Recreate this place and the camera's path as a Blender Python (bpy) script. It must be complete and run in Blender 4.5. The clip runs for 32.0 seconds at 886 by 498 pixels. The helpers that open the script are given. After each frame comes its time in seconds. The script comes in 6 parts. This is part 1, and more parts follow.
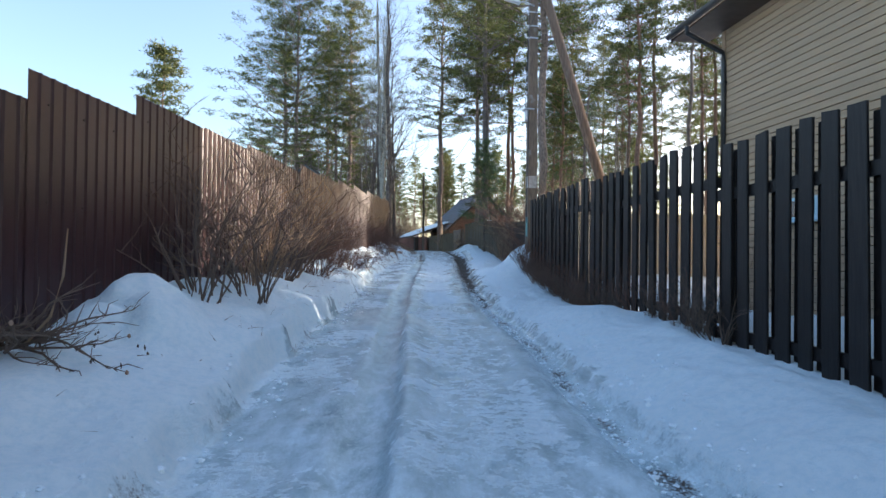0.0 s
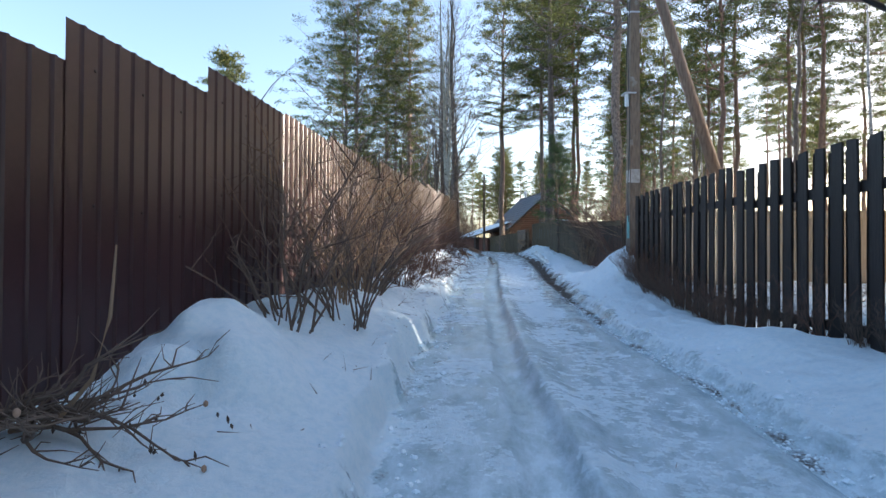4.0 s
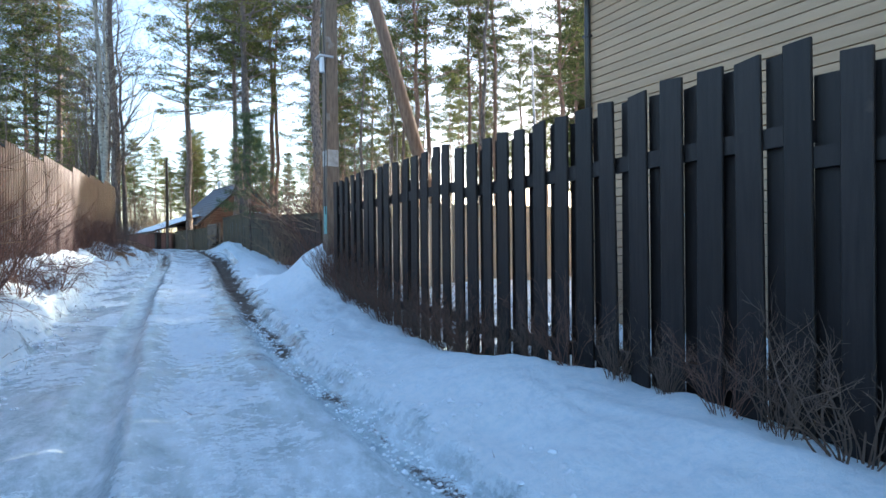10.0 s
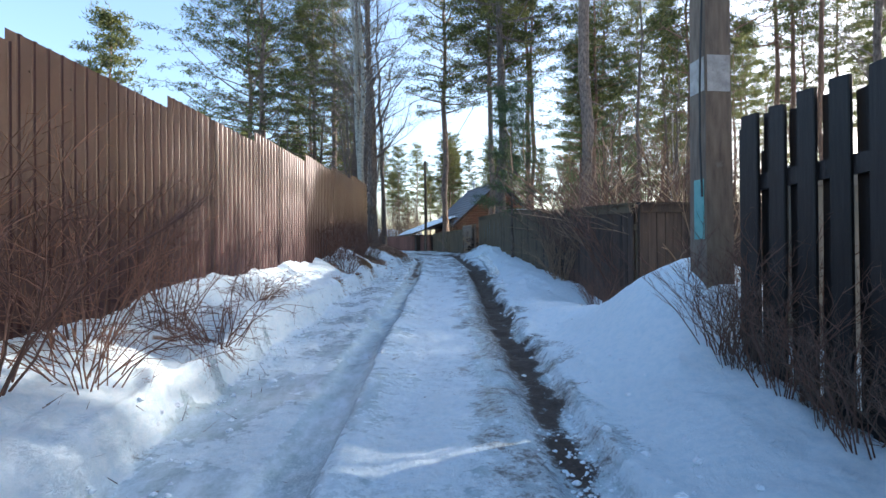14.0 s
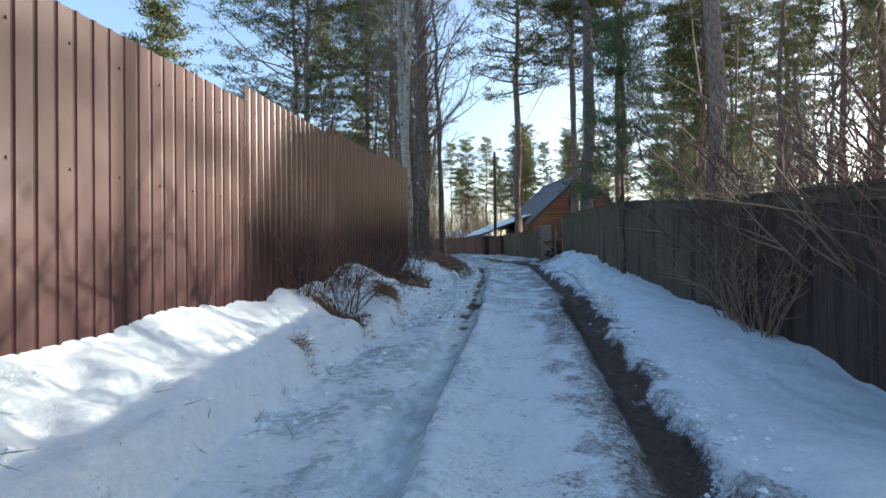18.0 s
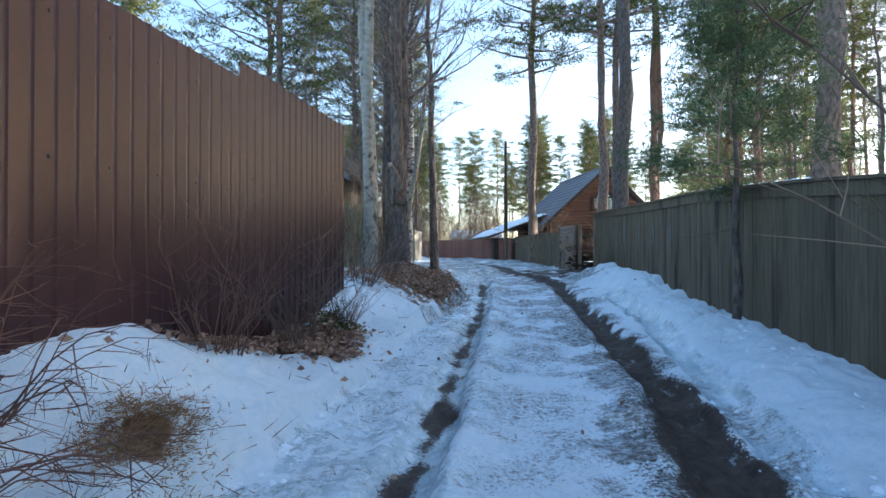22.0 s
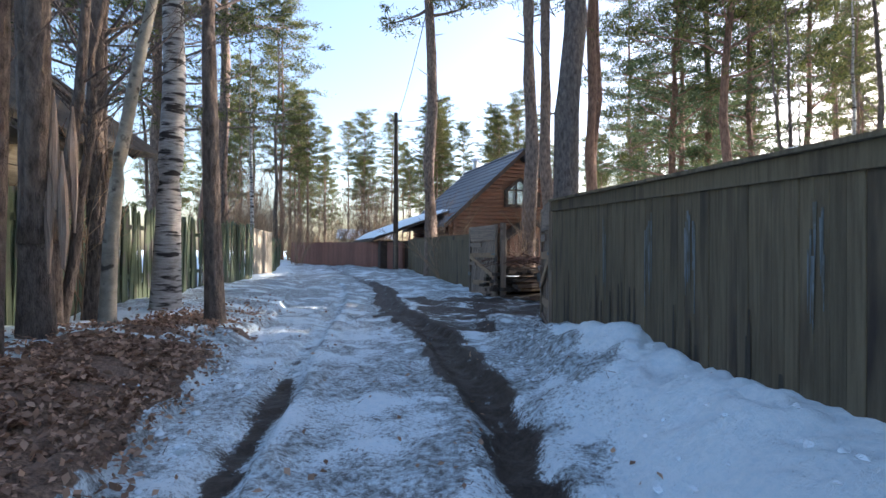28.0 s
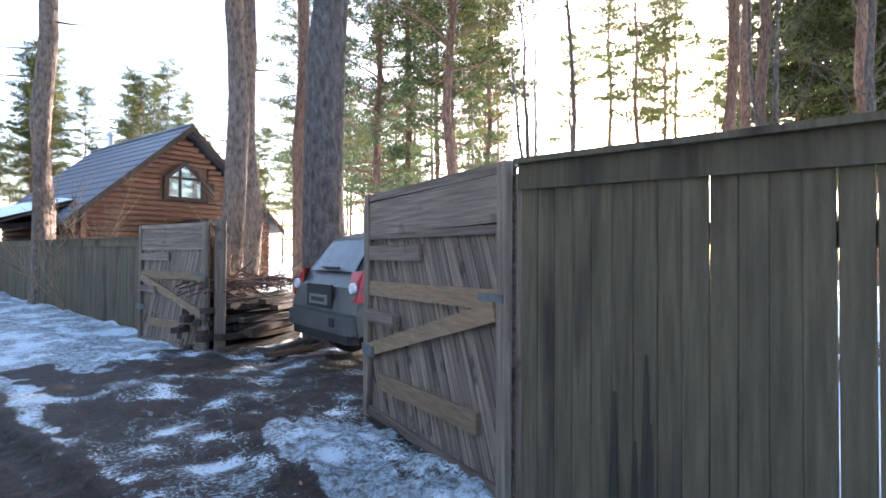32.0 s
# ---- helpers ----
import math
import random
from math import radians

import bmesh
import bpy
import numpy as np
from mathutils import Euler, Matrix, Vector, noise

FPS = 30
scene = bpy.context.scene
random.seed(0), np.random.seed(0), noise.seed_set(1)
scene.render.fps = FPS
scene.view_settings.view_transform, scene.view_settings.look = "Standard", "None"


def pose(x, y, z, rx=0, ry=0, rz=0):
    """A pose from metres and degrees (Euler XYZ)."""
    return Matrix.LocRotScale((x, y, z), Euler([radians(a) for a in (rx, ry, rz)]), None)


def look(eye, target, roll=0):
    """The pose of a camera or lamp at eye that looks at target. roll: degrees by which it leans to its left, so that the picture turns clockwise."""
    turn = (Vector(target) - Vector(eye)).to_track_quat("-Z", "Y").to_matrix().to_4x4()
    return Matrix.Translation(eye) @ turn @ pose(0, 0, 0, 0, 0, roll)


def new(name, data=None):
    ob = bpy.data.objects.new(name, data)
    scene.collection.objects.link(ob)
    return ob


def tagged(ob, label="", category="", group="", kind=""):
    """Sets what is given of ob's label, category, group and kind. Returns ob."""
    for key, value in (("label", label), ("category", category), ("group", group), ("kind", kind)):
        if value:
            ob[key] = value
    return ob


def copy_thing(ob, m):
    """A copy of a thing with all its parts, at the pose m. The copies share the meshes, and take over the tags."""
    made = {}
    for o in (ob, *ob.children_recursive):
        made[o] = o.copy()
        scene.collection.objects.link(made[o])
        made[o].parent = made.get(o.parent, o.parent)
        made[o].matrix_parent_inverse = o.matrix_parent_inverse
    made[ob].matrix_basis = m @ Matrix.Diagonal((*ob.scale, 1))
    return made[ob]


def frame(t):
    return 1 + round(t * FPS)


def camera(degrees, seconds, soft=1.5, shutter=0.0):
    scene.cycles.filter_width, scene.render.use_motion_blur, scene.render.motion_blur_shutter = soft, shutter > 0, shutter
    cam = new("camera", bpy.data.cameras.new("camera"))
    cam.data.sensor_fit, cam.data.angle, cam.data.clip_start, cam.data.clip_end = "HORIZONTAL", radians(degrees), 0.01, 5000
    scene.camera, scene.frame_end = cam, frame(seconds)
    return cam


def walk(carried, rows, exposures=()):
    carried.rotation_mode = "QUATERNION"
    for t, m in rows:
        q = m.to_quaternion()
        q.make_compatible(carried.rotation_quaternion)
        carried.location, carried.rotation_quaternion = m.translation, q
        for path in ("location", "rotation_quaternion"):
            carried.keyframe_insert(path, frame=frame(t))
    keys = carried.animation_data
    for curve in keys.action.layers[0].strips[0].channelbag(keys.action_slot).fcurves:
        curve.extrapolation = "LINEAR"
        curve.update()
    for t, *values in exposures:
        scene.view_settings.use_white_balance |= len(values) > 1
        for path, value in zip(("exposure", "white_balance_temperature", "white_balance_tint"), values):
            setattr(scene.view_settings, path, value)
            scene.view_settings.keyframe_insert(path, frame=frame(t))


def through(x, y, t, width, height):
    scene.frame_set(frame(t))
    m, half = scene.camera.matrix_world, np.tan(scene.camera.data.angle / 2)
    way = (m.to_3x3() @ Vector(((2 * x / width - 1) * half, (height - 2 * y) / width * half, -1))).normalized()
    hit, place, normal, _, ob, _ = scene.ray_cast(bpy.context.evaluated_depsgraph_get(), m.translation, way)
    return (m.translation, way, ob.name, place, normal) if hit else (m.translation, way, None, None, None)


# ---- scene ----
cam = camera(76.7, 32.0)
METRES, EYE, TILT, LEAN, TURN = 36.0, 1.2, 0.0, 0.0, 0.0
ROWS = [
    (0.0, 0.0, 0.0, 0.0, -0.01, 0.68, -0.68),
    (0.5, -0.0017, 0.0099, 0.0006, 2.52, 0.66, -0.45),
    (1.0, -0.0039, 0.0166, 0.0005, 4.3, 0.77, -0.47),
    (1.5, -0.0059, 0.021, 0.0003, 4.53, 0.88, -0.54),
    (2.0, -0.0077, 0.027, 0.0002, 4.99, 0.82, -0.49),
    (2.5, -0.0111, 0.0303, 0.0004, 5.8, 0.79, -0.55),
    (4.5, -0.0288, 0.0392, 0.0035, 5.31, 0.6, -0.28),
    (5.0, -0.036, 0.0403, 0.0039, 5.51, 0.59, -0.58),
    (5.5, -0.0404, 0.0428, 0.0053, 5.53, 0.57, -0.55),
    (6.0, -0.0501, 0.0423, 0.0033, 4.45, 0.66, -0.72),
    (6.5, -0.0564, 0.0411, 0.0032, 2.63, 0.75, -0.74),
    (7.0, -0.056, 0.0417, 0.0032, 1.99, 0.69, -0.17),
    (7.5, -0.0463, 0.0458, 0.0024, -0.01, 0.41, 0.38),
    (8.0, -0.0354, 0.0539, 0.0045, -7.1, 0.24, 0.71),
    (8.5, -0.0291, 0.067, 0.005, -15.62, 0.11, 0.47),
    (9.0, -0.0222, 0.0811, 0.0054, -17.63, 0.08, 0.44),
    (9.5, -0.0123, 0.0946, 0.0054, -20.92, 0.08, 0.45),
    (10.0, -0.0032, 0.1094, 0.0054, -24.13, 0.07, 0.57),
    (10.5, 0.002, 0.126, 0.0082, -25.2, 0.05, 0.4),
    (11.0, 0.0064, 0.1434, 0.0083, -25.02, 0.02, 0.49),
    (11.5, 0.0063, 0.1621, 0.0091, -23.9, 0.1, 0.42),
    (12.0, 0.0054, 0.1808, 0.0103, -21.61, 0.05, 0.47),
    (12.5, 0.0034, 0.2007, 0.0101, -12.21, 0.15, 0.51),
    (13.0, 0.0003, 0.2198, 0.0101, -6.99, 0.18, 0.51),
    (13.5, -0.0014, 0.2397, 0.0113, -0.55, 0.25, 0.47),
    (14.0, -0.0001, 0.2595, 0.0115, 0.69, 0.28, 0.48),
    (14.5, -0.0002, 0.2796, 0.0118, 2.35, 0.31, 0.4),
    (16.5, -0.0035, 0.3554, 0.0151, 5.88, 0.29, 0.57),
    (17.0, -0.004, 0.3753, 0.0167, 6.87, 0.28, 0.43),
    (17.5, -0.004, 0.3955, 0.0176, 7.72, 0.32, 0.45),
    (18.0, -0.004, 0.4152, 0.0192, 7.93, 0.33, 0.47),
    (18.5, -0.0031, 0.4335, 0.0202, 7.94, 0.42, 0.43),
    (19.0, -0.0042, 0.4518, 0.0215, 7.89, 0.4, 0.28),
    (19.5, -0.0045, 0.4694, 0.0221, 7.55, 0.44, 0.33),
    (20.0, -0.0072, 0.4876, 0.0233, 7.85, 0.38, 0.05),
    (20.5, -0.0078, 0.5064, 0.0242, 8.1, 0.39, 0.06),
    (21.0, -0.0078, 0.5261, 0.0245, 8.41, 0.35, 0.08),
    (21.5, -0.0072, 0.5456, 0.0259, 8.67, 0.3, 0.04),
    (22.0, -0.0079, 0.5651, 0.0268, 9.13, 0.31, -0.08),
    (22.5, -0.0097, 0.5848, 0.0282, 9.33, 0.32, -0.23),
    (23.0, -0.0094, 0.6047, 0.0288, 9.55, 0.33, -0.17),
    (23.5, -0.0092, 0.6245, 0.0303, 8.81, 0.34, -0.2),
    (24.0, -0.0089, 0.6442, 0.031, 8.18, 0.38, -0.18),
    (24.5, -0.0086, 0.6636, 0.0316, 7.82, 0.39, -0.19),
    (26.5, -0.0074, 0.7473, 0.0351, 6.33, 0.13, -0.18),
    (27.0, -0.0062, 0.7676, 0.0356, 5.8, 0.17, -0.14),
    (27.5, -0.006, 0.7882, 0.0365, 3.9, 0.18, -0.18),
    (28.0, -0.005, 0.8088, 0.0379, -0.98, 0.22, -0.21),
    (28.5, -0.0071, 0.8283, 0.0388, -4.58, 0.21, -0.28),
    (29.0, -0.0101, 0.8457, 0.0392, -5.46, 0.33, -0.35),
    (29.5, -0.0116, 0.8648, 0.0396, -4.8, 0.29, -0.29),
    (30.0, -0.012, 0.8834, 0.0404, -10.56, 0.34, -0.25),
    (30.5, -0.0137, 0.9037, 0.0411, -19.31, 0.38, -0.24),
    (31.0, -0.0147, 0.9235, 0.0421, -27.73, 0.53, -0.29),
    (31.5, -0.015, 0.9433, 0.0426, -33.14, 0.58, -0.24),
    (32.0, -0.0176, 0.9621, 0.0434, -36.66, 0.77, -0.33),
]
walk(cam, [(t, pose(0, 0, EYE, TILT, LEAN, TURN) @ pose(METRES * x, METRES * y, METRES * z, 90 + pitch, roll, yaw)) for t, x, y, z, yaw, pitch, roll in ROWS],
     [(0.0, 1.65, 6080, 12), (5.0, 1.75, 6030, 12), (6.0, 2.05, 6080, 12), (7.0, 2.16, 6080, 12), (8.0, 1.85, 5980, 12), (9.0, 1.75, 5880, 11), (10.0, 2.05, 5780, 10), (11.0, 2.20, 5830, 12), (12.0, 2.20, 5780, 12), (13.0, 1.85, 5540, 10),
      (14.0, 1.70, 5740, 12), (17.0, 1.45, 5940, 12), (19.0, 1.55, 5890, 10), (21.0, 1.93, 5440, 10), (23.0, 2.03, 5790, 10), (27.0, 1.88, 5890, 16), (30.0, 1.74, 5840, 18), (31.0, 2.32, 5990, 18), (32.0, 2.77, 5940, 20)])

# ---- world and sun ----
SUN_AZ, SUN_EL = 64.0, 14.0          # degrees to the right of +y, and up
world = bpy.data.worlds.new("world")
scene.world = world
world.use_nodes = True
wn = world.node_tree.nodes
sky = wn.new("ShaderNodeTexSky")
sky.sky_type, sky.sun_disc = "NISHITA", False
sky.sun_elevation, sky.sun_rotation = radians(SUN_EL), radians(SUN_AZ)
sky.air_density, sky.dust_density, sky.ozone_density = 1.0, 2.4, 1.2
world.node_tree.links.new(sky.outputs[0], wn["Background"].inputs[0])
wn["Background"].inputs[1].default_value = 0.15
sun_data = bpy.data.lights.new("sun", "SUN")
sun_data.energy, sun_data.angle, sun_data.color = 5.0, radians(0.6), (1.0, 0.86, 0.68)
sun = new("sun", sun_data)
az, el = radians(SUN_AZ), radians(SUN_EL)
sun.matrix_world = look(Vector((math.sin(az) * math.cos(el), math.cos(az) * math.cos(el), math.sin(el))) * 60, (0, 0, 0))


# ---- materials ----
def material(name, dark, light, scale=4.0, rough=0.8, bump=0.3, fine=60.0, stretch=(1, 1, 1), metal=0.0, piece=0.0, spots=None, spot_scale=3.0,
             spot_at=0.62, spec=0.5, depth=0.01, edge=0.08, drip=0.0):
    """Two-scale noise between two colours, fine relief, optional spots of a third colour, and a tint that differs from piece to piece."""
    m = bpy.data.materials.new(name)
    m.use_nodes = True
    n, l = m.node_tree.nodes, m.node_tree.links
    p = n["Principled BSDF"]
    co, mp = n.new("ShaderNodeTexCoord"), n.new("ShaderNodeMapping")
    info = n.new("ShaderNodeObjectInfo")
    shift = n.new("ShaderNodeVectorMath")
    shift.operation = "SCALE"
    shift.inputs[0].default_value = (13.1, 7.7, 5.3)
    l.new(info.outputs["Random"], shift.inputs["Scale"])
    add = n.new("ShaderNodeVectorMath")
    l.new(co.outputs["Object"], add.inputs[0]), l.new(shift.outputs[0], add.inputs[1])
    l.new(add.outputs[0], mp.inputs[0])
    mp.inputs["Scale"].default_value = stretch
    big, small = n.new("ShaderNodeTexNoise"), n.new("ShaderNodeTexNoise")
    big.inputs["Scale"].default_value, big.inputs["Detail"].default_value = scale, 5
    small.inputs["Scale"].default_value, small.inputs["Detail"].default_value = fine, 4
    l.new(mp.outputs[0], big.inputs[0]), l.new(mp.outputs[0], small.inputs[0])
    mixf = n.new("ShaderNodeMath")
    mixf.operation = "MULTIPLY_ADD"
    mixf.inputs[1].default_value, mixf.inputs[2].default_value = 0.35, 0.0
    l.new(small.outputs[0], mixf.inputs[0])
    summ = n.new("ShaderNodeMath")
    summ.operation = "MULTIPLY_ADD"
    summ.inputs[1].default_value = 0.9
    l.new(big.outputs[0], summ.inputs[0]), l.new(mixf.outputs[0], summ.inputs[2])
    ramp = n.new("ShaderNodeValToRGB")
    ramp.color_ramp.elements[0].position, ramp.color_ramp.elements[1].position = 0.4, 0.82
    ramp.color_ramp.elements[0].color, ramp.color_ramp.elements[1].color = (*dark, 1), (*light, 1)
    l.new(summ.outputs[0], ramp.inputs[0])
    out = ramp.outputs[0]
    if spots:
        sp = n.new("ShaderNodeTexNoise")
        sp.inputs["Scale"].default_value, sp.inputs["Detail"].default_value = spot_scale, 6
        if drip:
            dm = n.new("ShaderNodeMapping")
            dm.inputs["Scale"].default_value = (1, 1, drip)
            l.new(add.outputs[0], dm.inputs[0]), l.new(dm.outputs[0], sp.inputs[0])
        else:
            l.new(add.outputs[0], sp.inputs[0])
        sr = n.new("ShaderNodeValToRGB")
        sr.color_ramp.elements[0].position, sr.color_ramp.elements[1].position = spot_at, spot_at + edge
        l.new(sp.outputs[0], sr.inputs[0])
        mx = n.new("ShaderNodeMix")
        mx.data_type = "RGBA"
        mx.inputs["B"].default_value = (*spots, 1)
        l.new(sr.outputs[0], mx.inputs["Factor"]), l.new(out, mx.inputs["A"])
        out = mx.outputs["Result"]
    if piece:
        hv = n.new("ShaderNodeHueSaturation")
        mr = n.new("ShaderNodeMapRange")
        mr.inputs["To Min"].default_value, mr.inputs["To Max"].default_value = 1 - piece, 1 + piece
        l.new(info.outputs["Random"], mr.inputs[0]), l.new(mr.outputs[0], hv.inputs["Value"]), l.new(out, hv.inputs["Color"])
        out = hv.outputs[0]
    l.new(out, p.inputs["Base Color"])
    p.inputs["Roughness"].default_value, p.inputs["Metallic"].default_value = rough, metal
    p.inputs["Specular IOR Level"].default_value = spec
    if bump:
        b = n.new("ShaderNodeBump")
        b.inputs["Strength"].default_value, b.inputs["Distance"].default_value = bump, depth
        l.new(summ.outputs[0], b.inputs["Height"]), l.new(b.outputs[0], p.inputs["Normal"])
    return m


def leafy(name, dark, light, through=0.35, rough=0.6):
    """Leaves or needles: a colour of its own for each blade, and light that shines through."""
    m = bpy.data.materials.new(name)
    m.use_nodes = True
    n, l = m.node_tree.nodes, m.node_tree.links
    geo, ramp = n.new("ShaderNodeNewGeometry"), n.new("ShaderNodeValToRGB")
    ramp.color_ramp.elements[0].color, ramp.color_ramp.elements[1].color = (*dark, 1), (*light, 1)
    l.new(geo.outputs["Random Per Island"], ramp.inputs[0])
    p, tr, mx = n["Principled BSDF"], n.new("ShaderNodeBsdfTranslucent"), n.new("ShaderNodeMixShader")
    p.inputs["Roughness"].default_value = rough
    p.inputs["Specular IOR Level"].default_value = 0.3
    l.new(ramp.outputs[0], p.inputs["Base Color"]), l.new(ramp.outputs[0], tr.inputs[0])
    mx.inputs[0].default_value = through
    l.new(p.outputs[0], mx.inputs[1]), l.new(tr.outputs[0], mx.inputs[2])
    l.new(mx.outputs[0], n["Material Output"].inputs[0])
    return m


def plain(name, colour, rough=0.5, metal=0.0, transmission=0.0):
    m = bpy.data.materials.new(name)
    m.use_nodes = True
    p = m.node_tree.nodes["Principled BSDF"]
    p.inputs["Base Color"].default_value = (*colour, 1)
    p.inputs["Roughness"].default_value, p.inputs["Metallic"].default_value = rough, metal
    p.inputs["Transmission Weight"].default_value = transmission
    return m


M_SHEET = material("brown_coated_steel", (0.03, 0.0105, 0.0112), (0.045, 0.0165, 0.0165), 1.2, 0.33, 0.05, 30, spots=(0.056, 0.023, 0.022), spot_scale=1.6, spot_at=0.66, edge=0.2, spec=0.5)
M_SHEETRED = material("red_brown_steel", (0.033, 0.0105, 0.01), (0.048, 0.017, 0.015), 1.2, 0.38, 0.05, 30, spots=(0.06, 0.024, 0.021), spot_scale=1.6, spot_at=0.66, edge=0.2, spec=0.4)
M_SCREW = plain("dark_screw", (0.035, 0.02, 0.018), 0.5)
M_BLACKWOOD = material("black_stained_wood", (0.0055, 0.0045, 0.0045), (0.02, 0.0155, 0.014), 3, 0.52, 0.5, 40, (14, 14, 1.0), piece=0.35, spots=(0.04, 0.028, 0.022), spot_scale=6, spot_at=0.7, depth=0.004, spec=0.4)
M_GREYWOOD = material("weathered_grey_boards", (0.08, 0.06, 0.034), (0.155, 0.121, 0.072), 3, 0.85, 0.5, 50, (12, 12, 0.8), piece=0.16, spots=(0.038, 0.026, 0.018), spot_scale=4.0, spot_at=0.54, edge=0.16, depth=0.004, drip=0.16)
M_DAMP = material("damp_dark_wood", (0.03, 0.023, 0.016), (0.062, 0.049, 0.034), 3, 0.8, 0.4, 50, (12, 12, 0.8), depth=0.004)
M_BROWNFENCE = material("brown_weathered_boards", (0.045, 0.029, 0.02), (0.098, 0.067, 0.047), 3, 0.85, 0.5, 50, (12, 12, 0.8), piece=0.2, spots=(0.035, 0.023, 0.017), spot_scale=4, spot_at=0.52, edge=0.14, depth=0.004, drip=0.16)
M_BLUEPAINT = material("faded_blue_paint", (0.1, 0.115, 0.115), (0.17, 0.19, 0.195), 6, 0.7, 0.3, 50, (6, 6, 1), spots=(0.1, 0.095, 0.075), spot_scale=7, spot_at=0.5)
M_GATEWOOD = material("bare_gate_wood", (0.12, 0.085, 0.062), (0.33, 0.25, 0.19), 3, 0.85, 0.5, 60, (0.7, 14, 14), piece=0.3, spots=(0.07, 0.056, 0.046), spot_scale=3, spot_at=0.6, depth=0.004)
M_GATEPOST = material("grey_gate_upright", (0.11, 0.08, 0.058), (0.28, 0.215, 0.16), 3, 0.85, 0.5, 60, (14, 14, 0.7), piece=0.2, spots=(0.07, 0.056, 0.046), spot_scale=3, spot_at=0.6, depth=0.004)
M_TANWOOD = material("tan_gate_brace", (0.2, 0.125, 0.07), (0.36, 0.24, 0.14), 3, 0.8, 0.4, 60, (2, 14, 14), piece=0.2, depth=0.004)
M_GREENWOOD = material("green_mossy_pickets", (0.048, 0.07, 0.04), (0.145, 0.175, 0.1), 3, 0.9, 0.5, 40, (14, 14, 0.9), piece=0.35, spots=(0.12, 0.11, 0.095), spot_scale=2.5, spot_at=0.55, depth=0.005)
M_PALEWOOD = material("pale_grey_boards", (0.24, 0.21, 0.16), (0.38, 0.34, 0.27), 3, 0.85, 0.4, 50, (12, 12, 0.8), piece=0.15)
M_COTTAGE = material("grey_blue_weatherboard", (0.06, 0.07, 0.075), (0.135, 0.15, 0.152), 3, 0.85, 0.4, 40, (0.8, 12, 12), piece=0.15, spots=(0.3, 0.26, 0.18), spot_scale=1.2, spot_at=0.64)
M_OCHRE = material("ochre_weathered_boards", (0.16, 0.135, 0.09), (0.27, 0.235, 0.165), 3, 0.85, 0.4, 40, (0.8, 0.8, 12), piece=0.12)
M_DARKROOF = material("dark_mossy_roof", (0.025, 0.022, 0.018), (0.07, 0.06, 0.045), 6, 0.9, 0.8, 30, depth=0.02)
M_SIDING = material("beige_siding", (0.37, 0.262, 0.165), (0.44, 0.32, 0.21), 2, 0.65, 0.12, 80, (0.5, 0.5, 6), piece=0.05)
M_BLACKMETAL = material("black_gutter_metal", (0.012, 0.013, 0.016), (0.03, 0.032, 0.036), 4, 0.35, 0.05, 40)
M_SOFFIT = material("dark_brown_soffit", (0.05, 0.035, 0.028), (0.08, 0.06, 0.05), 5, 0.6, 0.2, 40)
M_LOG = material("red_brown_log", (0.12, 0.052, 0.03), (0.25, 0.115, 0.065), 3, 0.6, 0.4, 30, (1, 10, 10), piece=0.15, depth=0.008)
M_TILEROOF = material("slate_blue_roof_tile", (0.05, 0.058, 0.075), (0.095, 0.105, 0.13), 4, 0.5, 0.2, 40)
M_DARKTRIM = material("dark_trim_wood", (0.035, 0.022, 0.016), (0.07, 0.045, 0.032), 5, 0.7, 0.3, 40)
M_CONCRETE = material("grey_brown_pole", (0.11, 0.08, 0.058), (0.23, 0.175, 0.13), 5, 0.88, 0.4, 70, (5, 5, 0.8), spots=(0.3, 0.29, 0.27), spot_scale=3, spot_at=0.66)
M_POLEWOOD = material("brown_wooden_pole", (0.12, 0.075, 0.05), (0.24, 0.16, 0.11), 4, 0.85, 0.4, 60, (8, 8, 0.6))
M_PAPER = material("white_notice_paper", (0.3, 0.28, 0.26), (0.5, 0.48, 0.45), 12, 0.8, 0.1, 60, spots=(0.3, 0.28, 0.27), spot_scale=20, spot_at=0.6)
M_METAL = plain("galvanised_metal", (0.5, 0.52, 0.55), 0.4, 0.8)
M_WHITEPLASTIC = plain("white_plastic", (0.7, 0.72, 0.74), 0.4)
M_TEAL = material("teal_paint_mark", (0.1, 0.3, 0.28), (0.2, 0.42, 0.38), 12, 0.7, 0.1, 50)
M_BARK = material("grey_pine_bark", (0.045, 0.036, 0.032), (0.2, 0.165, 0.145), 4, 0.95, 1.0, 20, (4, 4, 1.7), depth=0.06)
M_REDBARK = material("red_pine_bark", (0.09, 0.05, 0.035), (0.3, 0.175, 0.12), 4, 0.9, 1.0, 16, (5, 5, 1.2), depth=0.04)
M_BROWNBARK = material("brown_pine_bark", (0.07, 0.05, 0.04), (0.3, 0.22, 0.175), 4, 0.92, 1.0, 20, (4, 4, 1.7), depth=0.06)
M_BIRCHBARK = material("birch_bark", (0.24, 0.22, 0.2), (0.56, 0.54, 0.51), 3, 0.8, 0.6, 25, (2, 2, 10), spots=(0.03, 0.025, 0.023), spot_scale=2.6, spot_at=0.52, depth=0.015, drip=6.0)
M_ALDER = material("grey_brown_alder_bark", (0.042, 0.032, 0.026), (0.21, 0.163, 0.132), 4, 0.95, 1.0, 22, (4.5, 4.5, 1.6), depth=0.05)
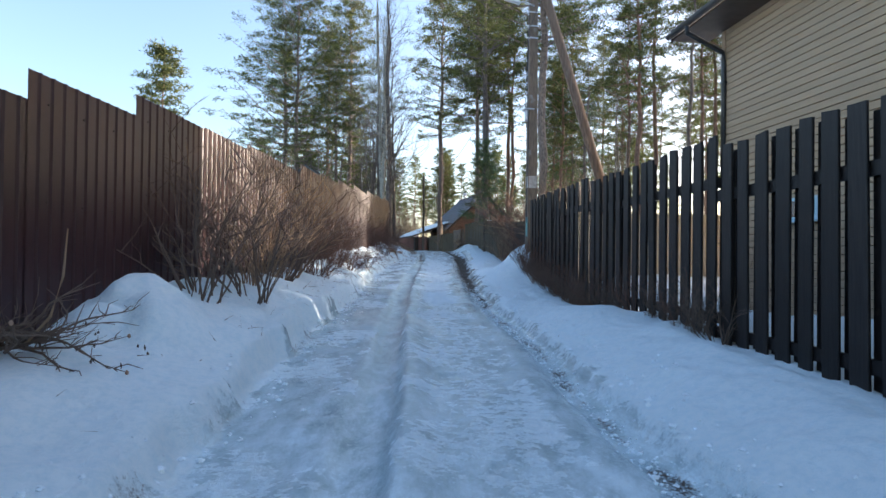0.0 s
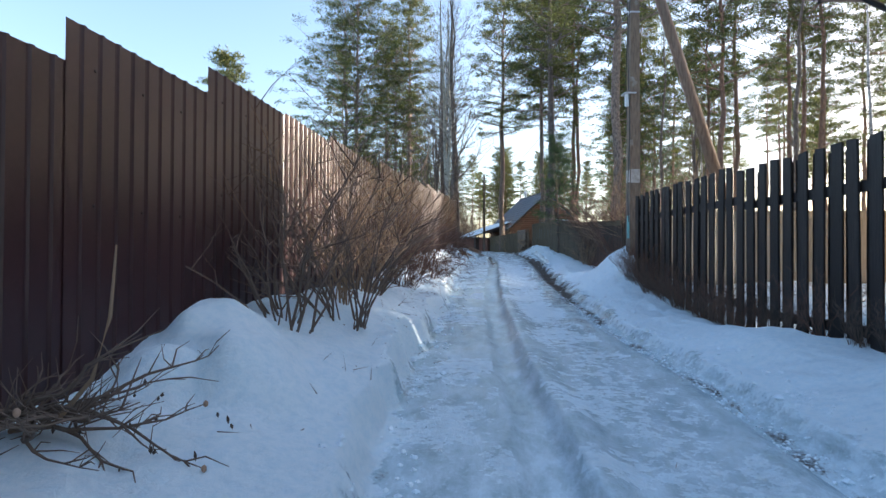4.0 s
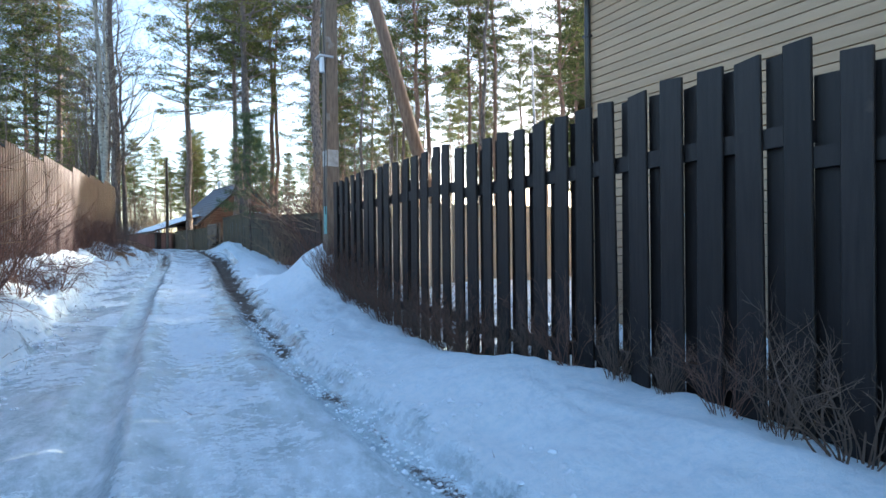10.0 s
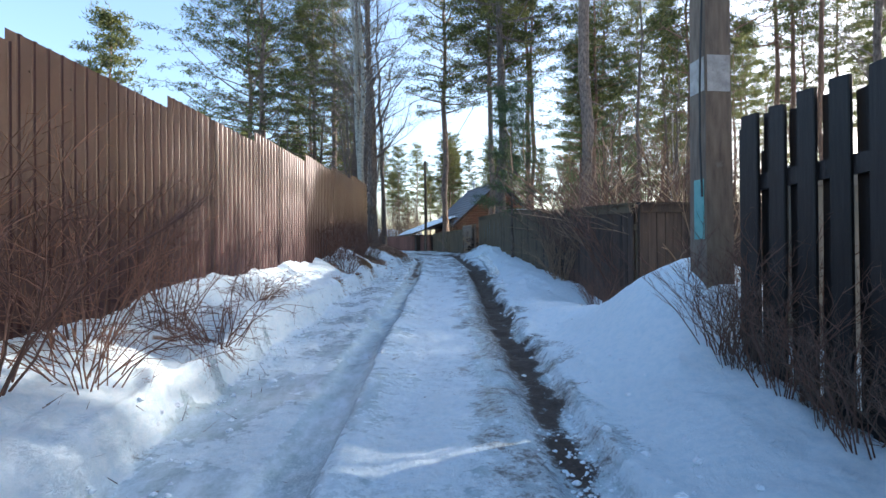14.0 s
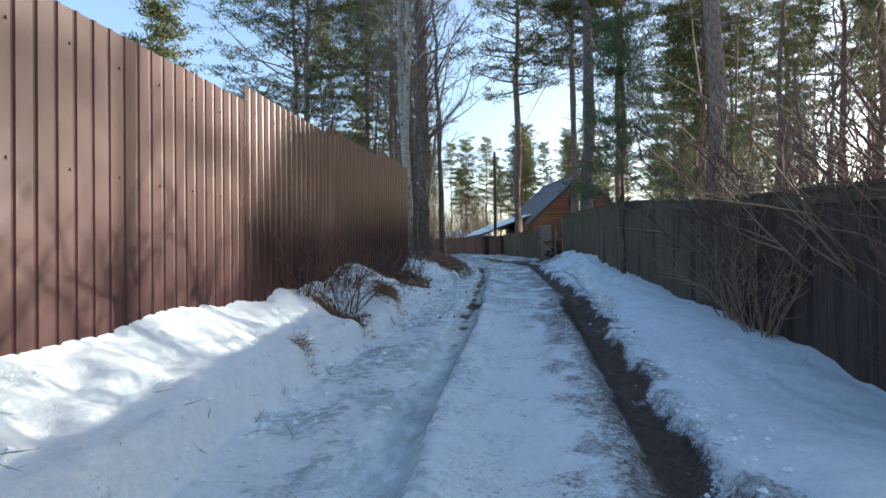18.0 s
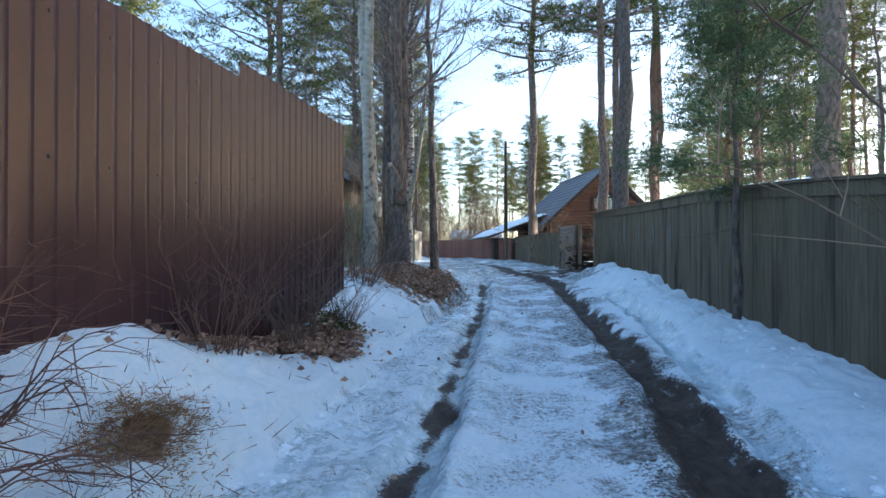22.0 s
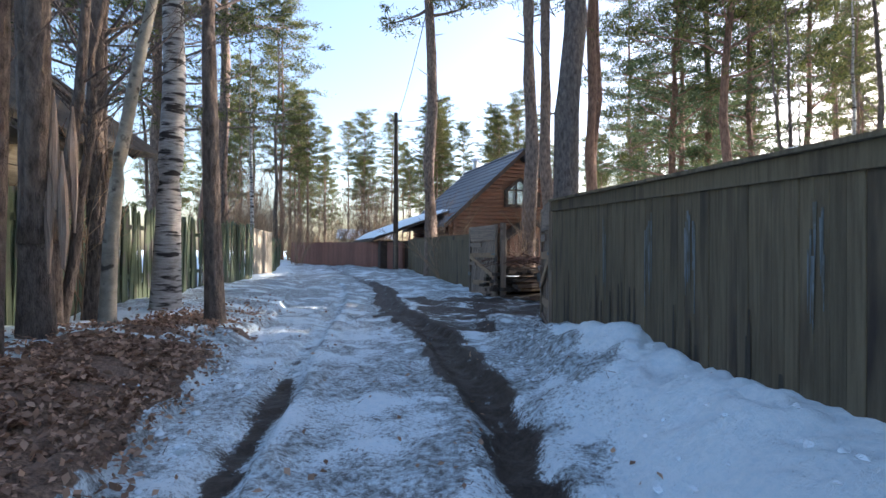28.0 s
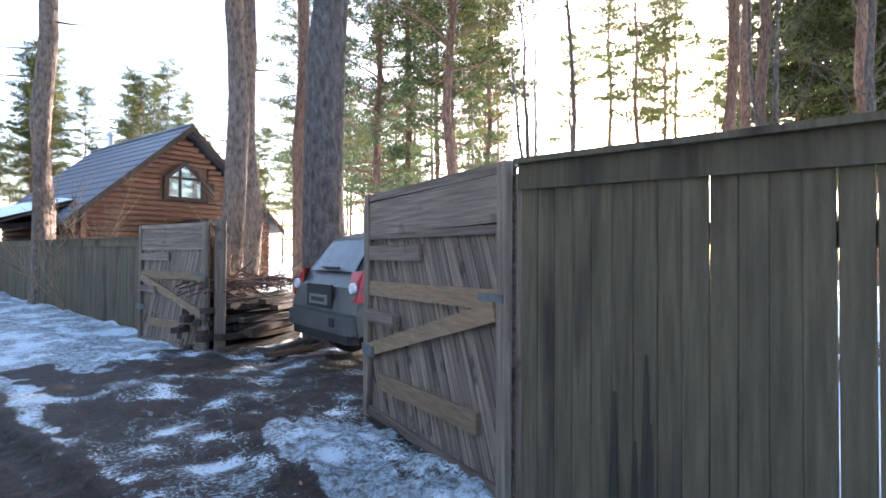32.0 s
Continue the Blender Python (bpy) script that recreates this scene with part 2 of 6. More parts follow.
M_ASPEN = material("pale_aspen_bark", (0.17, 0.155, 0.12), (0.33, 0.3, 0.245), 4, 0.85, 0.5, 30, (2, 2, 3), spots=(0.06, 0.05, 0.04), spot_scale=7, spot_at=0.58, depth=0.01)
M_RAWWOOD = material("torn_pale_wood", (0.2, 0.14, 0.1), (0.42, 0.32, 0.25), 4, 0.85, 0.8, 30, (10, 10, 0.7), depth=0.02)
M_NEEDLE = leafy("pine_needles", (0.026, 0.042, 0.016), (0.19, 0.195, 0.055), 0.42)
M_NEEDLE2 = leafy("soft_pine_needles", (0.05, 0.085, 0.04), (0.14, 0.18, 0.08), 0.4)
M_TWIG = leafy("brown_twigs", (0.07, 0.05, 0.04), (0.19, 0.135, 0.1), 0.0, 0.8)
M_STALK = material("dry_reddish_stalk", (0.12, 0.075, 0.06), (0.26, 0.17, 0.135), 8, 0.8, 0.5, 50, (1, 1, 0.5), depth=0.004)
M_REDTWIG = leafy("reddish_twigs", (0.08, 0.045, 0.035), (0.21, 0.12, 0.085), 0.0, 0.8)
M_TANTWIG = leafy("tan_twigs", (0.13, 0.085, 0.055), (0.38, 0.26, 0.165), 0.0, 0.8)
M_LEAF = leafy("dead_leaves", (0.17, 0.1, 0.068), (0.55, 0.36, 0.245), 0.1, 0.8)
M_STRAW = leafy("dry_grass", (0.17, 0.095, 0.045), (0.42, 0.27, 0.14), 0.2, 0.8)
M_MOSS = leafy("green_moss", (0.05, 0.075, 0.02), (0.14, 0.17, 0.045), 0.1, 0.9)
# matches the ground snow: skylight's blue cast is put into the colour
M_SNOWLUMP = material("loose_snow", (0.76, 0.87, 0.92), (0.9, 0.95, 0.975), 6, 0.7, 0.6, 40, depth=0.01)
M_GLASS = plain("window_glass", (0.5, 0.55, 0.58), 0.04, 0.75)
M_DUSTYGLASS = material("dusty_car_glass", (0.035, 0.04, 0.045), (0.09, 0.095, 0.1), 4, 0.25, 0.0, 60)
M_BLUEFRAME = plain("pale_blue_window_frame", (0.45, 0.62, 0.7), 0.5)
M_CAR = material("dusty_grey_car_paint", (0.06, 0.062, 0.06), (0.115, 0.113, 0.105), 3, 0.42, 0.05, 60, spots=(0.1, 0.088, 0.075), spot_scale=2.5, spot_at=0.55, edge=0.2)
M_TYRE = material("black_tyre_rubber", (0.012, 0.012, 0.012), (0.03, 0.028, 0.026), 8, 0.85, 0.4, 60)
M_BLACKPLASTIC = plain("black_plastic", (0.02, 0.02, 0.021), 0.55)
M_TAIL = plain("red_tail_light", (0.45, 0.015, 0.02), 0.15)
M_PLATE = plain("white_number_plate", (0.2, 0.2, 0.19), 0.5)
M_INK = plain("dark_ink", (0.04, 0.04, 0.045), 0.7)
M_FIREWOOD = material("dark_firewood", (0.03, 0.022, 0.017), (0.1, 0.075, 0.055), 5, 0.9, 0.6, 40, (1.5, 10, 10), piece=0.35)
M_REDFENCE = material("red_brown_boards", (0.16, 0.07, 0.05), (0.27, 0.13, 0.095), 3, 0.85, 0.4, 40, (12, 12, 0.8), piece=0.15)
M_YELLOW = material("pale_yellow_wall", (0.5, 0.42, 0.24), (0.6, 0.52, 0.32), 2, 0.8, 0.2, 40)


# ---- mesh helpers ----
class Buf:
    """Collects vertices and faces for one mesh."""

    def __init__(self):
        self.v, self.f = [], []

    def add(self, verts, faces):
        k = len(self.v)
        self.v.extend(verts)
        self.f.extend([tuple(k + i for i in face) for face in faces])
        return self

    def box(self, c, s, turn=None, chamfer=0.0):
        """A box, its four long (z) edges chamfered where asked."""
        x, y, z = s[0] / 2, s[1] / 2, s[2] / 2
        if chamfer:
            b = chamfer
            ring = [(x - b, -y), (x, -y + b), (x, y - b), (x - b, y), (-x + b, y), (-x, y - b), (-x, -y + b), (-x + b, -y)]
        else:
            ring = [(x, -y), (x, y), (-x, y), (-x, -y)]
        n = len(ring)
        vs = [Vector((a, b_, -z)) for a, b_ in ring] + [Vector((a, b_, z)) for a, b_ in ring]
        if turn:
            vs = [turn @ q for q in vs]
        vs = [q + Vector(c) for q in vs]
        return self.add(vs, [(i, (i + 1) % n, n + (i + 1) % n, n + i) for i in range(n)] + [tuple(range(n - 1, -1, -1)), tuple(range(n, 2 * n))])

    def tube(self, pts, rads, n=6, rough=0.0, rnd=None, ridge=0.0):
        """A tapered tube along points; ridge swells some sides all along it."""
        side = [1 + (rnd.uniform(-ridge, ridge) if ridge else 0) for _ in range(n)]
        pts = [Vector(p) for p in pts]
        k = len(self.v)
        up = Vector((0.13, 0.31, 1)).normalized()
        for i, p in enumerate(pts):
            d = (pts[min(i + 1, len(pts) - 1)] - pts[max(i - 1, 0)]).normalized()
            a = d.cross(up if abs(d.dot(up)) < 0.95 else Vector((1, 0, 0))).normalized()
            b = d.cross(a)
            for j in range(n):
                w = 2 * math.pi * j / n
                r = rads[i] * side[j] * (1 + (rnd.uniform(-rough, rough) if rnd else 0))
                self.v.append(p + (a * math.cos(w) + b * math.sin(w)) * r)
        for i in range(len(pts) - 1):
            for j in range(n):
                self.f.append((k + i * n + j, k + i * n + (j + 1) % n, k + (i + 1) * n + (j + 1) % n, k + (i + 1) * n + j))
        self.f.append(tuple(k + j for j in range(n - 1, -1, -1)))
        self.f.append(tuple(k + (len(pts) - 1) * n + j for j in range(n)))
        return self

    def blades(self, starts, ends, width, rs):
        """Many thin triangles, from starts to ends (numpy arrays)."""
        d = ends - starts
        side = np.cross(d, rs.normal(size=d.shape))
        side *= (width / np.maximum(np.linalg.norm(side, axis=1), 1e-6))[:, None] * 0.5
        k, m = len(self.v), len(starts)
        allv = np.stack([starts - side, starts + side, ends], axis=1).reshape(-1, 3)
        self.v.extend(map(tuple, allv))
        self.f.extend((k + 3 * i, k + 3 * i + 1, k + 3 * i + 2) for i in range(m))
        return self

    def leaves(self, centres, size, rs, flat=0.5):
        """Small bent leaves: two triangles each."""
        m = len(centres)
        a = rs.normal(size=(m, 3)) * (1, 1, flat)
        a /= np.linalg.norm(a, axis=1)[:, None]
        b = np.cross(a, rs.normal(size=(m, 3)) * (0.4, 0.4, 1))
        b /= np.maximum(np.linalg.norm(b, axis=1), 1e-6)[:, None]
        s = (size * rs.uniform(0.6, 1.3, m))[:, None]
        up = np.array([0, 0, 0.25]) * s
        q = np.stack([centres - a * s, centres + b * s * 0.6 + up, centres + a * s, centres - b * s * 0.6 + up * 0.5], axis=1).reshape(-1, 3)
        k = len(self.v)
        self.v.extend(map(tuple, q))
        for i in range(m):
            self.f.append((k + 4 * i, k + 4 * i + 1, k + 4 * i + 2))
            self.f.append((k + 4 * i, k + 4 * i + 2, k + 4 * i + 3))
        return self

    def mesh(self, name, mat, smooth=False):
        me = bpy.data.meshes.new(name)
        me.from_pydata([tuple(q) for q in self.v], [], self.f)
        me.materials.append(mat)
        if smooth:
            me.shade_smooth()
        me.update()
        return me


def thing(name, m, label, category, group="", kind=""):
    """An Empty at a thing's base, which parents its parts."""
    ob = new(name)
    ob.matrix_basis = m
    ob.empty_display_size = 0.1
    return tagged(ob, label, category, group, kind)


def piece(name, me, parent, m=None):
    """One object on a shared mesh, under its thing."""
    ob = new(name, me)
    ob.parent = parent
    if m is not None:
        ob.matrix_basis = m
    return ob


def part(name, buf, mat, parent, label="", smooth=False):
    ob = piece(name, buf.mesh(name, mat, smooth), parent)
    return tagged(ob, label) if label else ob


def single(name, buf, mat, m, label, category, group="", kind="", smooth=False):
    """A thing that is one mesh."""
    ob = new(name, buf.mesh(name, mat, smooth))
    ob.matrix_basis = m
    return tagged(ob, label, category, group, kind)


def at(x, y, z, rz=0.0, s=1.0):
    return pose(x, y, z, 0, 0, rz) @ Matrix.Diagonal((s, s, s, 1))


def along(a, b, z=0.0):
    """The pose at plan point a whose x runs towards b, and that length."""
    d = Vector((b[0] - a[0], b[1] - a[1]))
    return pose(a[0], a[1], z, 0, 0, math.degrees(math.atan2(d.y, d.x))), d.length


# ---- ground ----
def steps(y, *pairs):
    return np.interp(y, [p[0] for p in pairs], [p[1] for p in pairs])


def road_z(y):
    return steps(y, (-5, 0), (0, 0), (5, 0.13), (10, 0.33), (15, 0.58), (20, 0.86), (25, 1.08), (30, 1.3), (34, 1.39), (37, 1.41), (44, 1.42), (52, 1.55), (60, 1.7), (70, 1.75))


def soft(t):
    t = np.clip(t, 0, 1)
    return t * t * (3 - 2 * t)


def lattice(x, y, size, seed):
    """Smooth value noise, -1 to 1, over the plan."""
    u, v = x / size + seed * 17.3, y / size - seed * 9.1
    i, j = np.floor(u).astype(np.int64), np.floor(v).astype(np.int64)
    a, b = soft(u - i), soft(v - j)

    def h(p, q):
        w = np.sin(p * 127.1 + q * 311.7 + seed * 74.7) * 43758.5453
        return (w - np.floor(w)) * 2 - 1
    return (h(i, j) * (1 - a) + h(i + 1, j) * a) * (1 - b) + (h(i, j + 1) * (1 - a) + h(i + 1, j + 1) * a) * b


def left_edge(y):
    return steps(y, (-5, -1.3), (3.2, -1.37), (5.8, -1.58), (8.5, -1.63), (11.4, -1.68), (13.2, -1.8), (16.2, -1.92), (21, -1.85), (23, -1.72), (25, -1.66), (27, -1.72), (29, -1.58), (30.5, -1.52), (31.5, -1.65), (33, -2.02), (35, -2.3), (38, -2.75), (43, -3.5), (50, -5.2), (60, -8.0), (90, -14))


def right_edge(y):
    return steps(y, (-5, 1.5), (4, 1.38), (7, 1.3), (9, 1.1), (14, 1.0), (17, 0.98), (21, 1.08), (25, 1.06), (27, 0.95), (30, 0.66), (34, 0.56), (38, 0.2), (44, -0.6), (50, -2.6), (60, -5.5), (90, -11))


def left_rut(y):
    return steps(y, (-5, -0.35), (3.4, -0.44), (5, -0.55), (7.4, -0.67), (11.8, -0.86), (16.2, -0.9), (21, -0.9), (24, -0.94), (26, -1.03), (30, -1.15), (32.3, -1.34), (34, -1.5), (35.4, -1.68), (38.2, -1.98), (41.4, -2.25), (46, -3.0), (60, -7))


def right_rut(y):
    return steps(y, (-5, 1.3), (3, 1.24), (5, 1.15), (6.8, 1.08), (8.6, 0.9), (10.6, 0.76), (13, 0.72), (17, 0.66), (20.7, 0.7), (25, 0.74), (27, 0.62), (29, 0.5), (30.5, 0.42), (33, 0.3), (35, 0.1), (37, -0.15), (41, -1.1), (46, -1.7), (60, -6))


def bump2(x, y, cx, cy, sx, sy):
    return np.exp(-((x - cx) / sx) ** 2 - ((y - cy) / sy) ** 2)


def ground_z(x, y):
    x, y = np.asarray(x, float), np.asarray(y, float)
    z = road_z(y)
    wob = 0.09 * lattice(x, y, 0.7, 3) + 0.05 * lattice(x, y, 0.27, 4)
    dl = left_edge(y) + wob - x
    lh = steps(y, (-5, 0.4), (3, 0.42), (4.2, 0.5), (5, 0.62), (6.5, 0.72), (8, 0.62), (11, 0.6), (14, 0.7), (16, 0.87), (18.5, 0.75), (21, 0.66), (22, 0.64), (23.4, 0.72), (24.4, 0.4), (25.4, 0.3), (26.2, 0.38), (26.9, 0.54), (29, 0.56), (31, 0.55), (33.5, 0.38), (36, 0.28), (40, 0.25), (48, 0.18), (60, 0.15))
    sharp = steps(y, (12, 0.45), (20, 0.35), (60, 0.3))
    left = lh * (sharp * soft(dl / 0.15) + (1 - sharp) * soft((dl - 0.1) / 1.15))
    dr = x - right_edge(y) + wob
    rh = steps(y, (-5, 0.24), (4, 0.2), (6, 0.21), (7.7, 0.21), (9, 0.03), (10.2, -0.05), (11, 0.03), (12.5, 0.15), (14, 0.3), (15.5, 0.3), (16.5, 0.22), (18, -0.1), (19.3, -0.12), (20.9, 0.05), (24.9, 0.09), (26.6, 0.2), (27.8, 0.19), (29.8, 0.3), (31.1, 0.35), (34.6, 0.35), (35.4, 0.24), (36.2, 0.08), (37, 0.02), (42, 0.0), (44, 0.0), (60, 0.02))
    right = rh * soft(dr / 1.0) + 0.1 * soft(dr / 0.5) * soft((1.6 - dr) / 0.8) * steps(y, (20, 1), (30, 0.4), (34, 0.3), (36, 0), (44, 0), (48, 0.3))
    # an older wheel track runs along the low bank
    track = x - steps(y, (22, 1.12), (25.6, 1.18), (27.3, 1.21), (29.5, 1.12), (32, 1.0)) - 0.04 * lattice(x, y, 0.8, 41)
    right -= 0.07 * np.exp(-(track / 0.13) ** 4) * soft((y - 22) / 2) * soft((32 - y) / 2)
    mounds = 0.62 * bump2(x, y, 2.35, 14.55, 0.7, 0.95) + 0.3 * bump2(x, y, -2.55, 4.75, 0.45, 0.5) + 0.1 * bump2(x, y, -2.2, 4.45, 0.2, 0.22) - 0.1 * bump2(x, y, -2.3, 4.2, 0.16, 0.12) + bump2(x, y, -2.5, 4.4, 0.55, 0.75) * (0.15 * np.abs(lattice(x, y, 0.42, 31)) - 0.09 + 0.07 * lattice(x, y, 0.2, 32) + 0.025 * lattice(x, y, 0.1, 33)) + 0.12 * bump2(x, y, -2.2, 13.0, 0.4, 0.5) + 0.24 * bump2(x, y, -2.4, 22.8, 0.38, 0.55) - 0.24 * bump2(x, y, -2.22, 21.25, 0.36, 0.3) - 0.07 * bump2(x, y, -2.05, 19.65, 0.14, 0.1) - 0.12 * bump2(x, y, -2.5, 14.0, 0.35, 0.4) + 0.12 * bump2(x, y, -2.1, 14.9, 0.22, 0.4)
    mounds += 0.1 * bump2(x, y, 1.15, 35.0, 0.5, 0.8) + 0.1 * bump2(x, y, 0.8, 38.6, 0.4, 0.7) + 0.12 * bump2(x, y, -2.1, 7.6, 0.4, 0.9)
    bank = soft(dl / 0.3) + soft(dr / 0.3)
    z = z + left + right + mounds
    z += bank * (0.05 * lattice(x, y, 1.1, 1) + 0.034 * lattice(x, y, 0.42, 2) + 0.017 * lattice(x, y, 0.17, 5) + 0.006 * lattice(x, y, 0.085, 44))
    rough = soft(dr / 0.7) * steps(y, (22, 0.12), (27, 0.4), (31, 0.55), (36, 0.75), (40, 0.3)) + 0.5 * soft(dl / 0.2) * soft((0.9 - dl) / 0.4) * steps(y, (3, 0.3), (15, 1), (40, 1))
    z += rough * (0.08 * lattice(x, y, 0.42, 21) + 0.11 * np.abs(lattice(x, y, 0.19, 22)) + 0.036 * lattice(x, y, 0.085, 23))
    lane = 1 - np.clip(bank, 0, 1)
    z += lane * (0.016 * lattice(x, y * 0.6, 0.5, 6) + steps(y, (8, 0.009), (20, 0.018)) * lattice(x, y * 0.6, 0.2, 7) - steps(y, (12, 0.008), (20, 0.024)) * soft((lattice(x, y * 0.7, 0.24, 45) - 0.25) / 0.4) + 0.01 * lattice(x, y, 0.09, 24) * steps(y, (8, 0.25), (20, 1)))
    lr, rr = x - left_rut(y) - 0.03 * lattice(x, y, 0.9, 8), x - right_rut(y) - 0.05 * lattice(x, y, 0.9, 9)
    deep = steps(y, (0, 0.075), (15, 0.05), (22, 0.08), (36, 0.07), (45, 0.02))
    z -= deep * np.exp(-(lr / 0.15) ** 4) + (deep + 0.02) * np.exp(-(rr / 0.17) ** 4)
    # the wheel cuts a step in the crown and a small cliff in the snow beside the gutter
    z += lane * 0.05 * soft((lr - 0.15) / 0.045) * soft((0.5 - lr) / 0.35)
    z += 0.06 * soft((rr - 0.15) / 0.07) * soft((0.75 - rr) / 0.5) * steps(y, (14, 1), (24, 0.4))
    churn = np.exp(-(rr / 0.3) ** 4) * steps(y, (10, 0.2), (18, 1), (44, 1))
    z += churn * (0.009 * lattice(x, y, 0.13, 25) + 0.008 * lattice(x, y, 0.07, 26))
    z += 0.4 * deep * (np.exp(-((lr - 0.3) / 0.13) ** 2) + np.exp(-((rr + 0.32) / 0.14) ** 2))
    return z


def ground_masks(x, y):
    """How far each spot is ice, mud, dirty snow or leaf litter."""
    n1, n2 = lattice(x, y, 0.5, 11), lattice(x, y, 0.18, 12)
    lr, rr = x - left_rut(y) - 0.03 * lattice(x, y, 0.9, 8), x - right_rut(y) - 0.05 * lattice(x, y, 0.9, 9)
    # the core of the muddy rut is solid, its wide fringe peppered with grit
    wr = steps(y, (0, 0.07), (8, 0.09), (12, 0.12), (17, 0.14), (20, 0.19), (22, 0.21), (27, 0.22), (29, 0.19), (30.5, 0.16), (33, 0.2), (35, 0.3), (38, 0.36), (45, 0.3))
    mud = np.clip((wr + 0.1 - np.abs(rr) + 0.06 * n1 + 0.06 * n2) / 0.2, 0, 1) * steps(y, (0, 0.5), (8, 0.58), (14, 0.8), (18, 1.0), (44, 1.0), (50, 0.5))
    grit = 0.5 * np.clip((wr + 0.4 - np.abs(rr + 0.1) + 0.1 * n1) / 0.4, 0, 1) * steps(y, (11, 0), (14, 0.9), (19, 1), (24, 0.95), (32, 0.85), (50, 0.5))
    mud = np.maximum(mud, grit)
    wl = steps(y, (16, 0.0), (20, 0.05), (24, 0.13), (27, 0.15), (33, 0.14), (38, 0.06), (44, 0.0))
    mud = np.maximum(mud, np.clip((wl + 0.05 - np.abs(lr) + 0.06 * n1 + 0.07 * n2) / 0.2, 0, 1) * steps(y, (16, 0), (20, 0.55), (23, 0.88), (34, 0.85), (37, 0.6), (46, 0)))
    apron = soft((y - 36.6 + 0.5 * n1) / 0.7) * soft((43.4 - y + 0.5 * n1) / 0.8) * soft((x + 0.9 + 0.5 * n1 + 0.3 * n2) / 0.5) * soft((12 - x) / 3)
    patch = bump2(x, y, 1.15, 38.3, 0.6, 0.95) + 0.9 * bump2(x, y, 1.25, 36.9, 0.5, 0.45) + 0.9 * bump2(x, y, -0.02, 35.5, 0.07, 0.75) + 0.7 * bump2(x, y, 0.0, 42.6, 0.6, 0.8)
    mud = np.maximum(mud, apron * np.clip(0.72 + 0.3 * n1 + 0.2 * n2, 0, 1) * (1 - soft((patch + 0.25 * n1 + 0.2 * n2 - 0.55) / 0.15)))
    inlane = soft((x - left_edge(y) + 0.1 + 0.1 * n2) / 0.15) * soft((right_edge(y) - x + 0.1 + 0.1 * n2) / 0.2)
    ice = inlane * steps(y, (0, 0.84), (12, 0.8), (18, 0.66), (30, 0.5), (45, 0.35)) * np.clip(0.85 + 0.45 * n1, 0, 1)
    ice *= 1 - steps(y, (12, 0.3), (20, 0.7)) * np.exp(-((x - (left_rut(y) + right_rut(y)) / 2) / 0.38) ** 2)
    ice = np.maximum(ice, 1.25 * np.exp(-(lr / 0.19) ** 4) * steps(y, (22, 1), (32, 0.4)))
    ice = np.maximum(ice, 1.2 * np.exp(-((rr + 0.14) / 0.34) ** 2) * steps(y, (16, 1), (26, 0.3)))
    track = x - steps(y, (22, 1.12), (25.6, 1.18), (27.3, 1.21), (29.5, 1.12), (32, 1.0))
    ice = np.maximum(ice, np.exp(-(track / 0.16) ** 4) * soft((y - 22) / 2) * soft((32 - y) / 2))
    wide = soft((wr + 0.7 - np.abs(rr + 0.12) + 0.2 * n1) / 0.75) * steps(y, (0, 0.25), (8, 0.5), (14, 1.0), (44, 1.1), (60, 0.5))
    dirt = steps(y, (8, 0.14), (14, 0.4), (22, 0.46), (25, 0.55), (29, 0.66), (60, 0.75)) * (0.45 + 0.55 * inlane) * np.clip(0.8 + 0.22 * n1 + 0.25 * n2, 0, 1)
    dirt = np.maximum(dirt, np.maximum(wide, apron) * np.clip(0.75 + 0.5 * n2, 0, 1))
    dirt = np.maximum(dirt, soft((y - 36) / 3) * soft((1.6 - x) / 0.5) * soft((x + 6.5) / 1) * np.clip(0.62 + 0.3 * n1 + 0.25 * n2, 0, 1))
    dirt = np.maximum(dirt, soft((y - 26) / 3) * soft((40 - y) / 3) * soft((left_edge(y) + 0.2 - x) / 0.2) * soft((x + 3.4) / 0.5) * np.clip(0.66 + 0.3 * n1 + 0.3 * n2, 0, 1))
    dirt = np.maximum(dirt, soft((y - 31.5) / 2.5) * soft((38 - y) / 1.5) * soft((x - 0.2) / 0.3) * soft((1.35 - x + 0.3 * n1) / 0.4) * np.clip(0.68 + 0.3 * n1 + 0.3 * n2, 0, 1))
    # the cut foot of the left bank is greyer and darker
    foot = np.exp(-((x - left_edge(y) - 0.02) / 0.1) ** 2) * steps(y, (12, 0.55), (20, 0.2))
    dirt = np.maximum(dirt, foot * np.clip(0.6 + 0.8 * n2, 0, 1))
    litter = soft((left_edge(y) - 0.04 - x) / 0.12) * (1.25 * bump2(x, y, -2.2, 30.6, 1.3, 2.5) + 1.2 * bump2(x, y, -2.6, 33.6, 0.7, 1.4)) - 0.9 * bump2(x, y, -3.5, 29.6, 0.55, 1.3) - 0.7 * bump2(x, y, -3.3, 33.1, 0.4, 0.4)
    litter = litter + 1.1 * bump2(x, y, -2.22, 25.3, 0.4, 0.55) + 0.9 * bump2(x, y, -2.02, 22.65, 0.16, 0.3) + 0.8 * bump2(x, y, -3.6, 36, 0.5, 2.2) + 0.95 * bump2(x, y, -2.22, 21.25, 0.34, 0.28) + 0.75 * bump2(x, y, -2.7, 3.2, 0.25, 0.4) + 0.6 * bump2(x, y, -2.5, 14.0, 0.3, 0.35) + 0.9 * bump2(x, y, -2.6, 36.6, 0.5, 0.35)
    litter = soft((litter + 0.3 * n1 + 0.22 * n2 - 0.5) / 0.2)
    return np.clip(ice, 0, 1), np.clip(mud, 0, 1), np.clip(dirt, 0, 1), np.clip(litter, 0, 1)


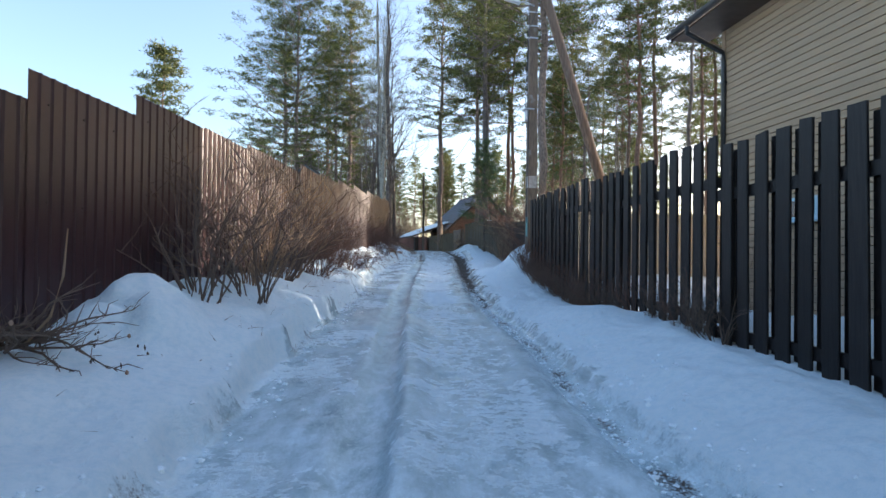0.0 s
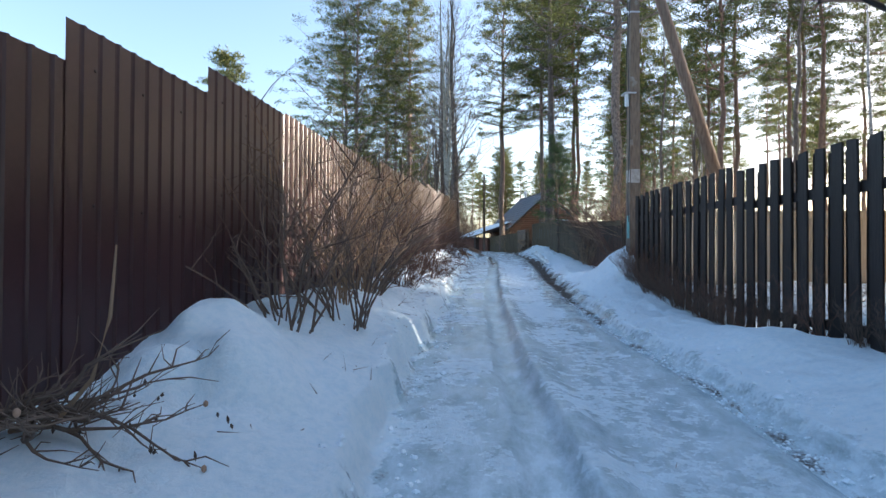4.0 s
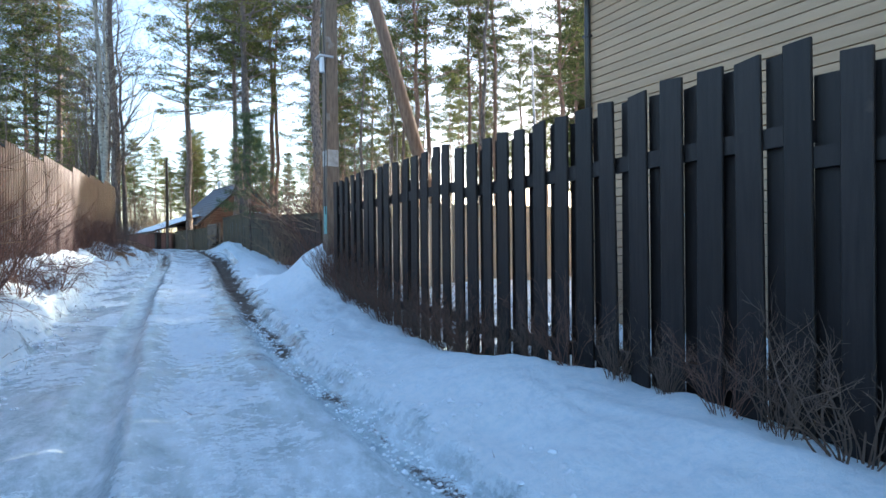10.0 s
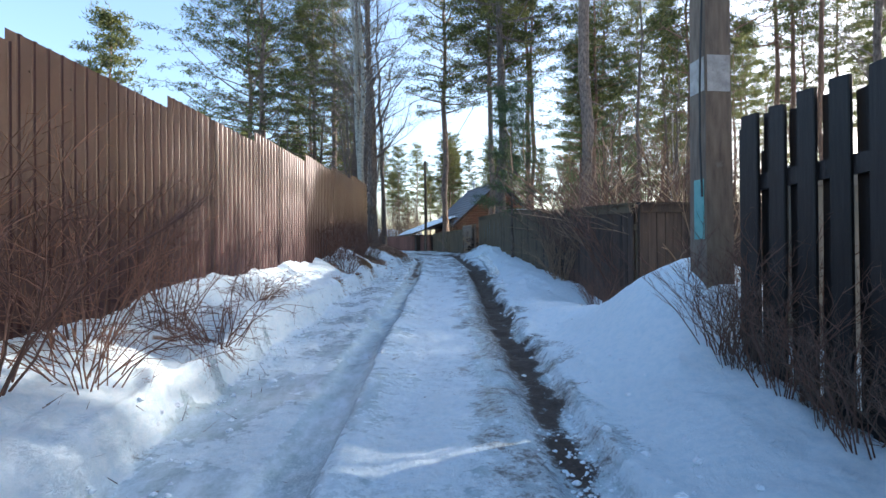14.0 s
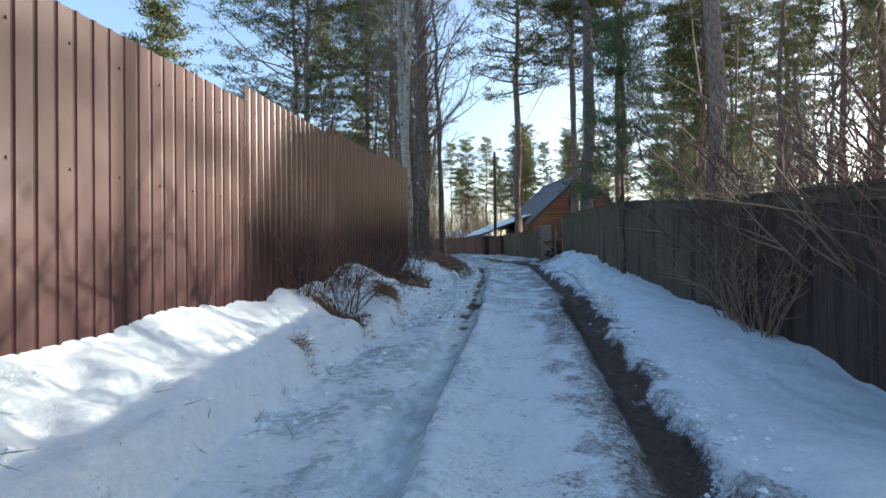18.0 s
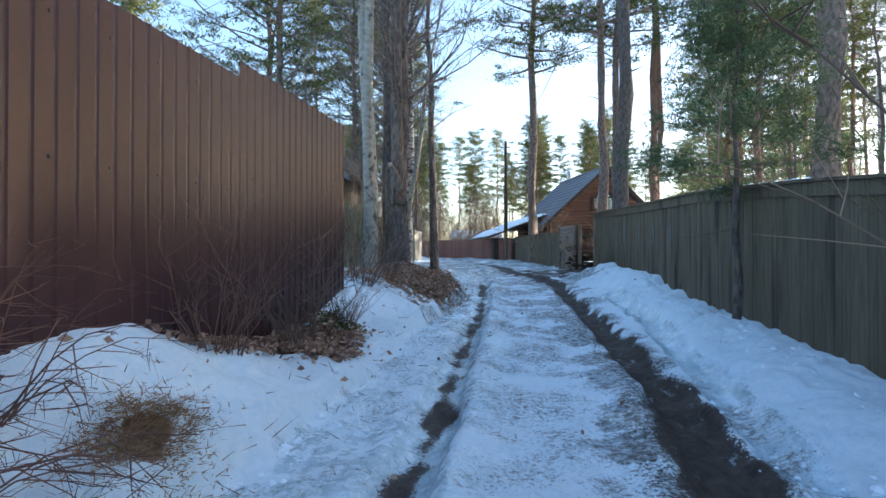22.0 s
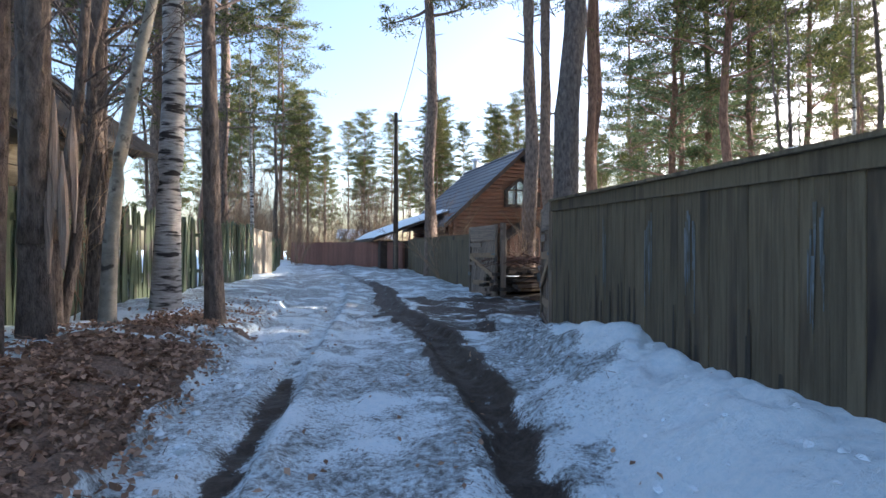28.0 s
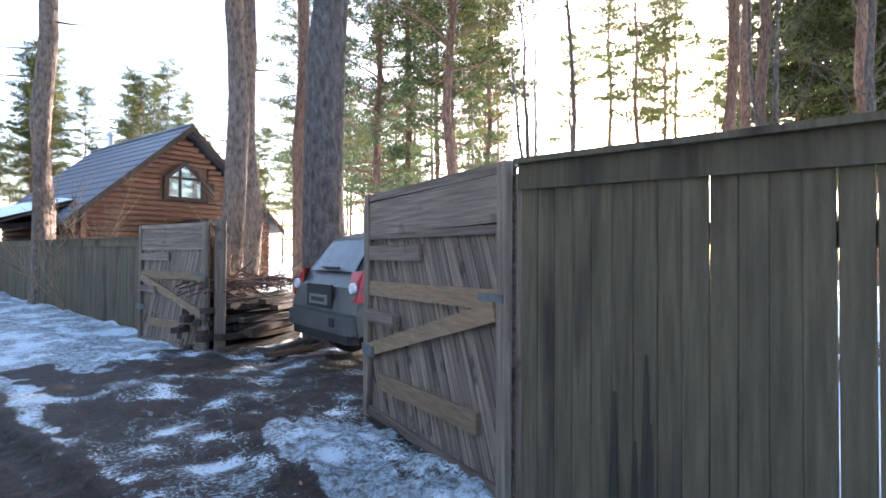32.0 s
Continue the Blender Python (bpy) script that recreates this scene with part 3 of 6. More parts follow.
def ground_material():
    m = bpy.data.materials.new("snow_ice_and_mud")
    m.use_nodes = True
    n, l = m.node_tree.nodes, m.node_tree.links
    p, co = n["Principled BSDF"], n.new("ShaderNodeTexCoord")

    def noise_node(scale, detail=5, rough=0.6):
        t = n.new("ShaderNodeTexNoise")
        t.inputs["Scale"].default_value, t.inputs["Detail"].default_value, t.inputs["Roughness"].default_value = scale, detail, rough
        l.new(co.outputs["Object"], t.inputs[0])
        return t.outputs[0]

    def ramp(src, a, b, pa=0.3, pb=0.7):
        r = n.new("ShaderNodeValToRGB")
        r.color_ramp.elements[0].position, r.color_ramp.elements[1].position = pa, pb
        r.color_ramp.elements[0].color, r.color_ramp.elements[1].color = (*a, 1), (*b, 1)
        l.new(src, r.inputs[0])
        return r.outputs[0]

    def mix(f, a, b, kind="RGBA"):
        x = n.new("ShaderNodeMix")
        x.data_type = kind
        ins = {"RGBA": ("A", "B", "Result"), "FLOAT": (2, 3, 0)}[kind]
        l.new(f, x.inputs[0])
        for sock, val in ((ins[0], a), (ins[1], b)):
            if isinstance(val, (float, tuple)):
                x.inputs[sock].default_value = val
            else:
                l.new(val, x.inputs[sock])
        return x.outputs[ins[2]]

    def mask(name, noise_out, gain, low=0.22, high=0.78):
        a = n.new("ShaderNodeAttribute")
        a.attribute_name = name
        s = n.new("ShaderNodeMath")
        s.operation = "MULTIPLY_ADD"
        l.new(noise_out, s.inputs[0])
        s.inputs[1].default_value = gain
        sub = n.new("ShaderNodeMath")
        sub.operation = "SUBTRACT"
        l.new(a.outputs["Fac"], sub.inputs[0])
        sub.inputs[1].default_value = gain * 0.5
        l.new(sub.outputs[0], s.inputs[2])
        r = n.new("ShaderNodeMapRange")
        r.interpolation_type = "SMOOTHSTEP"
        r.inputs["From Min"].default_value, r.inputs["From Max"].default_value = low, high
        l.new(s.outputs[0], r.inputs[0])
        return r.outputs[0]

    def streak_node(scale, detail, rough):
        mp = n.new("ShaderNodeMapping")
        mp.inputs["Scale"].default_value = (1.0, 0.45, 1.0)
        l.new(co.outputs["Object"], mp.inputs[0])
        t = n.new("ShaderNodeTexNoise")
        t.inputs["Scale"].default_value, t.inputs["Detail"].default_value, t.inputs["Roughness"].default_value = scale, detail, rough
        l.new(mp.outputs[0], t.inputs[0])
        return t.outputs[0]

    mid, fine, grit = noise_node(9, 7, 0.7), noise_node(38, 6, 0.75), noise_node(120, 3)
    streak, crumb, pepper = streak_node(6, 10, 0.74), noise_node(16, 9, 0.78), noise_node(34, 7, 0.82)
    # red held low in snow, ice and dirty snow: skylight's blue put into colour
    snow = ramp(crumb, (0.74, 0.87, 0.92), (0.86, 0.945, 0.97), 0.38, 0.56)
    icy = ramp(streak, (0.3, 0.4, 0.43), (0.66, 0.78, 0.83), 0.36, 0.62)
    # grains of half-melted white snow stay on the ice
    rime = n.new("ShaderNodeMapRange")
    rime.inputs["From Min"].default_value, rime.inputs["From Max"].default_value = 0.55, 0.68
    l.new(fine, rime.inputs[0])
    icy = mix(rime.outputs[0], icy, (0.68, 0.81, 0.86, 1.0))
    dirty = ramp(crumb, (0.15, 0.145, 0.135), (0.64, 0.75, 0.79), 0.42, 0.6)
    soil = mix(streak, ramp(crumb, (0.01, 0.0065, 0.005), (0.095, 0.068, 0.05), 0.36, 0.64), ramp(pepper, (0.01, 0.007, 0.0055), (0.12, 0.09, 0.068), 0.42, 0.66))
    leaf = ramp(fine, (0.07, 0.044, 0.031), (0.36, 0.235, 0.16), 0.35, 0.65)
    f_ice, f_mud, f_dirt, f_leaf = mask("ice", mid, 1.3, 0.34, 0.66), mask("mud", pepper, 1.5, 0.42, 0.58), mask("dirt", pepper, 1.6, 0.42, 0.64), mask("litter", fine, 0.9, 0.38, 0.62)
    # ice frozen over parts of the mud
    puddle = n.new("ShaderNodeMapRange")
    puddle.inputs["From Min"].default_value, puddle.inputs["From Max"].default_value = 0.6, 0.64
    l.new(streak, puddle.inputs[0])
    soil = mix(puddle.outputs[0], soil, (0.3, 0.36, 0.39, 1.0))
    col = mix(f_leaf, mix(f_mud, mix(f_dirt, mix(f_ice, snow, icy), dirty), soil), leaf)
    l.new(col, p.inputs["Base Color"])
    rough = mix(f_leaf, mix(f_mud, mix(f_ice, 0.75, 0.18, "FLOAT"), mix(puddle.outputs[0], 0.62, 0.2, "FLOAT"), "FLOAT"), 0.9, "FLOAT")
    l.new(rough, p.inputs["Roughness"])
    l.new(mix(f_mud, 0.5, 0.28, "FLOAT"), p.inputs["Specular IOR Level"])
    hs = n.new("ShaderNodeMath")
    hs.operation = "MULTIPLY_ADD"
    hs.inputs[1].default_value = 0.5
    l.new(crumb, hs.inputs[0]), l.new(streak, hs.inputs[2])
    b = n.new("ShaderNodeBump")
    b.inputs["Distance"].default_value = 0.06
    l.new(mix(f_ice, 0.7, 0.12, "FLOAT"), b.inputs["Strength"])
    l.new(hs.outputs[0], b.inputs["Height"])
    b2 = n.new("ShaderNodeBump")
    b2.inputs["Strength"].default_value, b2.inputs["Distance"].default_value = 0.35, 0.008
    l.new(grit, b2.inputs["Height"]), l.new(b.outputs[0], b2.inputs["Normal"])
    l.new(b2.outputs[0], p.inputs["Normal"])
    return m


M_GROUND = ground_material()


def axis(*spans):
    out = []
    for a, b, d in spans:
        out.extend(np.arange(a, b - d * 0.5, d))
    return np.array(out + [spans[-1][1]])


def build_ground():
    """One sheet to the horizon, fine along the lane; the lane, its snow banks and the open ground are cut from it edge to edge."""
    gx = axis((-900, -100, 100), (-100, -20, 10), (-20, -7, 1.0), (-7, -3.2, 0.2), (-3.2, 3.0, 0.036), (3.0, 7, 0.2), (7, 20, 1.0), (20, 100, 10), (100, 900, 100))
    gy = axis((-900, -100, 100), (-100, -10, 10), (-10, 0, 0.5), (0, 40, 0.048), (40, 50, 0.12), (50, 70, 0.5), (70, 150, 10), (150, 1500, 135))
    X, Y = np.meshgrid(gx, gy)
    Z = ground_z(X, Y)
    ny, nx = X.shape
    dzx, dzy = np.gradient(Z, axis=1) / np.gradient(X, axis=1), np.gradient(Z, axis=0) / np.gradient(Y, axis=0)
    nor = np.stack([-dzx, -dzy, np.ones_like(Z)], -1)
    nor = (nor / np.linalg.norm(nor, axis=-1, keepdims=True)).reshape(-1, 3)
    co = np.stack([X, Y, Z], -1).reshape(-1, 3)
    masks = [q.reshape(-1) for q in ground_masks(X, Y)]
    i = (np.arange(ny - 1)[:, None] * nx + np.arange(nx - 1)[None, :]).reshape(-1)
    quads = np.stack([i, i + 1, i + nx + 1, i + nx], 1)
    cx, cy = (X[:-1, :-1] + X[1:, 1:]).reshape(-1) / 2, (Y[:-1, :-1] + Y[1:, 1:]).reshape(-1) / 2
    span = (cy > -10) & (cy < 60)
    lane = span & (cx > left_edge(cy)) & (cx < right_edge(cy))
    lbank = span & (cx <= left_edge(cy)) & (cx > left_edge(cy) - 1.6) & (cy < 45)
    rbank = span & (cx >= right_edge(cy)) & (cx < right_edge(cy) + 1.7) & (cy < 37)
    for name, pick, label in (("road", lane, "narrow lane of rutted ice, packed snow and wet mud"), ("snow_bank_left", lbank, "soft snow bank with leaf litter along the brown fence"),
                              ("snow_bank_right", rbank, "low snow bank along the wooden fences"), ("ground", ~(lane | lbank | rbank), "snow-covered ground running to the woods")):
        q = quads[pick]
        used, inv = np.unique(q, return_inverse=True)
        me = bpy.data.meshes.new(name)
        me.from_pydata(co[used].tolist(), [], inv.reshape(q.shape).tolist())
        me.materials.append(M_GROUND)
        me.shade_smooth()
        for key, val in zip(("ice", "mud", "dirt", "litter"), masks):
            me.attributes.new(key, "FLOAT", "POINT").data.foreach_set("value", val[used].astype(np.float32))
        me.normals_split_custom_set_from_vertices(nor[used].tolist())
        me.update()
        tagged(new(name, me), label, name.split("_left")[0].split("_right")[0].replace("_", " "), kind="structure")


build_ground()


def gz(x, y):
    return float(ground_z(x, y))


# ---- brown sheet-metal fence ----
def rib_sheet(length, z0, z1, period=0.135, depth=0.013, thick=0.003):
    """A profiled sheet in the x-z plane, ribs standing towards -y."""
    prof, x = [], 0.0
    while x < length - 1e-4:
        for f, y in ((0.0, 0.0), (0.66, 0.0), (0.73, -0.3 * depth), (0.8, -depth), (0.94, -depth)):
            if x + f * period < length:
                prof.append((x + f * period, y))
        x += period
    prof.append((length, 0.0))
    n = len(prof)
    vs = [(a, b, z) for z in (z0, z1) for a, b in prof] + [(a, b + thick, z) for z in (z0, z1) for a, b in prof]
    fs = [(i, i + 1, n + i + 1, n + i) for i in range(n - 1)]
    fs += [(2 * n + i + 1, 2 * n + i, 3 * n + i, 3 * n + i + 1) for i in range(n - 1)]
    fs += [(n + i, n + i + 1, 3 * n + i + 1, 3 * n + i) for i in range(n - 1)]
    return Buf().add(vs, fs)


def metal_fence():
    a, b = (-3.15, -6.0), (-2.62, 27.0)
    m, total = along(a, b)
    fence = thing("sheet_metal_fence", m, "tall dark brown corrugated steel fence with stepped top", "fence", kind="")
    k = total / 33.0
    tops = [(-6.0, 1.85), (-3.0, 2.07), (1.2, 2.08), (2.6, 2.29), (4.0, 2.51), (5.38, 2.72), (6.85, 2.74), (8.3, 2.82), (11.2, 3.0), (12.9, 3.08), (14.9, 3.2), (17.3, 3.35), (19.95, 3.49), (22.2, 3.6), (24.6, 3.73), (27.0, 3.73)]
    rnd = random.Random(4)
    for (y0, z1), (y1, _) in zip(tops, tops[1:]):
        s0, s1 = (y0 + 6) * k, (y1 + 6) * k
        z0 = float(road_z((y0 + y1) / 2)) + 0.1
        # sheets beyond y = 6 take the slightly redder, rougher steel
        sheet = part("sheet", rib_sheet(s1 - s0 + 0.03, z0, z1), M_SHEETRED if y0 > 6 else M_SHEET, fence)
        sheet.location = (s0, -0.003 + 0.006 * (tops.index((y0, z1)) % 2), 0)
        screws = Buf()
        for h in (0.22, 0.95):
            x = 0.2
            while x < s1 - s0:
                c = Vector((x, -0.004, z1 - h + rnd.uniform(-0.01, 0.01)))
                screws.tube([c, c + Vector((0, -0.007, 0))], [0.011, 0.008], 6)
                x += 0.405
        tagged(part("screws", screws, M_SCREW, sheet), kind="stuff")
    for i in range(12):
        part("post", Buf().box((i * total / 11, 0.045, 1.4), (0.06, 0.06, 3.2 if i > 5 else 2.0), chamfer=0.008), M_SCREW, fence)


metal_fence()


# ---- black picket fence ----
def board_mesh(name, w, t, h, mat, cut=0.0, b=0.006):
    """A board from z=0 up, chamfered, its top cut at a slant."""
    buf = Buf().box((0, 0, h / 2), (w, t, h), chamfer=b)
    for i in range(8, 16):
        q = buf.v[i]
        buf.v[i] = Vector((q[0], q[1], q[2] + cut * q[0] / w))
    return buf.mesh(name, mat)


def picket_fence():
    m, total = along((3.62, -2.0), (2.13, 13.35))
    fence = thing("picket_fence", m, "black-stained wooden board fence with boards on both sides", "fence")
    rnd = random.Random(7)
    kinds = [board_mesh("board", rnd.choice((0.145, 0.155, 0.165, 0.17)), 0.03, 2.2, M_BLACKWOOD, rnd.uniform(-0.02, 0.02)) for _ in range(7)]
    sections = ((-0.2, 4.35, 2.2), (4.35, 7.85, 2.34), (7.85, 11.38, 2.48), (11.38, total, 2.56))
    for s0, s1, top in sections:
        x = 0.21 + 0.2655 * math.ceil((s0 - 0.21) / 0.2655)
        while x < min(s1, total - 0.05):
            piece("board", rnd.choice(kinds), fence, pose(x, 0.036, top - 2.2 + rnd.uniform(-0.02, 0.016), rnd.uniform(-0.5, 0.5), rnd.uniform(-0.5, 0.5), 0))
            piece("board", rnd.choice(kinds), fence, pose(x + 0.137, -0.036, top - 2.25 + rnd.uniform(-0.03, 0.03), 0, rnd.uniform(-0.5, 0.5), 0) @ Matrix.Diagonal((1.06, 1, 1, 1)))
            x += 0.2655
        for d in (0.485, 1.89):
            part("rail", Buf().box(((max(0, s0) + s1) / 2, 0, top - d), (s1 - max(0, s0), 0.045, 0.11)), M_BLACKWOOD, fence)
    for j in range(7):
        part("post", Buf().box((0.1 + j * (total - 0.2) / 6, -0.08, 1.15), (0.09, 0.06, 2.3), chamfer=0.008), M_BLACKWOOD, fence)


picket_fence()


# ---- plain board fences ----
def board_fence(name, a, b, tops, label, mat, width=0.15, height=1.7, cap=True, gap=0.002, seed=1, snow=False, group="", face=-1, first_mat=None):
    """Upright boards between two plan points; tops are (share of the length, top z)."""
    m, total = along(a, b)
    fence = thing(name, m, label, "fence", group)
    rnd = random.Random(seed)
    kinds = [board_mesh("board", width - gap * rnd.uniform(0.3, 1.6), 0.024, height + 0.12, mat, 0, 0.004) for _ in range(6)]
    # boards in first_mat for roughly the first third of the run
    first_kinds = [board_mesh("board", width - gap * rnd.uniform(0.3, 1.6), 0.024, height + 0.12, first_mat, 0, 0.004) for _ in range(4)] if first_mat else kinds
    n = int(total / width)
    share, zs = [t[0] for t in tops], [t[1] for t in tops]
    for i in range(n):
        s = (i + 0.5) / n
        if name == "grey_board_fence" and i in (n - 13, n - 14, n - 15):        # shrunken boards let the light through
            piece("board", board_mesh("board", width - 0.008, 0.024, height + 0.12, mat, 0, 0.004), fence, pose(s * total, 0, float(np.interp(s, share, zs)) - height - 0.12, 0, 0.25, 0))
            continue
        piece("board", rnd.choice(first_kinds if s + rnd.uniform(-0.04, 0.04) < 0.3 else kinds), fence, pose(s * total, rnd.uniform(-0.004, 0.004), float(np.interp(s, share, zs)) - height - 0.12, 0, rnd.uniform(-0.12, 0.12), 0))
    k = max(2, int(total / 2.4))
    for i in range(k):
        s0, s1 = i / k, (i + 1) / k
        z0, z1 = float(np.interp(s0, share, zs)), float(np.interp(s1, share, zs))
        tilt = Matrix.Rotation(-math.atan2(z1 - z0, total / k), 3, "Y")
        ln = math.hypot(total / k, z1 - z0)
        mid = ((s0 + s1) / 2 * total, 0, (z0 + z1) / 2)
        if cap:
            part("fascia", Buf().box((mid[0], 0.026 * face, mid[2] - 0.06), (ln, 0.022, 0.13), tilt), mat, fence)
            part("cap", Buf().box((mid[0], 0.01 * face, mid[2] + 0.02), (ln, 0.13, 0.028), tilt), mat, fence)
            if snow and i > k * 0.35:
                lump = Buf()
                for j in range(14):
                    u = (j + 0.5) / 14
                    lump.tube([(s0 * total + (u - 0.05) * total / k, 0.0, z0 + (z1 - z0) * u + 0.022), (s0 * total + (u + 0.05) * total / k, 0.0, z0 + (z1 - z0) * u + 0.022)], [0.024 + rnd.uniform(-0.008, 0.006), 0.024 + rnd.uniform(-0.008, 0.006)], 6)
                tagged(part("snow_strip", lump, M_SNOWLUMP, fence, "thin strip of old snow", True), kind="stuff")
        for h in (0.35, 1.35):
            part("rail", Buf().box((mid[0], -0.035 * face, mid[2] - h), (ln, 0.04, 0.09), tilt), mat, fence)
    for i in range(k + 1):
        part("post", Buf().box((i / k * (total - 0.1) + 0.05, -0.09 * face, float(np.interp(i / k, share, zs)) - height / 2 - 0.1), (0.1, 0.1, height + 0.1), chamfer=0.01), mat, fence)
    return fence, m, total


grey, _, grey_len = board_fence("grey_board_fence", (2.86, 18.1), (1.46, 36.75), [(0, 2.32), (0.15, 2.46), (0.34, 2.63), (0.45, 2.87), (0.52, 2.98), (0.7, 3.06), (0.93, 3.2), (1, 3.24)],
                                     "weathered grey-green board fence with capped top", M_GREYWOOD, 0.108, 1.9, seed=3, snow=True, face=1, first_mat=M_BROWNFENCE)
rnd = random.Random(12)
for s, w, h in ((0.9, 0.09, 1.0), (0.845, 0.13, 0.9), (0.81, 0.12, 1.0), (0.745, 0.1, 0.7), (0.69, 0.12, 0.8), (0.64, 0.1, 0.6)):
    z = float(np.interp(s, [0.45, 0.52, 0.7, 0.93, 1], [2.87, 2.98, 3.06, 3.2, 3.24]))
    for k in range(7):
        sw, sh, top = rnd.uniform(0.008, 0.03), h * rnd.uniform(0.25, 0.75), rnd.uniform(0.25, 0.55)
        x = s * grey_len + rnd.uniform(-0.5, 0.5) * w * 1.3
        streak = Buf().box((0, 0, -sh / 2), (sw, 0.003, sh))
        for v in range(4):
            streak.v[v] = Vector((streak.v[v][0] * rnd.uniform(0.1, 0.5), streak.v[v][1], streak.v[v][2]))
        part("paint_streak", streak, M_BLUEPAINT, grey, "worn streak of pale blue paint" if k == 0 else "").matrix_basis = pose(x, 0.0175 + 0.0006 * k, z - top)
for s, n in ((18.05, 4), (17.0, 3), (16.55, 4), (16.1, 3), (15.2, 3), (14.3, 4), (12.9, 3), (11.6, 3)):
    for k in range(n):
        sw, sh = rnd.uniform(0.05, 0.1), rnd.uniform(0.35, 0.85)
        stain = Buf().box((0, 0, sh / 2), (sw, 0.003, sh), chamfer=0.0008)
        for v in range(8, 16):
            stain.v[v] = Vector((stain.v[v][0] * rnd.uniform(0.1, 0.35), stain.v[v][1], stain.v[v][2]))
        x = s + rnd.uniform(-0.2, 0.2)
        top = float(np.interp(x / grey_len, [0.45, 0.52, 0.7, 0.93, 1], [2.87, 2.98, 3.06, 3.2, 3.24]))
        part("damp_stain", stain, M_DAMP, grey, "dark damp stain creeping up the boards" if k == 0 else "").matrix_basis = pose(x, 0.0185 + 0.0006 * k, top - 1.72)
board_fence("grey_side_fence", (9.5, 20.4), (2.93, 18.05), [(0, 2.45), (1, 2.32)], "dark brown board fence running back beside the passage", M_BROWNFENCE, 0.16, 1.7, seed=5, face=1)
board_fence("pale_board_fence", (2.5, 13.5), (12.5, 14.1), [(0, 2.2), (1, 2.3)], "pale grey board fence behind the black pickets", M_PALEWOOD, 0.16, 1.95, seed=6)
board_fence("grey_board_fence_far", (1.5, 42.9), (-1.4, 56.5), [(0, 3.0), (0.3, 3.05), (1, 3.1)], "weathered grey-green board fence beyond the gate", M_GREYWOOD, 0.16, 1.45, seed=8, face=1)
board_fence("red_board_fence", (-1.7, 56.6), (-9.5, 66.0), [(0, 3.0), (1, 3.1)], "red-brown board fence at the bend of the lane", M_REDFENCE, 0.16, 1.4, cap=False, seed=9, face=1)


def green_pickets(name, a, b, label, mat, top, seed, pitch=0.115, h=1.5):
    m, total = along(a, b)
    fence = thing(name, m, label, "fence", "old picket fence sections")
    rnd = random.Random(seed)
    kinds = []
    for _ in range(6):
        w, hh = rnd.uniform(0.085, 0.112), h + rnd.uniform(-0.08, 0.08)
        buf = Buf().box((0, 0, hh / 2), (w, 0.022, hh), chamfer=0.005)
        buf.add([(-w / 2, -0.011, hh), (w / 2, -0.011, hh), (w / 2, 0.011, hh), (-w / 2, 0.011, hh), (0.004, -0.006, hh + 0.06), (0.004, 0.006, hh + 0.06)], [(0, 1, 4), (2, 3, 5), (1, 2, 5, 4), (3, 0, 4, 5)])
        kinds.append(buf.mesh("picket", mat))
    for i in range(int(total / pitch)):
        s = i * pitch
        wy = a[1] + (b[1] - a[1]) * s / total
        piece("picket", rnd.choice(kinds), fence, pose(s, rnd.uniform(-0.012, 0.012), top + road_z(wy) - h + rnd.uniform(-0.05, 0.05), rnd.uniform(-3, 3), rnd.uniform(-3, 3), rnd.uniform(-8, 8)))
    za, zb = top + float(road_z(a[1])), top + float(road_z(b[1]))
    tilt = Matrix.Rotation(-math.atan2(zb - za, total), 3, "Y")
    for d in (0.3, 1.15):
        part("rail", Buf().box((total / 2, 0.04, (za + zb) / 2 - d), (total, 0.04, 0.08), tilt), mat, fence)
    for j in range(3):
        part("post", Buf().tube([(0.2 + j * (total - 0.4) / 2, 0.11, za - 1.7), (0.2 + j * (total - 0.4) / 2, 0.11, za + (zb - za) * j / 2 + 0.05)], [0.06, 0.055], 8), mat, fence)


green_pickets("old_picket_fence", (-3.35, 27.4), (-4.15, 31.0), "mossy green old picket fence", M_GREENWOOD, 1.85, 21, 0.105)
green_pickets("old_picket_fence", (-4.15, 31.05), (-5.0, 35.5), "mossy green old picket fence with leaning pickets", M_GREENWOOD, 1.75, 22, 0.1, 1.6)
green_pickets("old_picket_fence", (-5.0, 35.55), (-5.7, 42.0), "grey-green old board fence, weathered and mossy", M_GREENWOOD, 1.85, 23, 0.1, 1.7)
green_pickets("old_picket_fence", (-5.7, 42.05), (-6.1, 47.6), "grey-green old board fence, weathered and mossy", M_GREENWOOD, 1.8, 24, 0.1, 1.7)
board_fence("pale_gate_boards", (-6.12, 47.7), (-6.35, 50.6), [(0, 3.3), (1, 3.25)], "pale weathered boards closing a gateway", M_PALEWOOD, 0.17, 1.4, cap=False, seed=25)
green_pickets("old_picket_fence", (-6.4, 50.7), (-8.6, 60.0), "dark grey-green picket fence", M_GREENWOOD, 1.4, 26, 0.14)


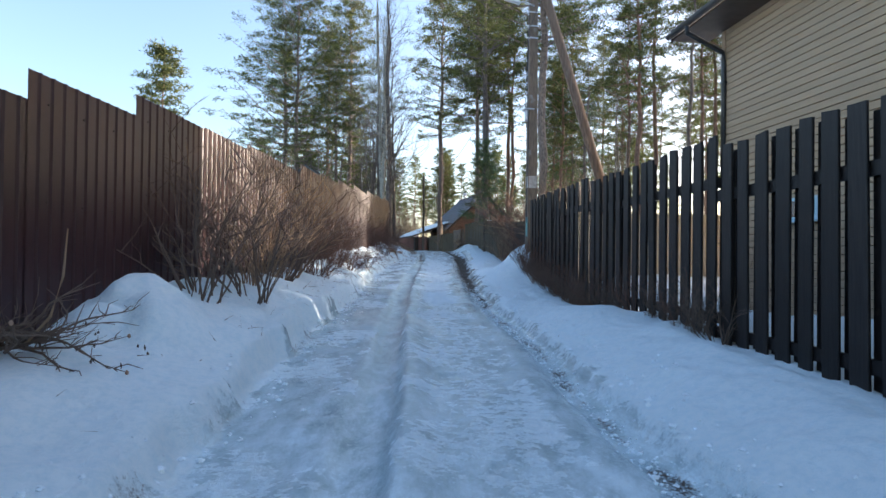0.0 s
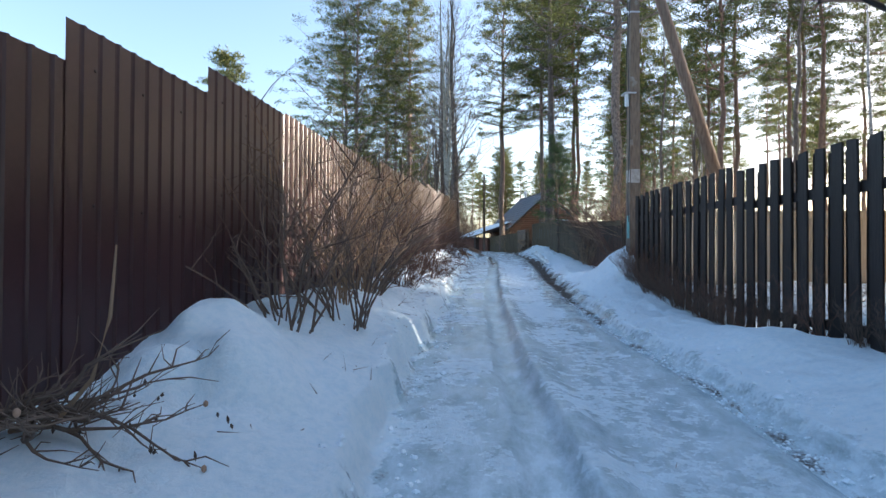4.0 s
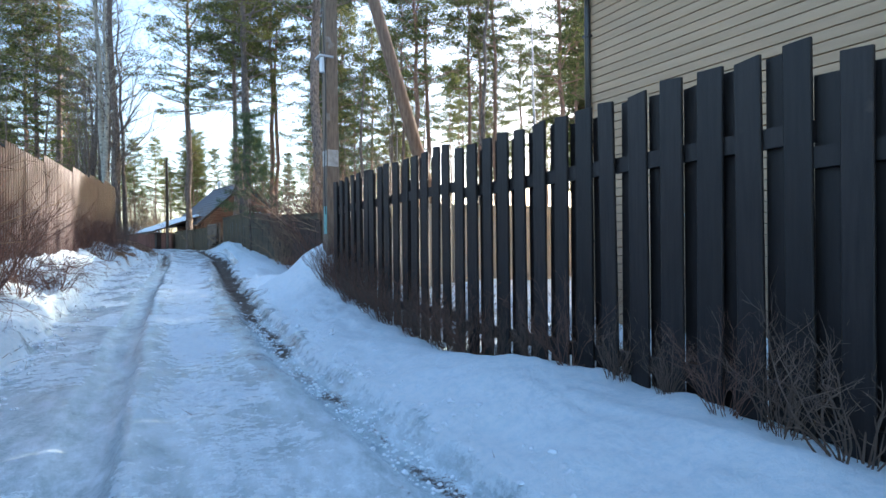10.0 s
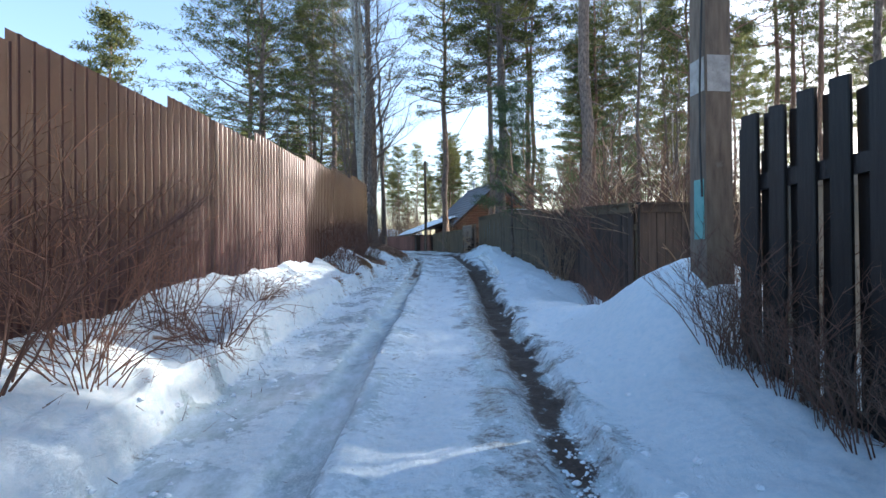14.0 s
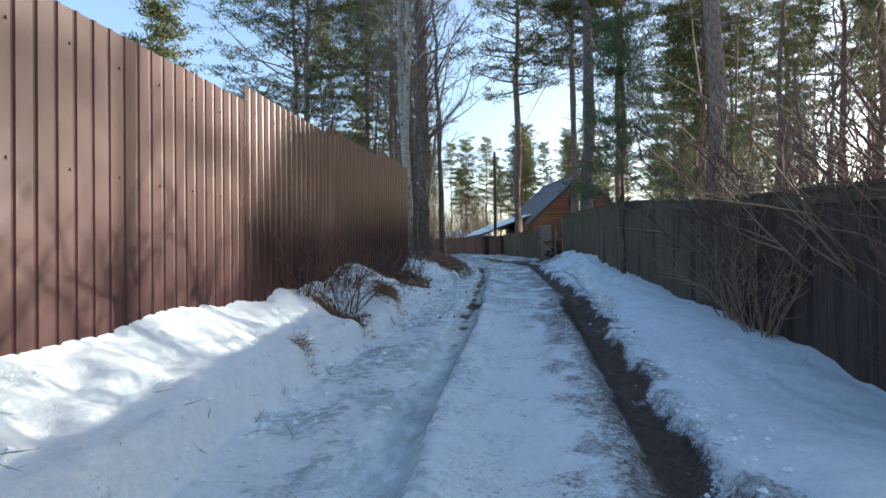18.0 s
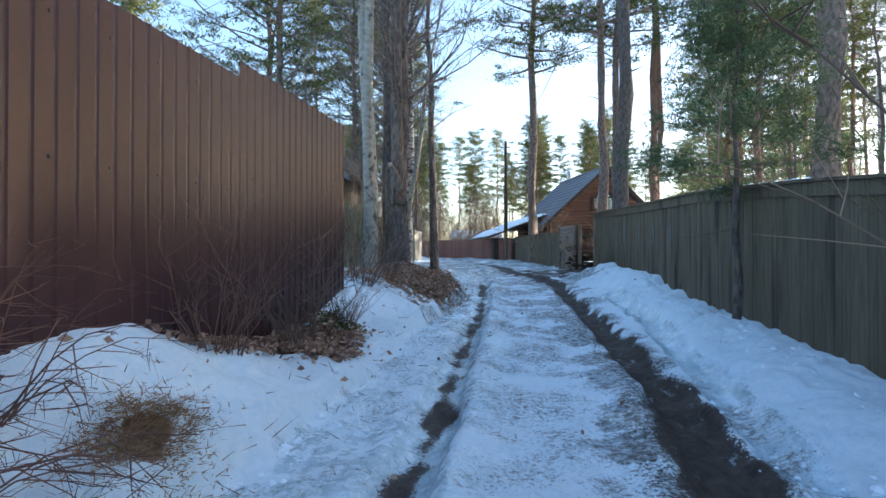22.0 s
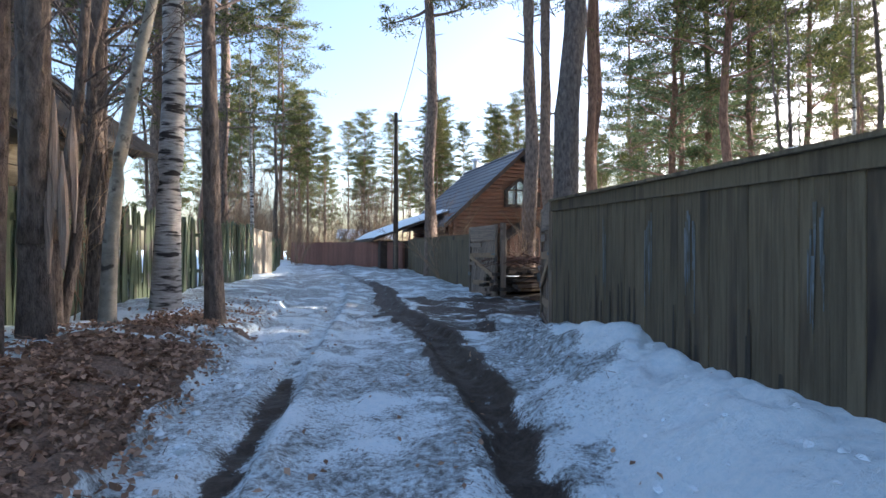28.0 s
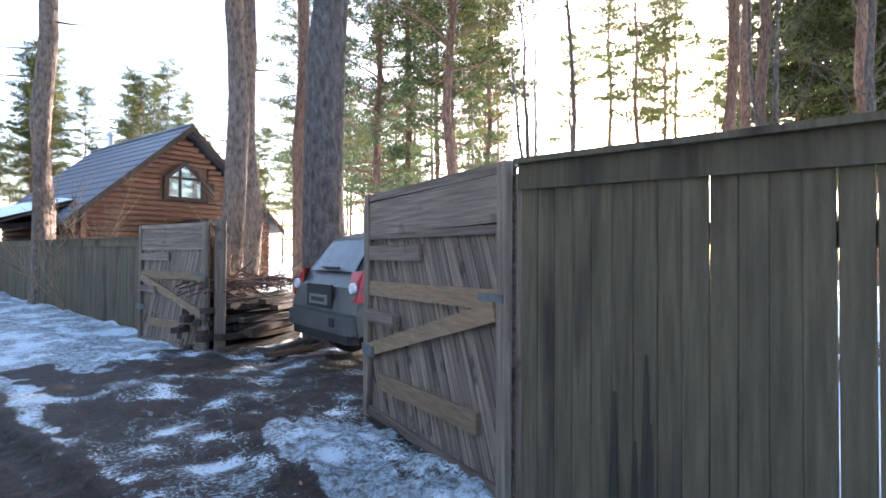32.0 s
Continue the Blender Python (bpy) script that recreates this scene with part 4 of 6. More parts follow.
# ---- beige house ----
def beige_house():
    X0, Y1, Y0, Z0, Z1 = 5.43, 10.8, -4.0, 0.2, 5.7
    house = thing("beige_house", at(X0, Y1, 0, 5.5), "two-storey house in beige lap siding with black gutter", "house")
    L = Y1 - Y0
    core = part("wall", Buf().box((4.03, -L / 2, (Z0 + Z1) / 2), (8.0, L - 0.02, Z1 - Z0)), M_SIDING, house)
    h = 0.121
    n = int((Z1 - Z0) / h)
    lap = Buf().add([(0.03, 0, 0), (0.008, 0, 0), (-0.018, 0, 0.003), (-0.018, 0, h - 0.012), (0.03, 0, h)] + [(0.03, -L, 0), (0.008, -L, 0), (-0.018, -L, 0.003), (-0.018, -L, h - 0.012), (0.03, -L, h)],
                    [(0, 1, 2, 3, 4), (9, 8, 7, 6, 5), (1, 6, 7, 2), (2, 7, 8, 3), (3, 8, 9, 4), (0, 5, 6, 1)]).mesh("siding_board", M_SIDING)
    for i in range(n):
        piece("siding_board", lap, core, pose(0, 0, Z0 + i * h))
    part("corner_board", Buf().box((-0.012, 0.012, (Z0 + Z1) / 2), (0.05, 0.1, Z1 - Z0)), M_SIDING, house)
    # roof: eave over the lane, ridge along y
    e, ov, rise = -0.78, 0.62, 2.6
    vs = []
    for y in (ov, -L - ov):
        vs += [(e, y, Z1 - 0.05), (4.0, y, Z1 - 0.05 + rise), (8.8, y, Z1 - 0.05), (e, y, Z1 + 0.12), (4.0, y, Z1 + 0.12 + rise), (8.8, y, Z1 + 0.12)]
    part("roof", Buf().add(vs, [(0, 1, 4, 3), (1, 2, 5, 4), (9, 10, 7, 6), (10, 11, 8, 7), (3, 4, 10, 9), (4, 5, 11, 10), (0, 6, 7, 1), (1, 7, 8, 2), (0, 3, 9, 6), (2, 8, 11, 5)]), M_BLACKMETAL, house, "dark metal roof")
    part("soffit", Buf().box((e / 2 + 0.0, -L / 2, Z1 - 0.07), (-e - 0.02, L + 2 * ov - 0.02, 0.03)), M_SOFFIT, house)
    part("gable_board", Buf().add([(e, ov + 0.02, Z1 - 0.12), (4.0, ov + 0.02, Z1 - 0.12 + rise), (4.0, ov + 0.02, Z1 + 0.14 + rise), (e, ov + 0.02, Z1 + 0.14)], [(0, 1, 2, 3)]).add(
        [(e, ov - 0.005, Z1 - 0.12), (4.0, ov - 0.005, Z1 - 0.12 + rise), (4.0, ov - 0.005, Z1 + 0.14 + rise), (e, ov - 0.005, Z1 + 0.14)], [(3, 2, 1, 0)]), M_BLACKMETAL, house)
    gut = Buf()
    ring = [(math.cos(math.pi + w) * 0.075, math.sin(math.pi + w) * 0.075) for w in np.linspace(0, math.pi, 7)]
    ring += [(q[0] * 0.9, q[1] * 0.9) for q in reversed(ring)]
    n = len(ring)
    gut.add([(e - 0.06 + q[0], ov, Z1 + q[1]) for q in ring] + [(e - 0.06 + q[0], -L - ov, Z1 + q[1]) for q in ring], [(i, (i + 1) % n, n + (i + 1) % n, n + i) for i in range(n)] + [tuple(range(n)), tuple(range(2 * n - 1, n - 1, -1))])
    part("gutter", gut, M_BLACKMETAL, house)
    part("downpipe", Buf().tube([(e - 0.06, -0.1, Z1 - 0.05), (e - 0.06, -0.1, Z1 - 0.2), (-0.08, -0.04, Z1 - 0.52), (-0.06, -0.03, Z1 - 0.7), (-0.06, -0.03, 0.6)], [0.045] * 5, 10), M_BLACKMETAL, house, "black downpipe with an elbow", True)
    for z in (4.6, 3.0, 1.5):
        part("bracket", Buf().box((-0.05, -0.03, z), (0.12, 0.12, 0.03)), M_BLACKMETAL, house)
    win = part("window", Buf().box((-0.03, -2.1, 2.0), (0.06, 0.66, 0.36)), M_BLUEFRAME, house, "small window with pale blue frame")
    part("pane", Buf().box((-0.064, -2.1, 2.0), (0.006, 0.54, 0.25)), M_GLASS, win)
    part("sill", Buf().box((-0.07, -2.1, 1.8), (0.14, 0.74, 0.03)), M_BLUEFRAME, win)


beige_house()


# ---- utility poles ----
def utility_pole():
    g = gz(2.21, 14.1)
    pole = thing("utility_pole", at(2.21, 14.1, 0.45, 8), "square grey-brown utility pole with notice and braced leg", "utility pole")
    top = 9.3

    def w(z):
        return 0.125 - 0.0042 * z
    part("shaft", Buf().add([(sx * w(z), sy * w(z), z) for z in (-0.1, 3, 6, top) for sx, sy in ((-1, -1), (1, -1), (1, 1), (-1, 1))],
                            [(4 * k + i, 4 * k + (i + 1) % 4, 4 * k + 4 + (i + 1) % 4, 4 * k + 4 + i) for k in range(3) for i in range(4)] + [(12, 13, 14, 15)]), M_CONCRETE, pole)
    rot = Matrix.Rotation(radians(-8), 3, "Z")
    part("brace", Buf().tube([rot @ Vector((2.6, -0.1, -0.2)), rot @ Vector((0.12, -0.05, 7.95))], [0.135, 0.105], 10), M_POLEWOOD, pole, "leaning brown wooden brace", True)
    part("notice", Buf().box((0, -w(2.55) - 0.004, 2.62), (0.2, 0.005, 0.3)), M_PAPER, pole, "weathered white paper notice")
    part("notice_side", Buf().box((-w(2.55) - 0.004, 0, 2.62), (0.005, 0.2, 0.28)), M_PAPER, pole)
    part("paint_mark", Buf().box((-w(1.4) - 0.003, -0.02, 1.5), (0.004, 0.14, 0.5)), M_TEAL, pole, "smear of teal paint")
    box = part("meter_box", Buf().box((-w(4.3) - 0.05, -0.04, 4.3), (0.09, 0.1, 0.26), chamfer=0.02), M_WHITEPLASTIC, pole, "small white plastic box")
    part("clamp", Buf().box((-w(4.3), 0, 4.45), (0.25, 0.27, 0.03)), M_METAL, box)
    for z in (6.25, 6.55, 6.9):
        band = part("band", Buf().box((0, 0, z), (2 * w(z) + 0.012, 2 * w(z) + 0.012, 0.035)), M_METAL, pole)
        part("insulator", Buf().tube([(-w(z) - 0.02, -0.08, z), (-w(z) - 0.1, -0.08, z), (-w(z) - 0.12, -0.08, z + 0.09)], [0.02, 0.02, 0.028], 8), M_WHITEPLASTIC, band)
    lamp = part("street_lamp", Buf().tube([(0, -0.1, 7.05), (-0.25, -0.12, 7.12), (-0.42, -0.13, 7.1)], [0.022, 0.02, 0.02], 8), M_METAL, pole, "grey street lamp on a short arm")
    part("lamp_head", Buf().add([(-0.38, -0.2, 7.06), (-0.38, -0.06, 7.06), (-0.78, -0.18, 7.14), (-0.78, -0.08, 7.14), (-0.4, -0.18, 7.14), (-0.4, -0.08, 7.14), (-0.76, -0.16, 7.19), (-0.76, -0.1, 7.19)],
                                [(0, 1, 3, 2), (4, 6, 7, 5), (0, 2, 6, 4), (1, 5, 7, 3), (0, 4, 5, 1), (2, 3, 7, 6)]), M_WHITEPLASTIC, lamp)
    cable = Buf()
    for k, (dx, dy) in enumerate(((-0.14, -0.1), (-0.14, 0.02))):
        pts = [(dx + 0.02 * math.sin(z * 2.1 + k), dy, z) for z in np.linspace(1.6 + 2.4 * k, 6.9, 12)]
        cable.tube(pts, [0.009] * len(pts), 5)
    part("cable", cable, M_BLACKPLASTIC, pole)


utility_pole()


def span_wire(a, b, sag, r=0.009):
    a, b = Vector(a), Vector(b)
    pts = [a.lerp(b, t) - Vector((0, 0, sag * 4 * t * (1 - t))) for t in np.linspace(0, 1, 24)]
    single("power_cable", Buf().tube([p - a for p in pts], [r] * 24, 5), M_BLACKPLASTIC, at(*a), "thin black overhead cable", "cable", "overhead cables")


span_wire((2.1, 14.0, 6.9), (1.2, -30, 6.6), 0.8)
span_wire((2.1, 14.1, 6.75), (-2.0, 56.0, 8.8), 1.3)
span_wire((2.2, 14.2, 7.0), (28, 30, 7.5), 0.9)

far = thing("utility_pole_far", at(-2.0, 56.0, 1.5), "slim dark utility pole with a short crossarm", "utility pole")
part("shaft", Buf().tube([(0, 0, 0), (0.02, 0, 4), (0, 0, 7.7)], [0.13, 0.115, 0.09], 10), M_FIREWOOD, far, smooth=True)
part("footing", Buf().tube([(0.02, -0.06, 0), (0.02, -0.06, 1.9)], [0.11, 0.1], 8), M_CONCRETE, far)
part("crossarm", Buf().box((0, 0, 7.3), (0.6, 0.07, 0.06)), M_FIREWOOD, far)
for dx in (-0.26, 0.26):
    part("insulator", Buf().tube([(dx, 0, 7.3), (dx, 0, 7.48)], [0.025, 0.03], 8), M_WHITEPLASTIC, far)


# ---- gate ----
def gate_leaf(name, m, w, h, label, seed, flip):
    """A leaf seen from its braced side: local x runs to the hinge post, the braced face looks along -y."""
    gate = thing(name, m, label, "gate", "gate leaves")
    rnd = random.Random(seed)
    skin = part("diagonal_boards", Buf().box((w / 2, 0.03, h / 2), (w, 0.006, h)), M_GATEWOOD, gate, "slanting weathered boards")
    bw, ang = 0.06, radians(-66 * flip)
    d, nrm = Vector((math.cos(ang), 0, math.sin(ang))), Vector((-math.sin(ang), 0, math.cos(ang)))
    c = Vector((w / 2, 0, h / 2))
    for i in range(-24, 25):
        o = c + nrm * (i * bw)
        lo, hi = -9.0, 9.0
        for k, top in ((0, w), (2, h)):
            if abs(d[k]) > 1e-6:
                t0, t1 = sorted(((0.03 - o[k]) / d[k], (top - 0.03 - o[k]) / d[k]))
                lo, hi = max(lo, t0), min(hi, t1)
        if hi - lo > 0.12:
            mid = o + d * (lo + hi) / 2
            slat = part("board", Buf().box((0, 0, 0), (hi - lo, 0.02, bw - rnd.uniform(0.003, 0.008))), M_GATEWOOD, skin)
            slat.matrix_basis = Matrix.Translation((mid.x, 0.016 + rnd.uniform(-0.004, 0.004), mid.z)) @ Matrix.Rotation(-ang, 4, "Y")
    for x in (0.045, w - 0.04):
        part("stile", Buf().box((x, -0.02, h / 2), (0.09, 0.05, h), chamfer=0.006), M_GATEPOST, gate)
    for z, th, x0, x1, mt in ((h - 0.03, 0.06, 0, w, M_GATEWOOD), (h - 0.2, 0.27, 0.09, w - 0.08, M_GATEWOOD), (h - 0.36, 0.05, 0.05, w - 0.05, M_GATEWOOD), (h * 0.585, 0.12, 0.05, w - 0.04, M_TANWOOD),
                              (0.05, 0.07, 0, w, M_GATEWOOD), (h * 0.19, 0.13, 0.3, w - 0.3, M_TANWOOD)):
        tilt = Matrix.Rotation(radians(rnd.uniform(-1.5, 1.5)), 3, "Y")
        part("crossboard", Buf().box(((x0 + x1) / 2, -0.014 - rnd.uniform(0, 0.006), z), (x1 - x0, 0.026, th), tilt), mt, gate)
    part("short_board", Buf().box((0.55, -0.02, h * 0.735), (0.95, 0.03, 0.12)), M_GATEWOOD, gate)
    part("latch_board", Buf().box((0.38, -0.05, h * 0.46), (0.6, 0.06, 0.09)), M_GATEWOOD, gate)
    dx, dz = w - 0.2, h * 0.26
    part("brace", Buf().box((w / 2, -0.035, h * 0.43), (math.hypot(dx, dz), 0.026, 0.11), Matrix.Rotation(-flip * math.atan2(dz, dx), 3, "Y")), M_TANWOOD, gate)
    part("hinge", Buf().box((w - 0.13, -0.05, h * 0.6), (0.24, 0.008, 0.045)), M_BLUEPAINT, gate, "blue-painted iron hinge")
    part("hinge", Buf().box((0.12, -0.05, h * 0.3), (0.26, 0.008, 0.09)), M_BLUEPAINT, gate, "blue-painted iron plate")
    return gate


m, ln = along((1.73, 38.88), (1.46, 36.83), 1.42)
gate_leaf("gate_leaf", m, ln, 1.86, "weathered wooden gate leaf standing ajar with tan brace", 3, 1)
m, ln = along((0.85, 44.75), (1.35, 42.66), 1.4)
gate_leaf("gate_leaf", m, ln, 1.82, "weathered wooden gate leaf swung open against the fence", 4, -1)
for x, y, z, h in ((1.545, 36.77, 1.35, 1.86), (1.5, 42.6, 1.35, 1.9)):
    single("gate_post", Buf().box((0, 0, h / 2), (0.13, 0.12, h), chamfer=0.015), M_GATEPOST, at(x, y, z, 4), "square grey wooden gate post", "post", "gate posts")


# ---- log house ----
def log_house():
    th = math.degrees(0.27)
    H = thing("log_house", pose(4.24, 57.9, 1.6, 0, 0, th), "red-brown log house with steep slate-blue roof", "house")
    hw, ap, ev, L = 3.55, 5.97, 2.75, 8.4   # half width, apex, eave height above its ground, length
    core = Buf().add([(-hw, 0.1, 0), (hw, 0.1, 0), (hw, 0.1, ev), (0, 0.1, ap - 0.2), (-hw, 0.1, ev), (-hw, L, 0), (hw, L, 0), (hw, L, ev), (0, L, ap - 0.2), (-hw, L, ev)],
                     [(0, 1, 2, 3, 4), (9, 8, 7, 6, 5), (0, 4, 9, 5), (1, 6, 7, 2)])
    wall = part("wall", core, M_LOG, H)
    r, z = 0.105, 0.1
    while z < ap - 0.35:
        half = hw if z < ev else hw * (ap - 0.2 - z) / (ap - 0.2 - ev)
        if half > 0.15:
            ext = 0.25 if z < ev else 0
            for x0, x1 in (((-half - ext, -0.95), (0.95, half + ext)) if 3.3 < z < 4.65 else ((-half - ext, half + ext),)):
                if x1 - x0 > 0.1 and x0 < x1:
                    part("log", Buf().tube([(x0, 0.06, z), (x1, 0.06, z)], [r, r], 10), M_LOG, wall, smooth=False)
            if z < ev:
                part("log", Buf().tube([(-hw + 0.02, -0.2, z + 0.1), (-hw + 0.02, L, z + 0.1)], [r, r], 8), M_LOG, wall)
        z += 0.2
    ov, ex = 0.55, 0.65
    slope = (ap - ev) / hw
    tilt = math.atan(slope)
    for s in (-1, 1):
        x1, z1 = s * (hw + ex), ap - slope * (hw + ex)
        base = [(0, -ov, ap), (x1, -ov, z1), (x1, L + ov, z1), (0, L + ov, ap)]
        part("roof", Buf().add([(a, b, c) for a, b, c in base] + [(a, b, c + 0.12) for a, b, c in base], [(0, 1, 2, 3), (7, 6, 5, 4), (0, 4, 5, 1), (1, 5, 6, 2), (2, 6, 7, 3), (3, 7, 4, 0)]), M_TILEROOF, H, "slate-blue metal roof")
        tiles = Buf()
        n = 13
        for i in range(n):
            f0, f1 = i / n, (i + 1) / n
            q = [(x1 * f0, z1 * f0 + ap * (1 - f0)), (x1 * f1, z1 * f1 + ap * (1 - f1))]
            tiles.add([(q[0][0], -ov, q[0][1] + 0.125), (q[1][0], -ov, q[1][1] + 0.165), (q[1][0], L + ov, q[1][1] + 0.165), (q[0][0], L + ov, q[0][1] + 0.125), (q[1][0], -ov, q[1][1] + 0.12), (q[1][0], L + ov, q[1][1] + 0.12)],
                      [(0, 1, 2, 3) if s > 0 else (3, 2, 1, 0), (1, 4, 5, 2) if s > 0 else (2, 5, 4, 1)])
        part("tile_course", tiles, M_TILEROOF, H)
        part("barge_board", Buf().add([(0, -ov - 0.03, ap - 0.1), (x1, -ov - 0.03, z1 - 0.1), (x1, -ov - 0.03, z1 + 0.14), (0, -ov - 0.03, ap + 0.14), (0, -ov, ap - 0.1), (x1, -ov, z1 - 0.1), (x1, -ov, z1 + 0.14), (0, -ov, ap + 0.14)],
                                      [(0, 1, 2, 3), (7, 6, 5, 4), (0, 4, 5, 1), (3, 2, 6, 7)]), M_DARKTRIM, H)
    part("ridge", Buf().tube([(0, -ov, ap + 0.14), (0, L + ov, ap + 0.14)], [0.09, 0.09], 6), M_TILEROOF, H)
    ch = part("chimney", Buf().tube([(0.15, L - 1.2, ap - 0.4), (0.15, L - 1.2, ap + 0.75)], [0.14, 0.14], 10), M_METAL, H, "steel chimney pipe with a cap")
    part("cap", Buf().tube([(0.15, L - 1.2, ap + 0.75), (0.15, L - 1.2, ap + 0.95)], [0.26, 0.06], 10), M_METAL, ch)
    # arched loft window: a pentagon
    pent = [(-0.82, 3.25), (0.82, 3.25), (0.82, 4.1), (0, 4.78), (-0.82, 4.1)]

    def ring(k, y):
        return [(a * k, y, 3.9 + (b - 3.9) * k) for a, b in pent]
    fr = Buf().add(ring(1.0, -0.1) + ring(0.8, -0.1) + ring(1.0, 0.05) + ring(0.8, 0.05),
                   [f for i in range(5) for f in ((i, (i + 1) % 5, 5 + (i + 1) % 5, 5 + i), (10 + i, 10 + (i + 1) % 5, (i + 1) % 5, i), (5 + i, 5 + (i + 1) % 5, 15 + (i + 1) % 5, 15 + i))])
    win = part("window", fr, M_DARKTRIM, H, "five-sided loft window in a dark frame")
    part("pane", Buf().add(ring(0.81, -0.03), [(0, 1, 2, 3, 4)]).add(ring(0.81, -0.02), [(4, 3, 2, 1, 0)]), M_GLASS, win)
    part("mullion", Buf().box((-0.2, -0.06, 3.85), (0.07, 0.05, 1.15)), M_DARKTRIM, win)
    part("transom", Buf().box((0, -0.06, 4.1), (1.35, 0.05, 0.07)), M_DARKTRIM, win)
    part("shutter", Buf().box((0.98, -0.1, 3.65), (0.3, 0.05, 0.75)), M_DARKTRIM, win)
    # porch gable in front
    pr = part("porch", Buf().add([(-1.2, -1.6, 0), (1.2, -1.6, 0), (1.2, -1.6, 1.55), (0, -1.6, 2.35), (-1.2, -1.6, 1.55), (-1.2, 0, 0), (1.2, 0, 0), (1.2, 0, 1.55), (0, 0, 2.35), (-1.2, 0, 1.55)],
                                 [(0, 1, 2, 3, 4), (0, 4, 9, 5), (1, 6, 7, 2), (4, 3, 8, 9), (3, 2, 7, 8)]), M_LOG, H, "small log porch with its own gable")
    for s in (-1, 1):
        part("porch_roof", Buf().add([(0, -1.9, 2.42), (s * 1.5, -1.9, 1.45), (s * 1.5, 0.1, 1.45), (0, 0.1, 2.42), (0, -1.9, 2.52), (s * 1.5, -1.9, 1.55), (s * 1.5, 0.1, 1.55), (0, 0.1, 2.52)],
                                     [(0, 1, 2, 3), (7, 6, 5, 4), (0, 4, 5, 1), (1, 5, 6, 2)]), M_DARKTRIM, pr)
    part("porch_door", Buf().box((-0.1, -1.62, 0.85), (0.8, 0.04, 1.5)), M_DARKTRIM, pr)
    # lean-to with snow on its roof, along the lane side
    lean = part("lean_to", Buf().box((-hw - 1.8, 4.6, 0.75), (3.2, 6.2, 1.5)), M_DARKTRIM, H, "low dark lean-to under a snowy roof")
    q = [(-hw + 0.3, 1.0, 3.0), (-hw - 3.9, 1.0, 1.45), (-hw - 3.9, 8.4, 1.45), (-hw + 0.3, 8.4, 3.0)]
    part("lean_to_roof", Buf().add(q + [(a, b, c + 0.08) for a, b, c in q], [(0, 1, 2, 3), (7, 6, 5, 4), (0, 4, 5, 1), (1, 5, 6, 2)]), M_DARKTRIM, lean)
    sn = Buf()
    nx, ny, rs = 14, 20, random.Random(5)
    for j in range(ny + 1):
        for i in range(nx + 1):
            u, v = i / nx, j / ny
            edge = min(1, 6 * min(u, 1 - u, v, 1 - v))
            sn.v.append((-hw + 0.2 - 4.0 * u + rs.uniform(-0.04, 0.04), 1.05 + 7.3 * v, 3.08 - 1.5 * u + 0.03 + 0.2 * edge ** 0.5 + rs.uniform(0, 0.03)))
    sn.f = [(j * (nx + 1) + i, j * (nx + 1) + i + 1, (j + 1) * (nx + 1) + i + 1, (j + 1) * (nx + 1) + i)[::-1] for j in range(ny) for i in range(nx)]
    part("roof_snow", sn, M_SNOWLUMP, lean, "thick white snow on the roof", True)


log_house()

far_house = thing("yellow_house", pose(-6.7, 84, 1.7, 0, 0, 5), "pale yellow low house with snow on its roof", "house")
part("wall", Buf().box((0, 2, 1.1), (5, 4, 2.2)), M_YELLOW, far_house)
part("roof", Buf().add([(-3, -0.6, 2.0), (3, -0.6, 2.0), (3, 2, 2.9), (-3, 2, 2.9), (3, 4.6, 2.0), (-3, 4.6, 2.0), (-3, -0.6, 2.15), (3, -0.6, 2.15), (3, 2, 3.05), (-3, 2, 3.05)],
                       [(0, 1, 7, 6), (6, 7, 8, 9), (3, 2, 4, 5), (0, 6, 9, 3), (1, 2, 8, 7), (0, 3, 2, 1)]), M_SNOWLUMP, far_house, "roof under snow")
for dx in (-1.4, 0.8):
    w = part("window", Buf().box((dx, -0.02, 1.2), (0.9, 0.06, 0.8)), M_DARKTRIM, far_house)
    part("pane", Buf().box((dx, -0.055, 1.2), (0.74, 0.01, 0.64)), M_GLASS, w)


